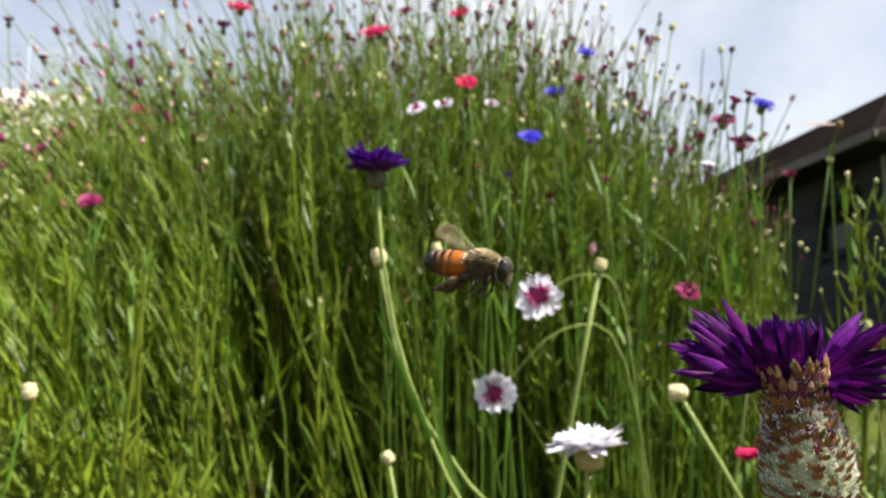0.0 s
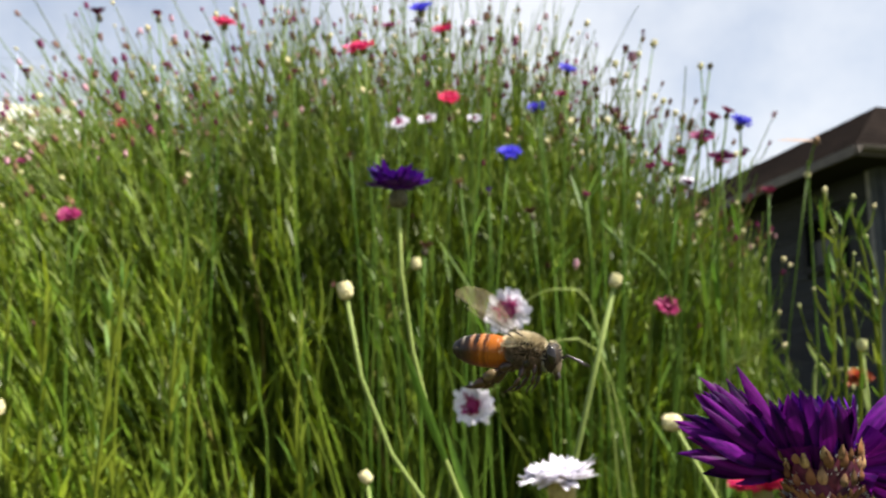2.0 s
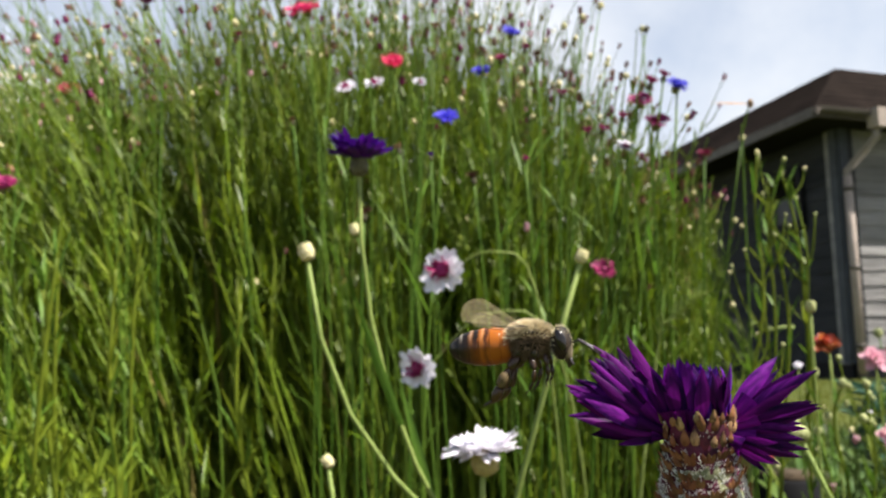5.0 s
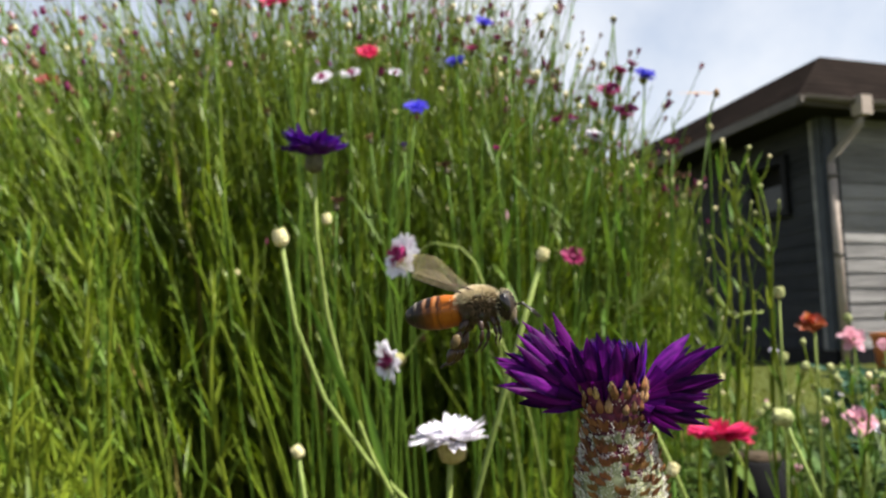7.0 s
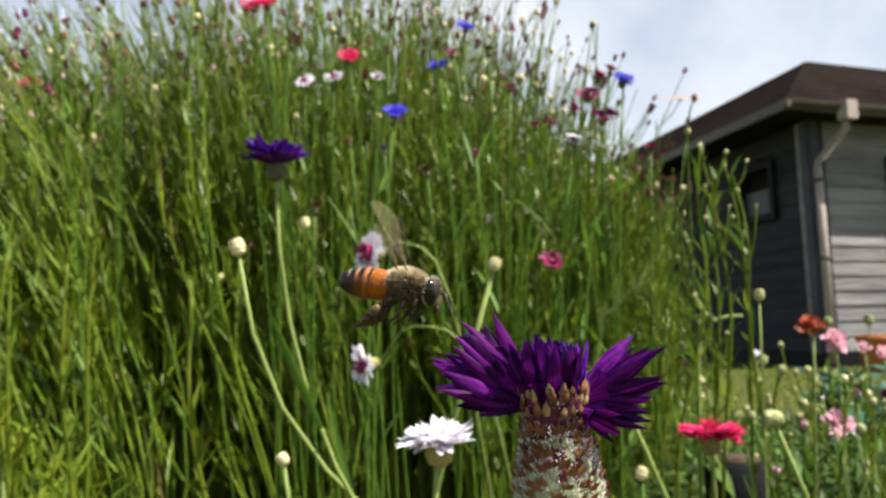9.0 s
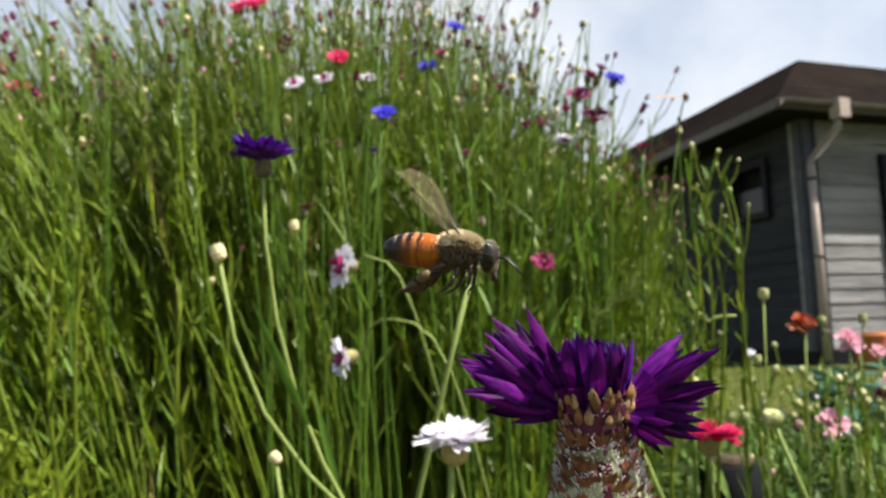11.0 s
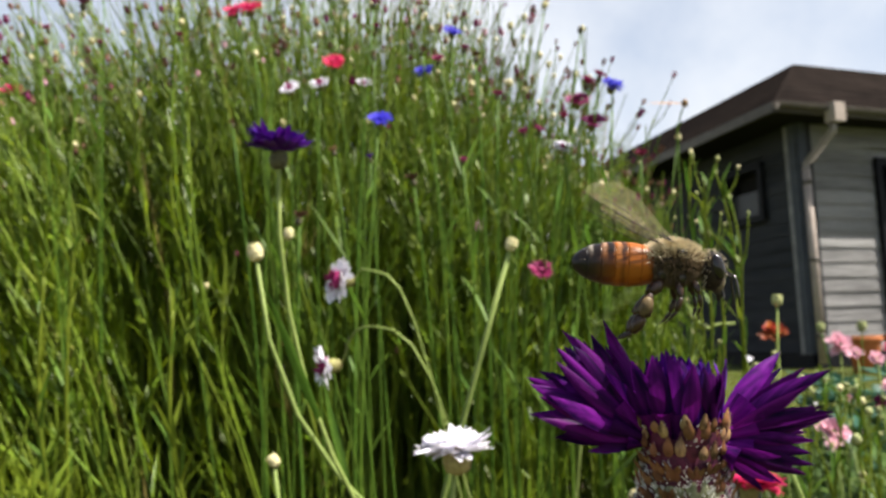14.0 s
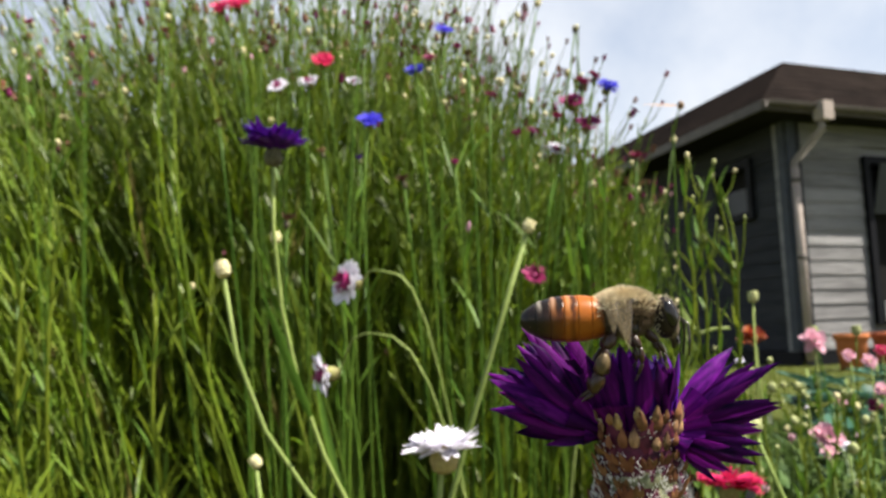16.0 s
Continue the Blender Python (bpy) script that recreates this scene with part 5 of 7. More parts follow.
cornflower((-0.1196, 0.8285, 0), (-0.1487, 0.7854, 0.8294), WHITE, "white cornflower on a thin stem in the stand", "cornflowers", size=0.01872, rays=10, tilt=(38, 0), curve=(0.007, 0), calyx=CALYX, inner=ROSE, disc=1.6, open_=68, leaves=2, split=False, broad=1.4, thick=0.0009, seed=73)
cornflower((-0.4724, 0.7664, 0), (-0.4918, 0.7036, 0.5968), ROSE, "rose-pink cornflower on a thin stem in the stand", "cornflowers", size=0.024336, rays=10, tilt=(38, 14), curve=(-0.010, 0), calyx=CALYX, inner=ROSE, disc=1.35, open_=68, leaves=2, split=False, broad=1.4, thick=0.0009, seed=74)
cornflower((-0.6108, 0.9088, 0), (-0.6864, 0.9035, 0.715), ROSE, "rose-pink cornflower on a thin stem in the stand", "cornflowers", size=0.016848, rays=10, tilt=(38, 15), curve=(0.026, 0), calyx=CALYX, inner=ROSE, disc=1.35, open_=68, leaves=2, split=False, broad=1.4, thick=0.0009, seed=75)
cornflower((-0.1498, 0.8452, 0), (-0.1454, 0.7797, 0.8415), BLUE, "vivid blue cornflower on a thin stem in the stand", "cornflowers", size=0.02808, rays=10, tilt=(38, -6), curve=(-0.018, 0), calyx=CALYX, inner=BLUE, disc=1.35, open_=68, leaves=2, split=False, broad=1.4, thick=0.0009, seed=76)
cornflower((0.0852, 0.6354, 0), (0.0433, 0.5841, 0.6301), MAROON, "dark maroon cornflower, partly closed on a thin stem in the stand", "cornflowers", size=0.0117, rays=7, tilt=(20, 10), curve=(-0.022, 0), calyx=CALYX_DARK, open_=35, leaves=2, split=False, broad=1.4, thick=0.0009, seed=77)
cornflower((-0.0249, 0.7094, 0), (0.0203, 0.6549, 0.6964), MAROON, "dark maroon cornflower, partly closed on a thin stem in the stand", "cornflowers", size=0.0117, rays=7, tilt=(10, 11), curve=(0.018, 0), calyx=CALYX_DARK, open_=35, leaves=2, split=False, broad=1.4, thick=0.0009, seed=78)
cornflower((-0.0788, 0.8431, 0), (-0.0876, 0.8057, 0.7197), WHITE, "white cornflower on a thin stem in the stand", "cornflowers", size=0.016848, rays=10, tilt=(38, 0), curve=(-0.021, 0), calyx=CALYX, inner=ROSE, disc=1.6, open_=68, leaves=2, split=False, broad=1.4, thick=0.0009, seed=79)
cornflower((-0.1876, 0.7852, 0), (-0.2109, 0.7292, 0.6573), WITHER, "brown withered cornflower head on a thin stem in the stand", "cornflowers", size=0.010920000000000001, rays=6, tilt=(5, -9), curve=(0.010, 0), calyx=CALYX_DARK, open_=25, leaves=2, split=False, broad=1.4, thick=0.0009, seed=80)
cornflower((0.0829, 0.6394, 0), (0.0974, 0.6121, 0.5923), WHITE, "white cornflower on a thin stem in the stand", "cornflowers", size=0.016848, rays=10, tilt=(38, 17), curve=(0.025, 0), calyx=CALYX, inner=ROSE, disc=1.6, open_=68, leaves=2, split=False, broad=1.4, thick=0.0009, seed=81)
cornflower((-0.0081, 0.6645, 0), (0.0143, 0.6133, 0.5838), MAROON, "dark maroon cornflower, partly closed on a thin stem in the stand", "cornflowers", size=0.00936, rays=7, tilt=(20, 4), curve=(0.017, 0), calyx=CALYX_DARK, open_=35, leaves=2, split=False, broad=1.4, thick=0.0009, seed=82)

# ---- border at the foot of the house: pots, low plants, blooms ----
def border():
    r = random.Random(31)
    leaf, stalk = MB(), MB()
    k = 0
    while k < 1700:
        y = r.uniform(0.66, 2.25)
        x = r.uniform(0.2, 1.5)
        if x < 0.26 * y or x > 0.9 * y + 0.3:
            continue
        k += 1
        h = min(0.36, max(0.08, (CAM_Z - 0.125 * y) * r.uniform(0.55, 1.0)))
        p = Vector((x, y, 0))
        e = p + Vector((r.gauss(0, 0.04), r.gauss(0, 0.03), h))
        q = (p + e) / 2 + Vector((r.gauss(0, 0.015), r.gauss(0, 0.015), 0))
        pts = spline([p, q, e], 3)
        stalk.tube(pts, [0.0016 - 0.0009 * i / 6 for i in range(7)], 4, cap=False)
        for j in range(r.randint(4, 9)):
            s = r.uniform(0.1, 0.95)
            c = pts[int(s * 6)]
            th = r.uniform(0, 6.28)
            o = Vector((math.cos(th), math.sin(th), r.uniform(0.1, 1.1)))
            leaf.blade(c, o, (o.x, o.y, -0.6), r.uniform(0.04, 0.11), r.uniform(0.005, 0.018), r.uniform(-0.1, 0.5), 4, 0.25)
    bud = MB()
    for k in range(60):
        y = r.uniform(0.65, 2.0)
        x = r.uniform(0.27 * y, 0.75 * y)
        z = (CAM_Z - 0.10 * y) * r.uniform(0.6, 1.0)
        stalk.tube([(x + r.gauss(0, 0.02), y, 0), (x + r.gauss(0, 0.012), y, z * 0.6), (x, y, z)], [0.0014, 0.001, 0.0008], 4, cap=False)
        w = r.uniform(0.002, 0.0045)
        m = Matrix.Translation((x, y, z)) @ pose(0, 0, 0, r.uniform(-40, 40), r.uniform(-40, 40), 0)
        bud.lathe([(w * 0.3, -w), (w, -0.2 * w), (w * 0.9, 0.7 * w), (w * 0.3, 1.2 * w)], 7, m, 0 if r.random() < 0.75 else (1 if r.random() < 0.6 else 2))
    tagged(new("border_buds", bud.mesh("border_buds", [BUD_GREEN, BUD, PINK])), "small pale buds of the flower border", "buds", kind="stuff")
    tagged(new("border_leaves", leaf.mesh("border_leaves", UNDERGROWTH)), "low tangled green leaves of the flower border", "foliage", kind="stuff")
    tagged(new("border_stalks", stalk.mesh("border_stalks", UNDERGROWTH)), "thin green stalks of the flower border", "foliage", kind="stuff")


border()


def leafy_weeds():
    """Broader fresh leaves in front of the stand, in full sun."""
    r = random.Random(51)
    b = MB()
    for k in range(85):
        y = r.uniform(0.56, 0.80)
        x = -y * r.uniform(0.53, 0.90)
        h = (CAM_Z - r.uniform(0.04, 0.26) * y - 0.02) * (1.0 if r.random() < 0.6 else 0.8)
        pts = spline([(x, y, 0), (x + r.gauss(0, 0.015), y, h * 0.5), (x + r.gauss(-0.01, 0.03), y + r.gauss(0, 0.01), h)], 4)
        b.tube(pts, [0.0024 - 0.0014 * i / 8 for i in range(9)], 5, cap=False)
        for j in range(r.randint(10, 16)):
            s = r.uniform(0.35, 1.0)
            c = pts[int(s * 8)]
            th = r.uniform(0, 6.28)
            o = Vector((math.cos(th), math.sin(th), r.uniform(0.3, 1.6)))
            b.blade(c, o, (o.x, o.y, -0.5), r.uniform(0.03, 0.075), r.uniform(0.003, 0.0065), r.uniform(-0.1, 0.5), 4, 0.25)
    tagged(new("leafy_weeds", b.mesh("leafy_weeds", FRESH)), "fresh yellow-green leafy shoots in the sun", "foliage", kind="stuff")


leafy_weeds()


def leafy_stalk(base, top, seed):
    """A single stalk before the stand: upright narrow leaves at its nodes, a forked tip."""
    r = random.Random(seed)
    base, top = Vector(base), Vector(top)
    ob = thing("cornflower_stalk", Matrix.Translation(base), "sunlit yellow-green leafy cornflower stalk", "stem", "leafy stalks")
    e = top - base
    pts = spline([(0, 0, -0.03), (e.x * 0.55 + r.gauss(0, 0.008), e.y * 0.5, e.z * 0.5), (e.x * 0.85, e.y, e.z * 0.8), e], 6)
    b = MB()
    b.tube(pts, [0.0027 - 0.0013 * i / 18 for i in range(19)], 7)
    part("stem", b, FRESH, ob)
    for i in range(7, 19):
        for j in range(r.randint(1, 3)):
            th = r.uniform(0, 6.28)
            o = Vector((math.cos(th), math.sin(th), 0))
            sp = r.uniform(0.08, 0.28) if r.random() < 0.82 else r.uniform(0.5, 1.1)
            lb = MB()
            lb.blade(pts[i], Vector((0, 0, 1)) + o * sp, o - Vector((0, 0, 0.5)), r.uniform(0.02, 0.05), r.uniform(0.0025, 0.0042), r.uniform(-0.1, 0.35), 5, 0.3)
            part("leaf", lb, FRESH if r.random() < 0.6 else LEAF, ob)


leafy_stalk((-0.327, 0.6079, 0), (-0.3156, 0.5779, 0.4971), 1)
leafy_stalk((-0.2193, 0.6021, 0), (-0.2128, 0.5721, 0.4671), 2)
leafy_stalk((-0.4088, 0.5832, 0), (-0.3501, 0.5532, 0.5037), 3)
leafy_stalk((-0.3264, 0.6051, 0), (-0.3726, 0.5751, 0.4811), 4)
leafy_stalk((-0.4207, 0.6194, 0), (-0.4346, 0.5894, 0.4823), 5)
leafy_stalk((-0.3744, 0.7075, 0), (-0.342, 0.6775, 0.528), 6)
leafy_stalk((-0.3833, 0.6487, 0), (-0.3855, 0.6187, 0.498), 7)
leafy_stalk((-0.4465, 0.6323, 0), (-0.4778, 0.6023, 0.5029), 8)


def poppy_plant(x, y, h, seed):
    r = random.Random(seed)
    ob = thing("poppy_plant", pose(x, y, 0), "blue-green leafy poppy plant in the border", "plant", "border plants")
    st = MB()
    st.tube([(0, 0, -0.02), (0.004, 0, h * 0.5), (0, 0, h)], [0.004, 0.0035, 0.002], 7)
    part("stem", st, STEM, ob)
    for k in range(36):
        th = r.uniform(0, 6.28)
        lb = MB()
        z = h * r.uniform(0.25, 0.95)
        lb.blade((0, 0, z), (math.cos(th), math.sin(th), r.uniform(0.1, 0.9)), (math.cos(th), math.sin(th), -0.8), r.uniform(0.045, 0.085), r.uniform(0.034, 0.060), r.uniform(0.1, 0.6), 6, 0.3, shape=0.55)
        part("leaf", lb, TEAL, ob)


for x, y, h, sd in ((0.72, 1.5, 0.34, 1), (0.80, 1.55, 0.33, 2), (0.92, 1.65, 0.35, 3), (0.84, 1.8, 0.33, 4), (0.68, 1.35, 0.27, 5), (1.0, 1.8, 0.34, 6), (0.62, 1.2, 0.22, 7)):
    poppy_plant(x, y, h, sd)

BLACK = mat("black_plastic", (0.010, 0.010, 0.011), None, 0.8, 40, 0.1, gloss=0.05)
TERRA = mat("terracotta", (0.42, 0.13, 0.045), (0.26, 0.075, 0.028), 0.8, 18, 0.3, obrand=0.2)


def pot(x, y, r0, h, material, label, seed):
    ob = thing("plant_pot", pose(x, y, 0), label, "pot", "plant pots")
    b = MB()
    b.lathe([(r0 * 0.72, 0), (r0 * 0.95, h * 0.86), (r0 * 0.95, h)], 22)
    part("body", b, material, ob)
    b = MB()
    b.lathe([(r0 * 1.0, h * 0.84), (r0 * 1.06, h * 0.86), (r0 * 1.06, h), (r0 * 0.9, h + 0.002)], 22)
    part("rim", b, material, ob)
    b = MB()
    b.lathe([(r0 * 0.88, h), (r0 * 0.88, h + 0.006)], 18)
    part("soil", b, SOIL, ob)
    return ob


pot(0.250, 0.720, 0.026, 0.304, BLACK, "black plastic plant pot half hidden by leaves", 1)
for x, y in ((3.35, 6.35), (3.72, 6.45), (4.05, 6.6), (4.4, 6.7)):
    pot(x, y, 0.13, 0.30, TERRA, "terracotta pot against the house wall", 3)

bloom((0.377, 0.7725, 0), (0.367, 0.7525, 0.3341), PINK, "pale pink double bloom in the border", 0.032, 18, 40, 61)
bloom((0.5372, 0.9793, 0), (0.5272, 0.9593, 0.3924), PINK, "pale pink double bloom in the border", 0.0211, 16, 50, 62)
bloom((0.5229, 0.9323, 0), (0.5129, 0.9123, 0.362), PINK, "pale pink double bloom in the border", 0.0198, 16, 40, 63)
bloom((0.513, 0.9343, 0), (0.503, 0.9143, 0.3439), MAROON, "dark red double bloom in the border", 0.0198, 16, 40, 64)
bloom((0.5353, 1.023, 0), (0.5253, 1.003, 0.3983), PINK, "pale pink double bloom in the border", 0.0198, 16, 40, 65)
bloom((0.3752, 0.735, 0), (0.3652, 0.715, 0.3314), WHITE, "small white bloom in the border", 0.0106, 16, 40, 66)
bloom((0.4663, 1.2168, 0), (0.4563, 1.1968, 0.3863), WHITE, "small white bloom in the border", 0.0145, 16, 30, 67)
bloom((0.4781, 1.0276, 0), (0.4681, 1.0076, 0.3339), WHITE, "small white bloom in the border", 0.0079, 16, 20, 68)
bloom((0.4702, 0.9251, 0), (0.4602, 0.9051, 0.3496), PINK, "pale pink double bloom in the border", 0.0132, 16, 50, 69)
bloom((0.6372, 1.1291, 0), (0.6272, 1.1091, 0.3989), RED, "red double bloom in the border", 0.0198, 16, 40, 70)
bloom((0.3096, 0.6333, 0), (0.2996, 0.6133, 0.3444), PINK, "pale pink double bloom in the border", 0.0132, 16, 40, 71)
bud_stem((0.2652, 0.8246, 0), (0.3124, 0.7946, 0.3957), "pale round bud on a thin green stem", w=0.0048, stem=LEAF, material=BUD_GREEN, curve=(0.022, 0), tilt=(0, 1), thick=0.0007, group="cornflower buds", seed=72, leaves=1)
bud_stem((0.254, 0.623, 0), (0.2369, 0.593, 0.3734), "pale round bud on a thin green stem", w=0.0028, stem=LEAF, material=BUD_GREEN, curve=(0.005, 0), tilt=(0, 0), thick=0.0007, group="cornflower buds", seed=73, leaves=1)
bud_stem((0.1766, 0.6232, 0), (0.2123, 0.5932, 0.3631), "pale round bud on a thin green stem", w=0.0028, stem=LEAF, material=BUD_GREEN, curve=(0.034, 0), tilt=(0, 18), thick=0.0007, group="cornflower buds", seed=74, leaves=1)
bud_stem((0.2853, 0.7264, 0), (0.277, 0.6964, 0.3595), "pale round bud on a thin green stem", w=0.0032, stem=LEAF, material=BUD_GREEN, curve=(-0.052, 0), tilt=(0, 19), thick=0.0007, group="cornflower buds", seed=75, leaves=1)
bud_stem((0.1623, 0.5179, 0), (0.185, 0.4879, 0.3754), "pale round bud on a thin green stem", w=0.0024, stem=LEAF, material=BUD_GREEN, curve=(0.038, 0), tilt=(0, -8), thick=0.0007, group="cornflower buds", seed=76, leaves=1)
bud_stem((0.3922, 0.8243, 0), (0.3419, 0.7943, 0.3642), "pale round bud on a thin green stem", w=0.0032, stem=LEAF, material=BUD_GREEN, curve=(0.017, 0), tilt=(0, 12), thick=0.0007, group="cornflower buds", seed=77, leaves=1)
bud_stem((0.0169, 0.3345, 0), (0.0711, 0.3045, 0.3743), "pale round bud on a thin green stem", w=0.0026, stem=LEAF, material=BUD, curve=(0.022, 0), tilt=(0, 14), thick=0.0007, group="cornflower buds", seed=78, leaves=1)
bud_stem((0.4304, 0.8345, 0), (0.4304, 0.8045, 0.4342), "pale round bud on a thin green stem", w=0.0048, stem=LEAF, material=BUD_GREEN, curve=(-0.004, 0), tilt=(0, 0), thick=0.0007, group="cornflower buds", seed=79, leaves=1)
bud_stem((0.4371, 0.935, 0), (0.4345, 0.905, 0.434), "pale round bud on a thin green stem", w=0.0048, stem=LEAF, material=BUD_GREEN, curve=(0.024, 0), tilt=(0, -11), thick=0.0007, group="cornflower buds", seed=80, leaves=1)
bud_stem((0.1438, 0.6587, 0), (0.1983, 0.6287, 0.6011), "pale round bud on a thin green stem", w=0.0024, stem=LEAF, material=BUD, curve=(-0.016, 0), tilt=(0, -12), thick=0.0007, group="cornflower buds", seed=84, leaves=1)
bud_stem((0.1082, 0.9729, 0), (0.0894, 0.9429, 0.835), "pale round bud on a thin green stem", w=0.0040, stem=LEAF, material=BUD, curve=(0.055, 0), tilt=(0, 23), thick=0.0007, group="cornflower buds", seed=87, leaves=1)
bud_stem((0.1538, 0.7338, 0), (0.1361, 0.7038, 0.7305), "pale round bud on a thin green stem", w=0.0028, stem=LEAF, material=BUD, curve=(0.001, 0), tilt=(0, 1), thick=0.0007, group="cornflower buds", seed=88, leaves=1)
bud_stem((0.0862, 0.7789, 0), (0.0862, 0.7489, 0.764), "pale round bud on a thin green stem", w=0.0028, stem=LEAF, material=BUD, curve=(-0.029, 0), tilt=(0, -12), thick=0.0007, group="cornflower buds", seed=89, leaves=1)
bud_stem((0.0678, 0.7848, 0), (0.1095, 0.7548, 0.7147), "pale round bud on a thin green stem", w=0.0028, stem=LEAF, material=BUD, curve=(-0.041, 0), tilt=(0, 24), thick=0.0007, group="cornflower buds", seed=90, leaves=1)
bud_stem((-0.3222, 0.354, 0), (-0.2864, 0.324, 0.4226), "pale round bud on a thin green stem", w=0.0036, stem=LEAF, material=BUD, curve=(-0.021, 0), tilt=(0, -10), thick=0.0007, group="cornflower buds", seed=91, leaves=1)
bud_stem((-0.0756, 0.5961, 0), (-0.1219, 0.5661, 0.5224), "pale round bud on a thin green stem", w=0.0040, stem=LEAF, material=BUD, curve=(0.035, 0), tilt=(0, -3), thick=0.0007, group="cornflower buds", seed=92, leaves=1)
bud_stem((-0.2351, 0.9975, 0), (-0.2479, 0.9675, 0.8205), "pale round bud on a thin green stem", w=0.0040, stem=LEAF, material=BUD, curve=(0.019, 0), tilt=(0, -9), thick=0.0007, group="cornflower buds", seed=93, leaves=1)
bud_stem((0.0905, 0.8877, 0), (0.1231, 0.8577, 0.8234), "pale round bud on a thin green stem", w=0.0040, stem=LEAF, material=BUD, curve=(-0.037, 0), tilt=(0, 19), thick=0.0007, group="cornflower buds", seed=95, leaves=1)


bud_stem((0.0588, 0.6038, 0), (0.1112, 0.5774, 0.6789), "small dark bud on a thin bowed stem", w=0.0022, stem=LEAF, material=CALYX_DARK, curve=(-0.020, 0), tilt=(0, 25), thick=0.0006, group="cornflower buds", seed=96, leaves=0)


def branched_stalk(base, top, seed, label="green cornflower stalk with side shoots and small pale buds", w=0.0019, twigs=2, group="branching stalks"):
    """A wavy stalk with short upright leaves at its nodes and side shoots that end in small buds."""
    r = random.Random(seed)
    base, top = Vector(base), Vector(top)
    e = top - base
    ob = thing("cornflower_stalk", Matrix.Translation(base), label, "stem", group)
    way = [Vector((e.x * f ** 1.3 + r.gauss(0, 0.006), e.y * f + r.gauss(0, 0.004), e.z * f)) for f in (0.3, 0.55, 0.78, 0.92)]
    pts = spline([(0, 0, -0.03), *way, e], 5)
    n = len(pts) - 1
    b = MB()
    b.tube(pts, [0.0019 - 0.0011 * i / n for i in range(n + 1)], 6)
    part("stem", b, FRESH, ob)

    def bud(p, d, k, parent):
        q = d.to_track_quat("Z", "Y").to_matrix().to_4x4()
        q.translation = p
        bb = MB()
        bb.lathe([(k * 0.3, -k), (k * 0.9, -0.5 * k), (k, 0.1 * k), (k * 0.8, 0.8 * k), (k * 0.35, 1.25 * k)], 9, q)
        part("bud", bb, BUD_GREEN if r.random() < 0.85 else BUD, parent)

    bud(pts[-1], (pts[-1] - pts[-2]).normalized(), w, ob)
    for k in range(twigs):
        i = int(n * r.uniform(0.5, 0.9))
        th = r.uniform(0, 6.28)
        o = Vector((math.cos(th), 0.4 * math.sin(th), 0))
        ln = r.uniform(0.025, 0.065)
        tip = pts[i] + o * ln * 0.55 + Vector((0, 0, ln))
        mid_ = pts[i] + o * ln * 0.38 + Vector((0, 0, ln * 0.45))
        tw = MB()
        tp = spline([pts[i], mid_, tip], 3)
        tw.tube(tp, [0.0010 - 0.0004 * j / 6 for j in range(7)], 5)
        twig = part("side_shoot", tw, FRESH, ob)
        bud(tip, (tp[-1] - tp[-2]).normalized(), w * r.uniform(0.7, 1.05), twig)
    for i in range(int(n * 0.4), n - 1):
        for j in range(r.randint(0, 2)):
            th = r.uniform(0, 6.28)
            o = Vector((math.cos(th), math.sin(th), 0))
            lb = MB()
            lb.blade(pts[i], Vector((0, 0, 1)) + o * r.uniform(0.15, 0.6), o - Vector((0, 0, 0.5)), r.uniform(0.012, 0.034), r.uniform(0.0024, 0.0038), r.uniform(-0.1, 0.4), 4, 0.3)
            part("leaf", lb, FRESH if r.random() < 0.25 else LEAF, ob)


branched_stalk((0.1997, 0.622, 0), (0.217, 0.592, 0.5734), 81)
branched_stalk((0.1688, 0.6206, 0), (0.1958, 0.5906, 0.5794), 82)
branched_stalk((0.1829, 0.6433, 0), (0.2121, 0.6133, 0.5603), 83)
branched_stalk((0.2397, 0.6254, 0), (0.2252, 0.5954, 0.5423), 85)
branched_stalk((0.1797, 0.6479, 0), (0.2154, 0.6179, 0.5157), 86)
branched_stalk((0.244, 0.6306, 0), (0.2177, 0.6006, 0.5646), 94)
rb = random.Random(77)
for k in range(16):
    y = rb.uniform(0.55, 0.95)
    x = y * rb.uniform(0.30, 0.56)
    branched_stalk((x + rb.gauss(0, 0.02), y + 0.02, 0), (x, y, CAM_Z - y * rb.uniform(0.08, 0.20)), 200 + k, "thin green border stalk with round pale buds", w=rb.uniform(0.0024, 0.004), twigs=2, group="border stalks")


def bent_stem(p0, p1, p2, p3):
    p0 = Vector(p0)
    ob = thing("bent_stem", Matrix.Translation(p0), "bare pale green stem bent over at the top", "stem")
    b = MB()
    pts = spline([Vector(p) - p0 for p in (p0, p1, p2, p3)], 5)
    b.tube(pts, [0.0022 - 0.0009 * i / 15 for i in range(16)], 6)
    part("stem", b, STEM, ob)
    for k, s in enumerate((5, 8)):
        lb = MB()
        lb.blade(pts[s], (0.5 - k, 0.2, 0.8), (0, -1, 0.3), 0.025, 0.004, 0.3, 5, 0.25)
        part("leaf", lb, STEM, ob)


bent_stem((0.2137, 0.7412, 0), (0.2295, 0.7403, 0.4064), (0.247, 0.7377, 0.4378), (0.2737, 0.7382, 0.4421))


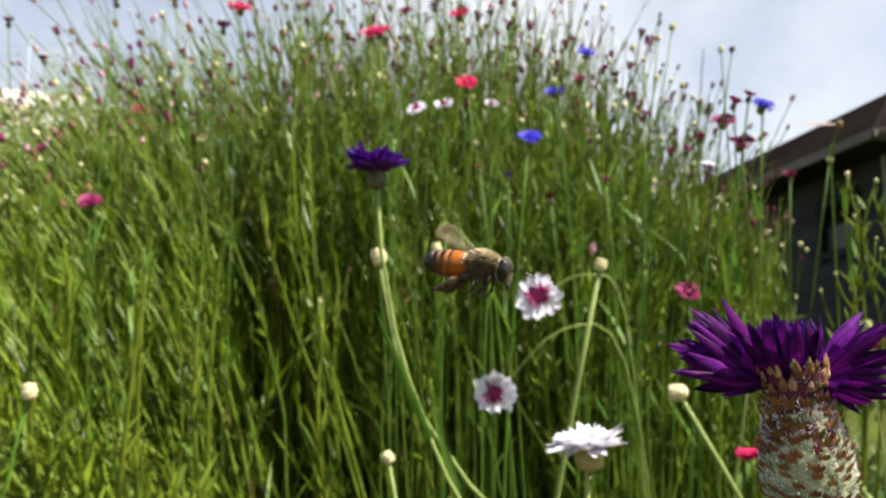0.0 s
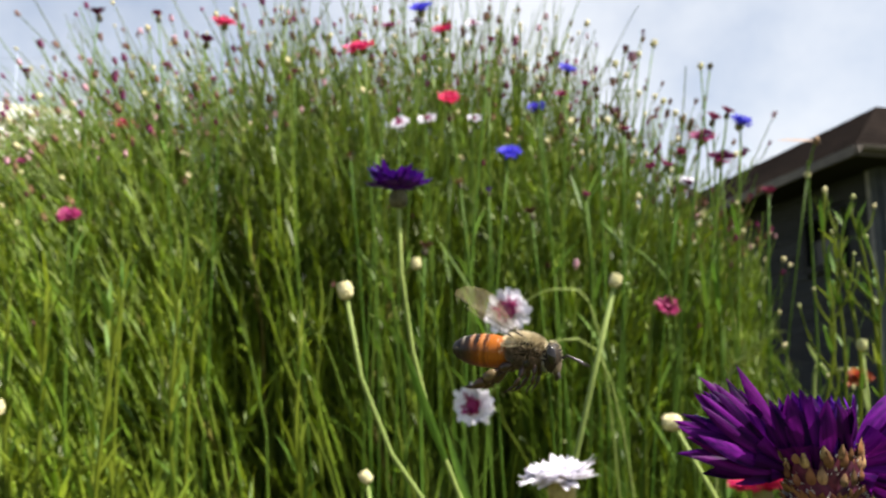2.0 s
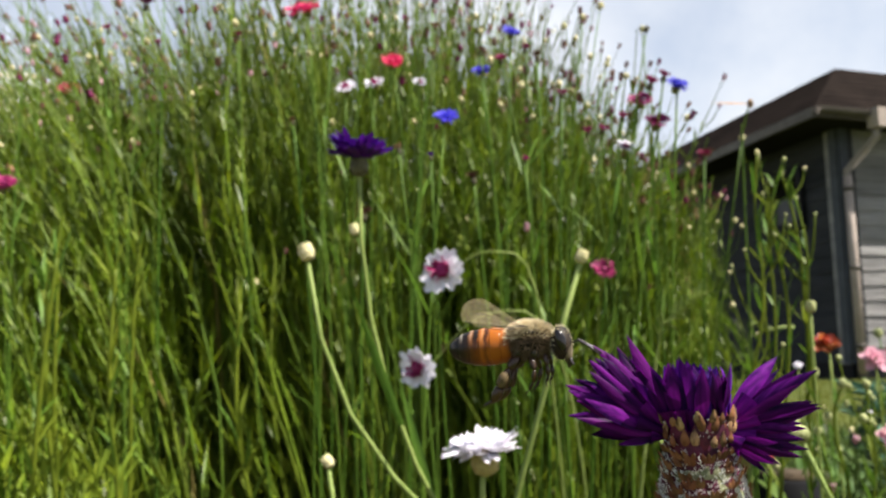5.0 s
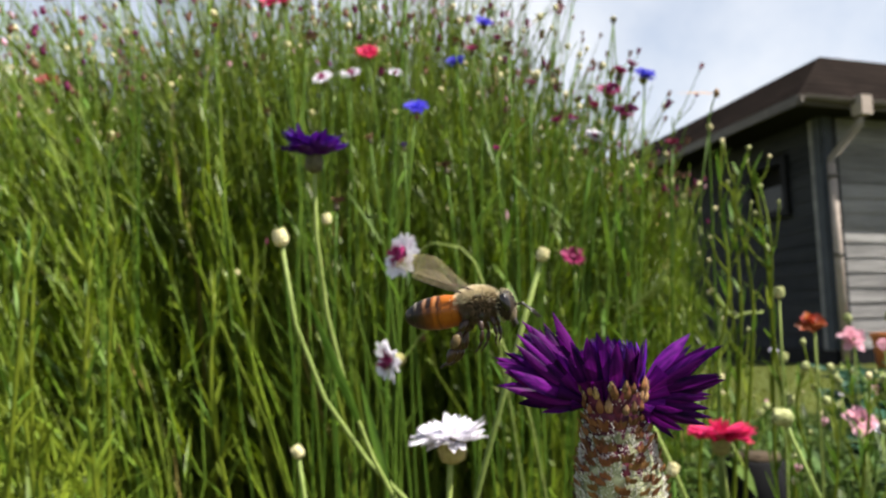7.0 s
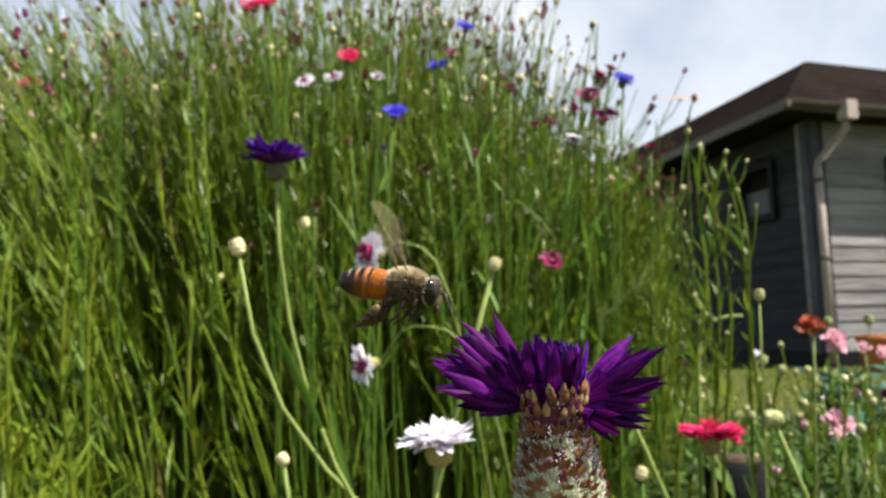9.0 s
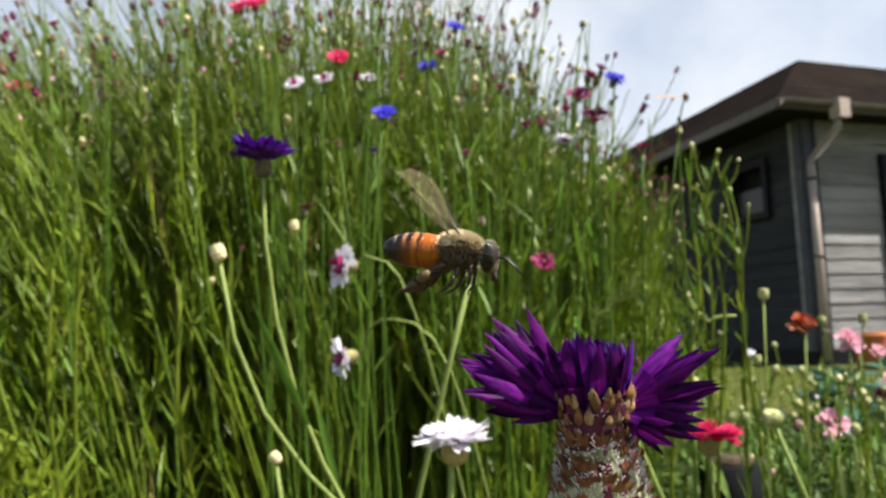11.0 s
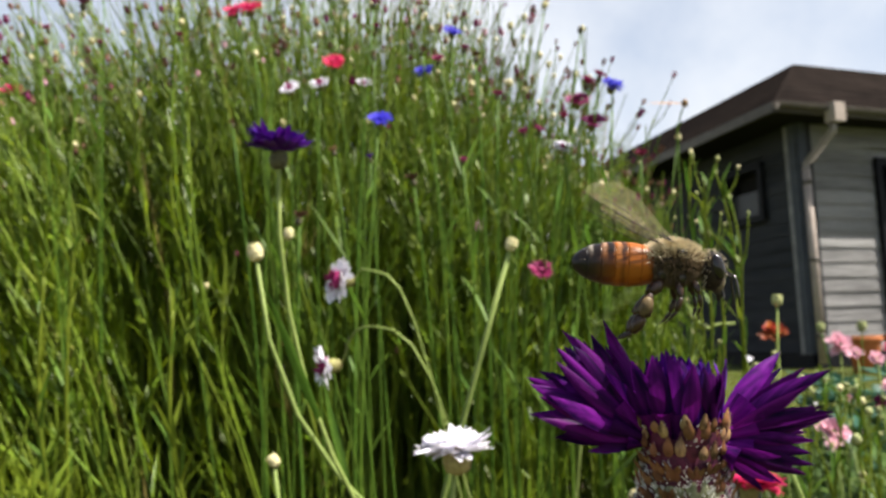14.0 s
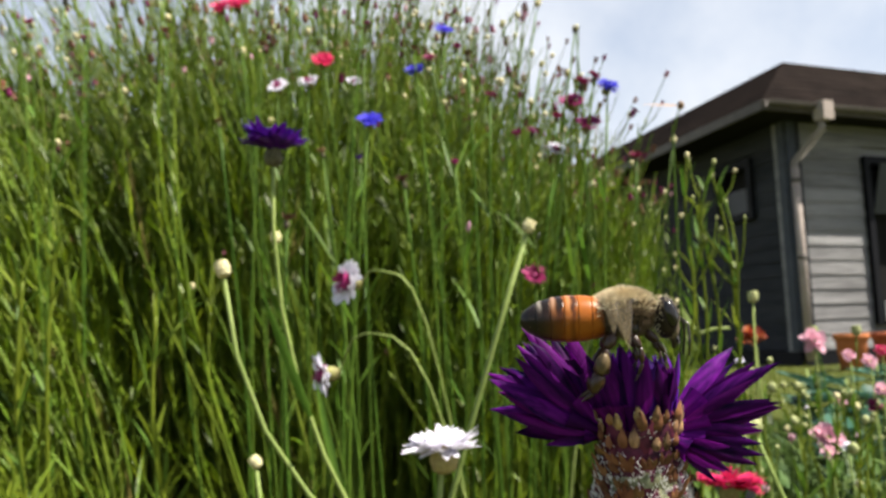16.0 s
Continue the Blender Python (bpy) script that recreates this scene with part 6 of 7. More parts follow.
def dry_stalk(p0, p1, p2, p3, p4):
    """A dead stalk with its spent head hanging over sideways."""
    p0 = Vector(p0)
    ob = thing("dry_stalk", Matrix.Translation(p0), "dead straw-coloured stalk with a drooping spent head", "stem")
    b = MB()
    pts = spline([Vector(p) - p0 for p in (p0, p1, p2, p3)], 5)
    b.tube(pts, [0.001 - 0.0004 * i / 15 for i in range(16)], 6)
    part("stem", b, LEAF, ob)
    e = Vector(p4) - p0
    for k in range(4):
        lb = MB()
        lb.blade(pts[-1], (e - pts[-1]) + Vector((0, 0.004 * k, 0.002 * k - 0.004)), (0, -0.3, 1), (e - pts[-1]).length * (1 - 0.15 * k), 0.006, 0.05, 5, 0.3)
        part("dry_petal", lb, PALE_DRY, ob, "papery pale dry petal")
    lb = MB()
    m = Matrix.Translation(pts[-1])
    lb.lathe([(0.001, -0.003), (0.0026, -0.001), (0.0026, 0.002), (0.001, 0.004)], 10, m)
    part("seed_head", lb, WITHER, ob)


PALE_DRY = mat("papery_petal", (0.46, 0.34, 0.27), (0.28, 0.19, 0.14), 0.7, 200, 0.2, 0.3)
dry_stalk((0.1828, 0.6173, 0), (0.1919, 0.6139, 0.5468), (0.1936, 0.608, 0.6054), (0.1989, 0.6063, 0.6235), (0.1646, 0.6047, 0.6273))


def grass_spike(a, b, c):
    """A green flowering grass spike, arching over."""
    a, b, c = Vector(a), Vector(b), Vector(c)
    root = Vector((a.x - 0.03, a.y + 0.03, 0))
    ob = thing("grass_spike", Matrix.Translation(root), "arching light green grass spike", "grass")
    st = MB()
    pts = spline([(0, 0, 0), (a - root) * 0.6 + Vector((-0.01, 0, 0)), a - root, b - root, c - root], 6)
    st.tube(pts, [0.0013 - 0.0009 * i / 24 for i in range(25)], 6)
    part("stem", st, STEM, ob)
    for k in range(13, 25):
        for sgn in (-1, 1):
            sp = MB()
            d = (pts[k] - pts[k - 1]).normalized()
            o = d.cross(Vector((0, 1, 0))) * sgn
            sp.blade(pts[k], d + o * 0.5, o, 0.010, 0.0034, 0.2, 4, 0.6)
            part("spikelet", sp, STEM, ob)


grass_spike((0.0968, 0.5311, 0.4243), (0.1068, 0.5289, 0.4474), (0.1276, 0.5273, 0.4661))

# ---- lawn tufts ----
def lawn_grass():
    r = random.Random(41)
    b = MB()
    for k in range(9000):
        y = r.uniform(2.2, 7.0)
        x = y * r.uniform(0.22, 0.62)
        th = r.uniform(0, 6.28)
        b.blade((x, y, 0), (math.cos(th) * 0.4, math.sin(th) * 0.4, 1), (math.cos(th), math.sin(th), 0), r.uniform(0.02, 0.05), 0.004, 0.3, 2, 0.2)
    tagged(new("lawn_grass", b.mesh("lawn_grass", LAWN_BLADE)), "short sunlit grass blades of the lawn", "grass", kind="stuff")


lawn_grass()

# ---- beyond the stand on the far side: pale building, net fence, globe light ----
CREAM = mat("cream_render", (0.78, 0.74, 0.62), (0.62, 0.58, 0.46), 0.7, 3, 0.2)
PALE = mat("pale_roof", (0.80, 0.80, 0.78), (0.62, 0.62, 0.60), 0.5, 2, 0.2, obrand=0.15)
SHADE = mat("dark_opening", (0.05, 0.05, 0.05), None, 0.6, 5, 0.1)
NETTING = mat("net_wire", (0.30, 0.34, 0.42), None, 0.5, 30, 0)
GLOBE = mat("white_globe", (0.9, 0.9, 0.9), (0.85, 0.85, 0.85), 0.25, 10, 0)


def pale_building(x, y, turn, z0):
    ob = thing("pale_building", pose(x, y, 0, 0, 0, turn), "low cream building with stepped pale roof slabs", "building")
    b = MB()
    b.box((0, 0, z0 * 0.5), (9, 5, z0))
    part("wall", b, CREAM, ob, smooth=False)
    for k, (zz, dx) in enumerate(((z0 + 0.1, 0.0), (z0 + 0.48, 0.35), (z0 + 0.85, 0.8))):
        s = MB()
        s.box((0, 0.2 * k, zz), (9.4 - 2 * dx, 5.3 - dx, 0.2))
        part("roof_slab", s, PALE, ob, smooth=False)
        s = MB()
        s.box((0, 0.2 * k, zz + 0.19), (8.8 - 2 * dx, 4.8 - dx, 0.18))
        part("band", s, CREAM if k != 1 else SHADE, ob, smooth=False)
    for k in range(6):
        fr = MB()
        fr.box((-3.7 + 1.5 * k, -2.5, z0 * 0.62), (0.9, 0.1, 1.0))
        w = part("window", fr, SHADE, ob, smooth=False)
        f2 = MB()
        f2.box((-3.7 + 1.5 * k, -2.54, z0 * 0.62 - 0.55), (1.1, 0.16, 0.08))
        part("sill", f2, PALE, w, smooth=False)


def net_fence(p, q, h, n):
    p, q = Vector(p), Vector(q)
    ob = thing("net_fence", Matrix.Identity(4), "tall net fence of thin grey posts and wires", "fence")
    for k in range(n + 1):
        c = p.lerp(q, k / n)
        b = MB()
        b.tube([(c.x, c.y, 0), (c.x, c.y, h)], 0.035, 8)
        part("post", b, NETTING, ob)
    wire = MB()
    for j in range(26):
        z = 1.5 + (h - 1.6) * j / 25
        wire.tube([(p.x, p.y, z), (q.x, q.y, z)], 0.006, 3, cap=False)
    for j in range(160):
        c = p.lerp(q, j / 159)
        wire.tube([(c.x, c.y, 1.5), (c.x, c.y, h - 0.1)], 0.005, 3, cap=False)
    tagged(part("net", wire, NETTING, ob, "fine grey net"), kind="stuff")


def flowering_shrub(x, y, h, w, seed):
    r = random.Random(seed)
    ob = thing("flowering_shrub", pose(x, y, 0), "green shrub covered in cream-white blossom", "shrub", "white shrubs")
    st = MB()
    for k in range(9):
        th = r.uniform(0, 6.28)
        st.tube([(0, 0, 0), (math.cos(th) * w * 0.2, math.sin(th) * w * 0.2, h * 0.5), (math.cos(th) * w * 0.4, math.sin(th) * w * 0.4, h * 0.9)], [0.012, 0.008, 0.004], 5)
    part("branches", st, STRAW, ob)
    lf, bl = MB(), MB()
    for k in range(900):
        d = Vector((r.gauss(0, 1), r.gauss(0, 1), r.gauss(0, 1))).normalized() * r.uniform(0.6, 1.0)
        p = Vector((d.x * w * 0.55, d.y * w * 0.55, h * 0.62 + d.z * h * 0.4))
        o = Vector((r.gauss(0, 1), r.gauss(0, 1), r.gauss(0.4, 1))).normalized()
        lf.blade(p, o, (0, 0, 1), r.uniform(0.03, 0.06), 0.02, 0.2, 3, 0.2)
    for k in range(150):
        d = Vector((r.gauss(0, 1), r.gauss(-0.6, 0.8), r.gauss(0.4, 0.8))).normalized()
        p = Vector((d.x * w * 0.56, d.y * w * 0.56, h * 0.62 + d.z * h * 0.41))
        for q in range(9):
            o = Vector((r.gauss(0, 1), r.gauss(0, 1), r.gauss(0, 1))).normalized()
            bl.blade(p, o + d, d, r.uniform(0.025, 0.055), 0.034, 0.1, 2, 0.2)
    tagged(part("leaves", lf, GRASSY, ob), kind="stuff")
    tagged(part("blossom", bl, CREAM, ob, "cream-white blossom"), kind="stuff")


flowering_shrub(-3.26, 3.71, 1.78, 0.7, 5)
flowering_shrub(-2.59, 4.58, 1.91, 0.5, 4)
flowering_shrub(-2.77, 4.35, 1.92, 0.6, 3)
flowering_shrub(-2.86, 4.05, 1.86, 0.6, 2)
flowering_shrub(-2.95, 3.74, 1.81, 0.7, 1)
pale_building(-11.3, 12.18, 24, 3.85)
net_fence((-21.52, 20.77, 0), (-10.45, 21.95, 0), 10.34, 9)


def globe_light(p):
    p = Vector(p)
    ob = thing("globe_light", pose(p.x, p.y, 0), "white globe garden light on a thin post", "lamp")
    b = MB()
    b.tube([(0, 0, 0), (0, 0, p.z - 0.06)], 0.012, 8)
    part("post", b, SHADE, ob)
    b = MB()
    ellipsoid(b, (0, 0, p.z), (0.062, 0.062, 0.062), 20, 14)
    part("globe", b, GLOBE, ob)


globe_light((-3.8911, 5.4106, 2.2219))


# ---- what moves ----
def sway(plant, rows, spin=()):
    """Swings a plant about its root so that its head passes the points given, and turns it about its stem by spin; the stem slides a little in the soil as it bends."""
    base = plant.matrix_world.translation.copy()
    L = plant["reach"]
    out = []
    for t, x, y, z in rows:
        head = Vector((x, y, z))
        d = head - base
        m = aim(base, head)
        m.translation = head - d.normalized() * L
        if spin:
            turn = np.interp(t, [k for k, _ in spin], [v for _, v in spin])
            m = m @ pose(0, 0, 0, 0, 0, float(turn))
        out.append((t, m))
    walk(plant, out)


def motions():
    sway(near_flower, [
        (0, -0.0260, 0.0684, 0.4349), (0.5, -0.0238, 0.0676, 0.4323), (1, -0.0227, 0.0640, 0.4305), (1.5, -0.0222, 0.0595, 0.4294),
        (2, -0.0201, 0.0583, 0.4291), (2.5, -0.0166, 0.0597, 0.4297), (3, -0.0132, 0.0614, 0.4299), (3.5, -0.0105, 0.0626, 0.4295),
        (4, -0.0090, 0.0632, 0.4288), (6.5, 0.0040, 0.0584, 0.4277), (7, 0.0046, 0.0592, 0.4274), (7.5, 0.0053, 0.0585, 0.4277),
        (8, 0.0059, 0.0581, 0.4279), (8.5, 0.0069, 0.0577, 0.4280), (9, 0.0076, 0.0565, 0.4280), (11.5, 0.0159, 0.0511, 0.4297),
        (12, 0.0174, 0.0480, 0.4297), (12.5, 0.0185, 0.0469, 0.4293), (13, 0.0198, 0.0475, 0.4298), (13.5, 0.0204, 0.0493, 0.4310),
        (14, 0.0196, 0.0520, 0.4328), (14.5, 0.0188, 0.0558, 0.4347), (15, 0.0175, 0.0601, 0.4365), (15.5, 0.0165, 0.0636, 0.4387),
        (16, 0.0162, 0.0664, 0.4410),
    ])
    sway(purple2, [
        (0, -0.1115, 0.2688, 0.51), (0.5, -0.1075, 0.2698, 0.5091), (1, -0.102, 0.2703, 0.509), (1.5, -0.098, 0.2709, 0.5083),
        (2, -0.0919, 0.2721, 0.5089), (2.5, -0.0885, 0.2732, 0.5107), (3, -0.0809, 0.2751, 0.5108), (3.5, -0.0769, 0.2763, 0.5108),
        (4, -0.0747, 0.2767, 0.5103), (6.5, -0.0686, 0.2679, 0.5053), (7, -0.0702, 0.267, 0.5042), (7.5, -0.0714, 0.2665, 0.5036),
        (8, -0.0714, 0.2666, 0.5031), (8.5, -0.0737, 0.267, 0.5028), (9, -0.0725, 0.2676, 0.5028), (11.5, -0.0721, 0.2738, 0.5077),
        (12, -0.0712, 0.2736, 0.5087), (12.5, -0.0694, 0.2739, 0.5096), (13, -0.0674, 0.2751, 0.5115), (13.5, -0.0659, 0.2771, 0.5133),
        (14, -0.0647, 0.2802, 0.5155), (14.5, -0.0645, 0.2841, 0.5173), (15, -0.0646, 0.2881, 0.5194), (15.5, -0.0647, 0.2916, 0.521),
        (16, -0.0638, 0.2942, 0.5228),
    ])
    sway(bud_right, [
        (0, -0.0219, 0.3136, 0.4772), (0.5, -0.0182, 0.3141, 0.4764), (1, -0.014, 0.3145, 0.476), (1.5, -0.009, 0.3151, 0.4761),
        (2, -0.0039, 0.3158, 0.4773), (2.5, 0.0014, 0.3166, 0.4784), (3, 0.0065, 0.3172, 0.4786), (3.5, 0.0105, 0.3174, 0.478),
        (4, 0.0135, 0.3169, 0.4762), (6.5, 0.0219, 0.3057, 0.4662), (7, 0.0207, 0.3044, 0.4656), (7.5, 0.0187, 0.3035, 0.4652),
        (8, 0.0166, 0.3032, 0.4645), (8.5, 0.0147, 0.3035, 0.4638), (9, 0.013, 0.3038, 0.4635), (11.5, 0.0094, 0.3097, 0.4656),
        (12, 0.0118, 0.3093, 0.4682), (12.5, 0.0146, 0.3095, 0.4703), (13, 0.0185, 0.3107, 0.4725), (13.5, 0.0229, 0.3126, 0.4754),
        (14, 0.0273, 0.3153, 0.4791), (14.5, 0.0308, 0.3189, 0.4825), (15, 0.0338, 0.3223, 0.4863), (15.5, 0.0362, 0.3251, 0.49),
        (16, 0.0384, 0.3272, 0.4928),
    ])
    sway(bud_left, [
        (0, -0.1147, 0.2932, 0.4796), (0.5, -0.1146, 0.294, 0.4774), (1, -0.1164, 0.2945, 0.4751), (1.5, -0.117, 0.2953, 0.473),
        (2, -0.1174, 0.2961, 0.4722), (2.5, -0.1168, 0.2972, 0.4713), (3, -0.1152, 0.2985, 0.471), (3.5, -0.112, 0.2994, 0.4711),
        (4, -0.1076, 0.2998, 0.4723), (6.5, -0.0884, 0.2904, 0.4749), (7, -0.0892, 0.2895, 0.4746), (7.5, -0.0907, 0.2891, 0.4739),
        (8, -0.0919, 0.2892, 0.473), (8.5, -0.0934, 0.2898, 0.4727), (9, -0.0944, 0.2904, 0.4727), (11.5, -0.0973, 0.2973, 0.4731),
        (12, -0.0945, 0.2973, 0.4734), (12.5, -0.09, 0.2976, 0.475), (13, -0.0843, 0.2988, 0.4764), (13.5, -0.0809, 0.301, 0.4775),
        (14, -0.0803, 0.3042, 0.4786), (14.5, -0.0814, 0.3084, 0.4787), (15, -0.0844, 0.3126, 0.4784), (15.5, -0.0884, 0.3163, 0.4783),
        (16, -0.091, 0.3191, 0.4784),
    ])
    sway(white_a, [
        (0, -0.0462, 0.4635, 0.4767), (0.5, -0.0477, 0.4635, 0.4759), (1, -0.0484, 0.4638, 0.4754), (1.5, -0.0494, 0.464, 0.476),
        (2, -0.0517, 0.4641, 0.4774), (2.5, -0.0515, 0.4644, 0.4782), (3, -0.05, 0.4646, 0.4795), (3.5, -0.0496, 0.4647, 0.4789),
        (4, -0.0496, 0.4641, 0.4793), (6.5, -0.0514, 0.4522, 0.4806), (7, -0.0532, 0.4511, 0.4812), (7.5, -0.055, 0.4504, 0.4813),
        (8, -0.0559, 0.4502, 0.4821), (8.5, -0.0568, 0.4505, 0.4836), (9, -0.0582, 0.4508, 0.4853), (11.5, -0.0708, 0.4579, 0.4795),
        (12, -0.0719, 0.4579, 0.479), (12.5, -0.0726, 0.4585, 0.4774), (13, -0.072, 0.4599, 0.4768), (13.5, -0.0713, 0.4621, 0.4767),
        (14, -0.0697, 0.4654, 0.478), (14.5, -0.068, 0.4695, 0.479), (15, -0.0657, 0.4735, 0.4802), (15.5, -0.0632, 0.4769, 0.4809),
        (16, -0.0594, 0.4795, 0.4819),
    ], spin=((0, 12), (4, 0), (7, -38), (11.5, -52), (16, -44)))
    sway(white_b, [
        (0, -0.074, 0.4693, 0.4168), (0.5, -0.0742, 0.4695, 0.4165), (1, -0.0744, 0.4703, 0.4169), (1.5, -0.0742, 0.4712, 0.4177),
        (2, -0.0736, 0.4717, 0.4189), (2.5, -0.0736, 0.4715, 0.4202), (3, -0.0718, 0.4716, 0.4202), (3.5, -0.071, 0.4711, 0.4207),
        (4, -0.0696, 0.4704, 0.4203), (6.5, -0.0626, 0.4583, 0.4173), (7, -0.0629, 0.4573, 0.4164), (7.5, -0.0631, 0.4568, 0.4162),
        (8, -0.0633, 0.4569, 0.4158), (8.5, -0.0635, 0.4575, 0.4164), (9, -0.0636, 0.458, 0.4164), (11.5, -0.0727, 0.4638, 0.4252),
        (12, -0.0761, 0.4638, 0.4252), (12.5, -0.0783, 0.4642, 0.4254), (13, -0.0793, 0.4655, 0.4248), (13.5, -0.0802, 0.4677, 0.4248),
        (14, -0.0801, 0.4712, 0.425), (14.5, -0.0796, 0.4754, 0.425), (15, -0.0791, 0.4795, 0.4252), (15.5, -0.0781, 0.4829, 0.4254),
        (16, -0.0758, 0.4855, 0.4254),
    ], spin=((0, 12), (4, -5), (7, -36), (11.5, -46), (16, -46)))
    sway(white3, [
        (0, -0.0327, 0.272, 0.4064), (0.5, -0.0328, 0.2724, 0.4042), (1, -0.0328, 0.2733, 0.4021), (1.5, -0.0329, 0.2743, 0.401),
        (2, -0.0319, 0.275, 0.4007), (2.5, -0.0308, 0.2751, 0.4007), (3, -0.0293, 0.2751, 0.4006), (3.5, -0.0284, 0.2746, 0.3998),
        (4, -0.028, 0.2738, 0.3988), (6.5, -0.0206, 0.261, 0.396), (7, -0.0195, 0.2598, 0.3958), (7.5, -0.0179, 0.2591, 0.396),
        (8, -0.0161, 0.2592, 0.3958), (8.5, -0.014, 0.2597, 0.3961), (9, -0.0118, 0.2601, 0.3963), (11.5, 0.0004, 0.2665, 0.3984),
        (12, 0.0014, 0.2666, 0.3981), (12.5, 0.0019, 0.267, 0.3981), (13, 0.0021, 0.2683, 0.3985), (13.5, 0.0013, 0.2704, 0.3994),
        (14, 0.0003, 0.2734, 0.4007), (14.5, -0.0009, 0.2773, 0.4022), (15, -0.0024, 0.2809, 0.404), (15.5, -0.0023, 0.2838, 0.4056),
        (16, -0.0015, 0.286, 0.4076),
    ])
    sway(orange, [
        (0, 0.2262, 0.6384, 0.4509), (0.5, 0.2299, 0.6379, 0.4487), (1, 0.2209, 0.6379, 0.4407), (1.5, 0.2263, 0.639, 0.4363),
        (2, 0.2319, 0.6396, 0.433), (2.5, 0.2369, 0.6393, 0.4293), (3, 0.2403, 0.6372, 0.4274), (3.5, 0.2437, 0.6346, 0.4259),
        (4, 0.2471, 0.6307, 0.4259), (6.5, 0.2629, 0.6108, 0.4291), (7, 0.2656, 0.6083, 0.4302), (7.5, 0.2696, 0.6067, 0.431),
        (8, 0.2742, 0.6057, 0.431), (8.5, 0.2781, 0.6056, 0.4299), (9, 0.2819, 0.6049, 0.4303), (11.5, 0.2818, 0.6089, 0.4321),
        (12, 0.2784, 0.6086, 0.4319), (12.5, 0.2742, 0.6088, 0.432), (13, 0.2694, 0.6102, 0.432), (13.5, 0.2646, 0.6123, 0.4323),
        (14, 0.2614, 0.6145, 0.4331), (14.5, 0.2571, 0.618, 0.4331), (15, 0.2539, 0.6207, 0.434), (15.5, 0.2518, 0.6226, 0.4348),
        (16, 0.2513, 0.6241, 0.4351),
    ])
    sway(budR2, [
        (0, 0.1444, 0.4562, 0.4565), (0.5, 0.1472, 0.456, 0.4545), (1, 0.1495, 0.4559, 0.4542), (1.5, 0.1525, 0.4562, 0.4537),
        (2, 0.1556, 0.4562, 0.4542), (2.5, 0.1581, 0.456, 0.4537), (3, 0.1608, 0.4547, 0.454), (3.5, 0.1623, 0.453, 0.4534),
        (4, 0.164, 0.4504, 0.4527), (6.5, 0.1698, 0.4338, 0.4512), (7, 0.1698, 0.4318, 0.4509), (7.5, 0.1698, 0.4304, 0.4511),
        (8, 0.1708, 0.4296, 0.4513), (8.5, 0.1718, 0.4296, 0.451), (9, 0.1728, 0.4293, 0.4514), (11.5, 0.184, 0.4343, 0.4521),
        (12, 0.1865, 0.4342, 0.4513), (12.5, 0.1889, 0.4346, 0.4511), (13, 0.1905, 0.436, 0.4516), (13.5, 0.1913, 0.4381, 0.4526),
        (14, 0.1913, 0.4404, 0.4547), (14.5, 0.1904, 0.4438, 0.4561), (15, 0.188, 0.4467, 0.4583), (15.5, 0.1853, 0.4489, 0.461),
        (16, 0.1823, 0.4505, 0.4629),
    ])
    sway(pink_big, [
        (0, 0.0768, 0.4286, 0.3871), (0.5, 0.0833, 0.4296, 0.3822), (1, 0.0865, 0.4308, 0.3797), (1.5, 0.0833, 0.4311, 0.3806),
        (2, 0.0852, 0.4317, 0.3787), (2.5, 0.0876, 0.4315, 0.3762), (3, 0.0909, 0.4304, 0.3741), (3.5, 0.093, 0.4287, 0.3724),
        (4, 0.1, 0.4263, 0.3738), (6.5, 0.1228, 0.4096, 0.3749), (7, 0.1232, 0.4078, 0.3749), (7.5, 0.1253, 0.4066, 0.3754),
        (8, 0.128, 0.4061, 0.3762), (8.5, 0.1305, 0.4063, 0.3763), (9, 0.132, 0.4061, 0.3771), (11.5, 0.1395, 0.4117, 0.3761),
        (12, 0.1447, 0.4124, 0.3705), (12.5, 0.1506, 0.4135, 0.3645), (13, 0.1567, 0.4156, 0.3587), (13.5, 0.1576, 0.4179, 0.3571),
        (14, 0.1594, 0.4208, 0.3565), (14.5, 0.158, 0.4242, 0.3585), (15, 0.1566, 0.4273, 0.3597), (15.5, 0.1549, 0.4294, 0.3608),
        (16, 0.1536, 0.4309, 0.3627),
    ])
    sway(pinkR, [
        (0, 0.3744, 0.8946, 0.404), (0.5, 0.378, 0.8931, 0.4037), (1, 0.3811, 0.892, 0.4109), (1.5, 0.3844, 0.8913, 0.4164),
        (2, 0.3883, 0.891, 0.414), (2.5, 0.3885, 0.8888, 0.4123), (3, 0.3921, 0.8851, 0.4087), (3.5, 0.3959, 0.881, 0.4052),
        (4, 0.4002, 0.8754, 0.4041), (6.5, 0.4133, 0.8501, 0.4101), (7, 0.4103, 0.8468, 0.4109), (7.5, 0.4091, 0.8445, 0.4112),
        (8, 0.4089, 0.8428, 0.4112), (8.5, 0.4085, 0.8423, 0.4117), (9, 0.4112, 0.841, 0.4124), (11.5, 0.4365, 0.8448, 0.4101),
        (12, 0.4319, 0.8445, 0.4097), (12.5, 0.4331, 0.8447, 0.4096), (13, 0.433, 0.8462, 0.4101), (13.5, 0.4303, 0.8482, 0.4116),
        (14, 0.4281, 0.8496, 0.4149), (14.5, 0.4251, 0.8525, 0.4168), (15, 0.42, 0.8545, 0.4184), (15.5, 0.4156, 0.8555, 0.4208),
        (16, 0.4103, 0.856, 0.4235),
    ])
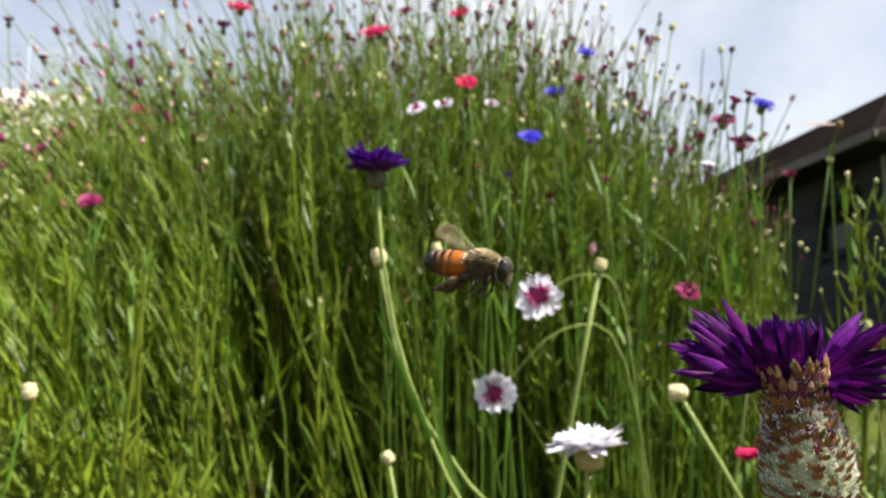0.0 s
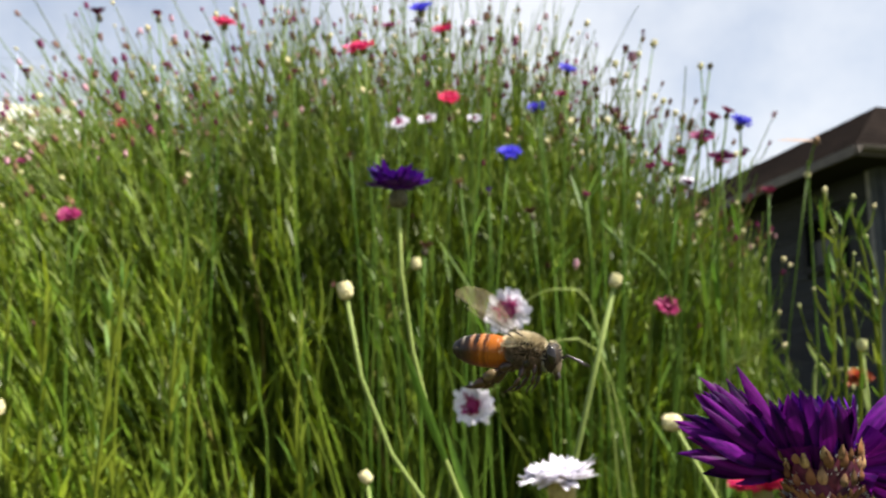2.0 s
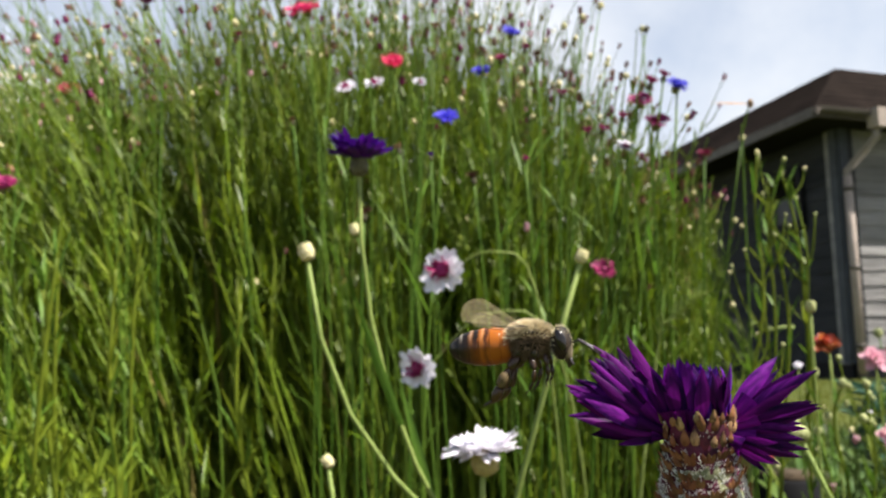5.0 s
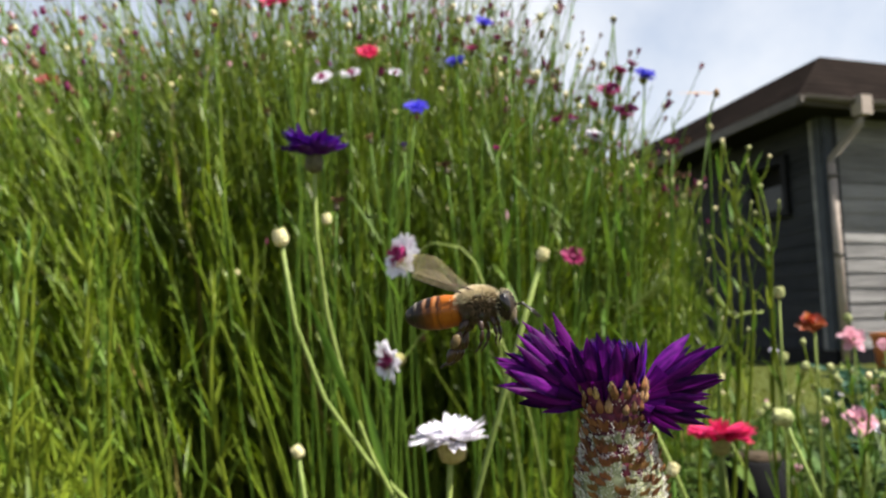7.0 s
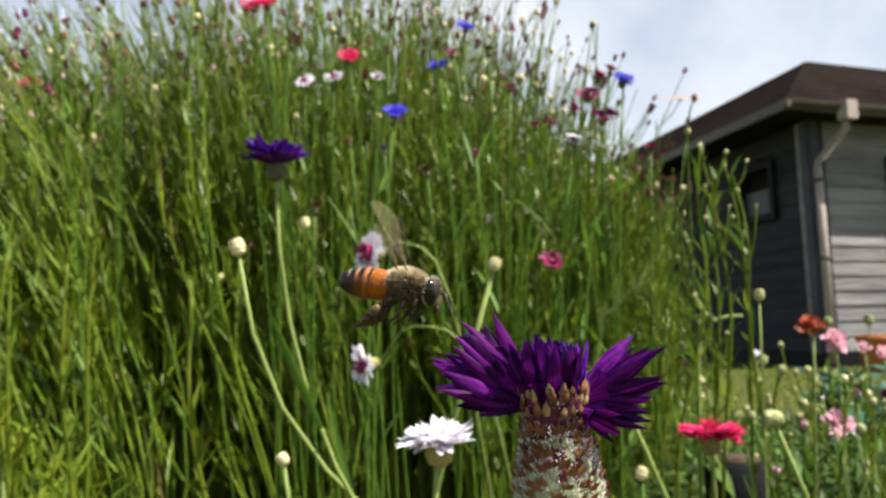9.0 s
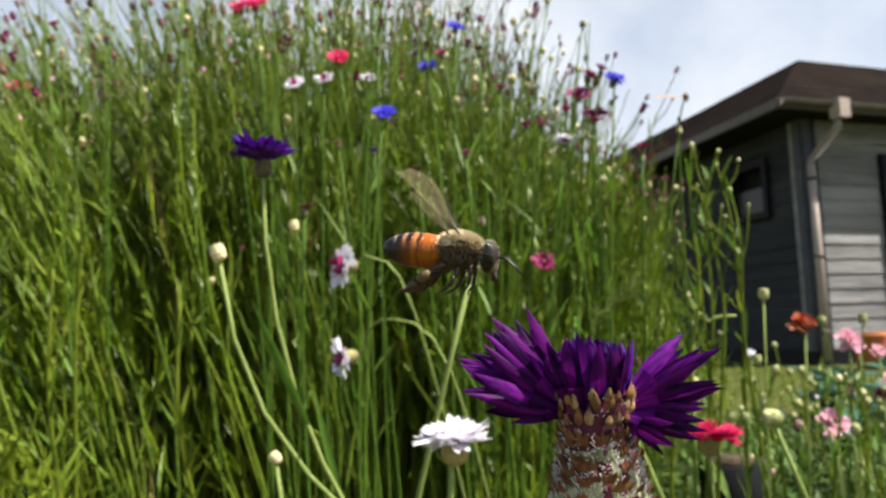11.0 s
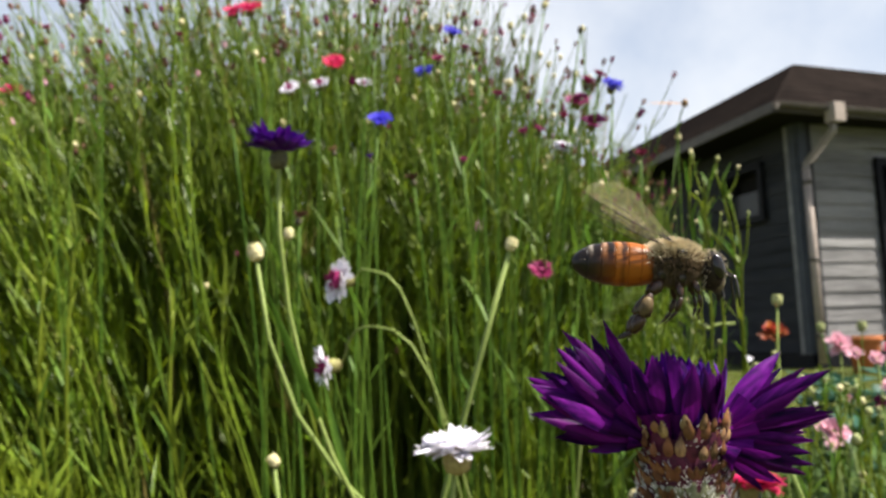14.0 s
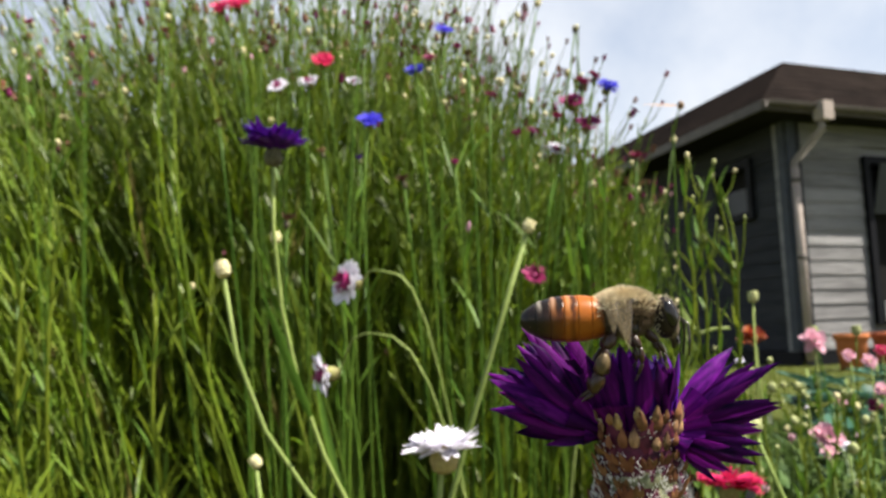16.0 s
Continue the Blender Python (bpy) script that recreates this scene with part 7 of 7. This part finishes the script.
    sway(bud_c, [
        (0, 0.0167, 0.3583, 0.4217), (1, 0.0205, 0.3597, 0.4164), (2, 0.0261, 0.3614, 0.4151), (2.5, 0.0300, 0.3615, 0.4151), (4, 0.0410, 0.3600, 0.4060), (6.5, 0.0608, 0.3454, 0.4078),
        (8, 0.0657, 0.3420, 0.4145), (9, 0.0662, 0.3422, 0.4165), (11.5, 0.0766, 0.3491, 0.4075), (13, 0.1083, 0.3524, 0.3973), (14.5, 0.1006, 0.3613, 0.3954), (16, 0.0894, 0.3683, 0.4054),
    ])
    sway(bud_d, [
        (0, 0.0897, 0.3676, 0.3968), (0.5, 0.0903, 0.3672, 0.3968), (1, 0.0909, 0.367, 0.4005), (1.5, 0.0921, 0.367, 0.4042),
        (2, 0.0942, 0.3671, 0.4054), (2.5, 0.0977, 0.3671, 0.4037), (3, 0.1026, 0.3666, 0.4004), (3.5, 0.1074, 0.3657, 0.3965),
        (4, 0.1117, 0.3639, 0.3932), (6.5, 0.1328, 0.3482, 0.3895), (7, 0.1337, 0.3463, 0.3894), (7.5, 0.1363, 0.3452, 0.3893),
        (8, 0.1389, 0.3446, 0.3901), (8.5, 0.1411, 0.3447, 0.3905), (9, 0.1427, 0.3446, 0.3902), (11.5, 0.1482, 0.3499, 0.3912),
        (12, 0.1495, 0.3499, 0.3902), (12.5, 0.1508, 0.3504, 0.3889), (13, 0.1525, 0.3519, 0.3879), (13.5, 0.1502, 0.3539, 0.3897),
        (14, 0.1487, 0.3563, 0.3924), (14.5, 0.1471, 0.3598, 0.3946), (15, 0.1454, 0.3629, 0.3961), (15.5, 0.1441, 0.3651, 0.3977),
        (16, 0.1431, 0.3667, 0.3998),
    ])
    sway(bud_s, [
        (0, -0.1302, 0.4071, 0.3842), (0.5, -0.1306, 0.4083, 0.379), (1, -0.1309, 0.4098, 0.3784), (1.5, -0.1307, 0.4112, 0.3785),
        (2, -0.1295, 0.4116, 0.3822), (2.5, -0.1269, 0.4118, 0.3826), (3, -0.1225, 0.4125, 0.3805), (3.5, -0.1183, 0.4128, 0.3778),
        (4, -0.1156, 0.4128, 0.3753), (6.5, -0.1076, 0.4012, 0.3694), (7, -0.1079, 0.4002, 0.37), (7.5, -0.106, 0.3999, 0.3693),
        (8, -0.1042, 0.4003, 0.3693), (8.5, -0.1028, 0.4011, 0.3693), (9, -0.1019, 0.4019, 0.3683), (11.5, -0.101, 0.4087, 0.3731),
        (12, -0.1021, 0.4087, 0.3743), (12.5, -0.1031, 0.4091, 0.3746), (13, -0.1024, 0.4104, 0.3743), (13.5, -0.1017, 0.4125, 0.375),
        (14, -0.1001, 0.416, 0.3765), (14.5, -0.0986, 0.4201, 0.3779), (15, -0.1012, 0.4241, 0.3794), (15.5, -0.1034, 0.4274, 0.3803),
        (16, -0.1051, 0.4299, 0.3816),
    ])
    walk(bee, [(t, pose(x, y, z, 0, dip, turn)) for t, x, y, z, dip, turn in (
        (0, -0.06034, 0.08293, 0.4495, 8.2, -13.3), (0.5, -0.05789, 0.08016, 0.4464, 7.5, -13.7), (1, -0.05488, 0.07632, 0.44346, 6.0, -14.2),
        (1.5, -0.05126, 0.07306, 0.4412, 4.2, -14.7), (2, -0.04685, 0.06959, 0.43996, 4.8, -14.8), (2.5, -0.04141, 0.0659, 0.43983, 5.1, -14.6),
        (3, -0.03619, 0.06384, 0.43982, 1.2, -15.0), (3.5, -0.03124, 0.06254, 0.43922, -1.8, -15.3), (4, -0.02779, 0.06257, 0.43815, -3.6, -15.5),
        (6.5, -0.01073, 0.05871, 0.43686, -3.9, -12.3), (7, -0.00979, 0.05975, 0.43785, -6.1, -12.7), (7.5, -0.00914, 0.06052, 0.43911, -2.0, -12.4),
        (8, -0.00901, 0.06302, 0.44015, 3.1, -12.0), (8.5, -0.00852, 0.06517, 0.44063, 6.8, -11.7), (9, -0.0081, 0.06424, 0.44109, 8.1, -11.8),
        (11.5, 0.00531, 0.05761, 0.44577, 7.2, -12.6), (12, 0.00848, 0.05288, 0.44545, 7.0, -11.8), (12.5, 0.0122, 0.05109, 0.44507, 9.3, -10.7),
        (13, 0.01627, 0.0508, 0.4455, 7.6, -9.6), (13.5, 0.01901, 0.05092, 0.44629, 7.5, -8.2), (14, 0.01981, 0.0521, 0.44701, 5.6, -7.2),
        (14.5, 0.01976, 0.05485, 0.44742, 5.0, -6.8), (15, 0.01834, 0.0584, 0.44796, 5.7, -6.4), (15.5, 0.01599, 0.06045, 0.44884, 3.0, -6.4),
        (16, 0.01476, 0.06272, 0.45069, -0.4, -6.4),
    )])
    # wing strokes: seconds, sweep back, raise, in degrees
    strokes = ((0, 25, 5), (0.25, 60, 40), (0.5, 25, 5), (0.75, 60, 35), (1, 25, 8), (1.25, 50, 0), (1.5, 76, 24), (1.75, 40, 0), (2, 60, 26), (2.5, 78, 12), (2.75, 40, 10), (3, 22, 58),
               (3.25, 40, 10), (3.5, 25, 62), (3.75, 45, 10), (4, 76, 22), (5, 30, 5), (6, 60, 40), (6.5, 70, 24), (6.75, 35, 0), (7, 72, 24), (7.25, 40, 40), (7.5, 68, 18), (8, 25, 4), (8.25, 50, 35),
               (8.5, 25, 5), (9, 45, 50), (10, 30, 0), (11, 50, 35), (11.5, 74, 22), (12, 70, 30), (12.25, 50, 0), (12.5, 80, 10), (13, 40, 55), (13.25, 40, 5), (13.5, 30, 58), (14, 74, 24),
               (14.25, 40, 0), (14.5, 70, 28), (14.75, 40, 0), (15, 68, 33), (15.25, 60, 0), (15.5, 22, 2), (16, 10, -25))
    for (kind, sgn), (wing, root) in wings.items():
        walk(wing, [(t, Matrix.Translation(root) @ pose(0, 0, 0, 0, 0, sgn * back) @ pose(0, 0, 0, sgn * up, 0, 0) @ pose(0, 0, 0, 0, 70, 0)) for t, back, up in strokes])
    # hind legs trail in flight and reach down to the petals at the end
    for (kind, sgn), leg in legs.items():
        root = leg.matrix_basis.translation.copy()
        reach = {"hind_leg": (33, 33, 22, 18, -5, 5, 16, 25, 15, 0, -4, -4), "middle_leg": (30, 30, 16, 8, 0, 6, 24, 24, 20, 8, -8, -10), "fore_leg": (34, 34, 30, 24, 16, 16, 30, 28, 24, 10, -4, -8)}[kind]
        walk(leg, [(t, Matrix.Translation(root) @ pose(0, 0, 0, 0, a, 0)) for t, a in zip((0, 1.5, 2.5, 4, 6.5, 7, 8.5, 11.5, 13, 14, 15, 16), reach)])
    # feelers droop towards the petals as it lands
    for ao in feelers:
        p = ao.matrix_basis.translation.copy()
        walk(ao, [(t, Matrix.Translation(p) @ pose(0, 0, 0, 0, a, 0)) for t, a in ((0, -8), (2, -4), (4, 6), (6.5, 16), (8, 30), (9, 40), (11.5, 12), (12.5, 28), (13.5, 44), (14.5, 62), (16, 66))])


motions()
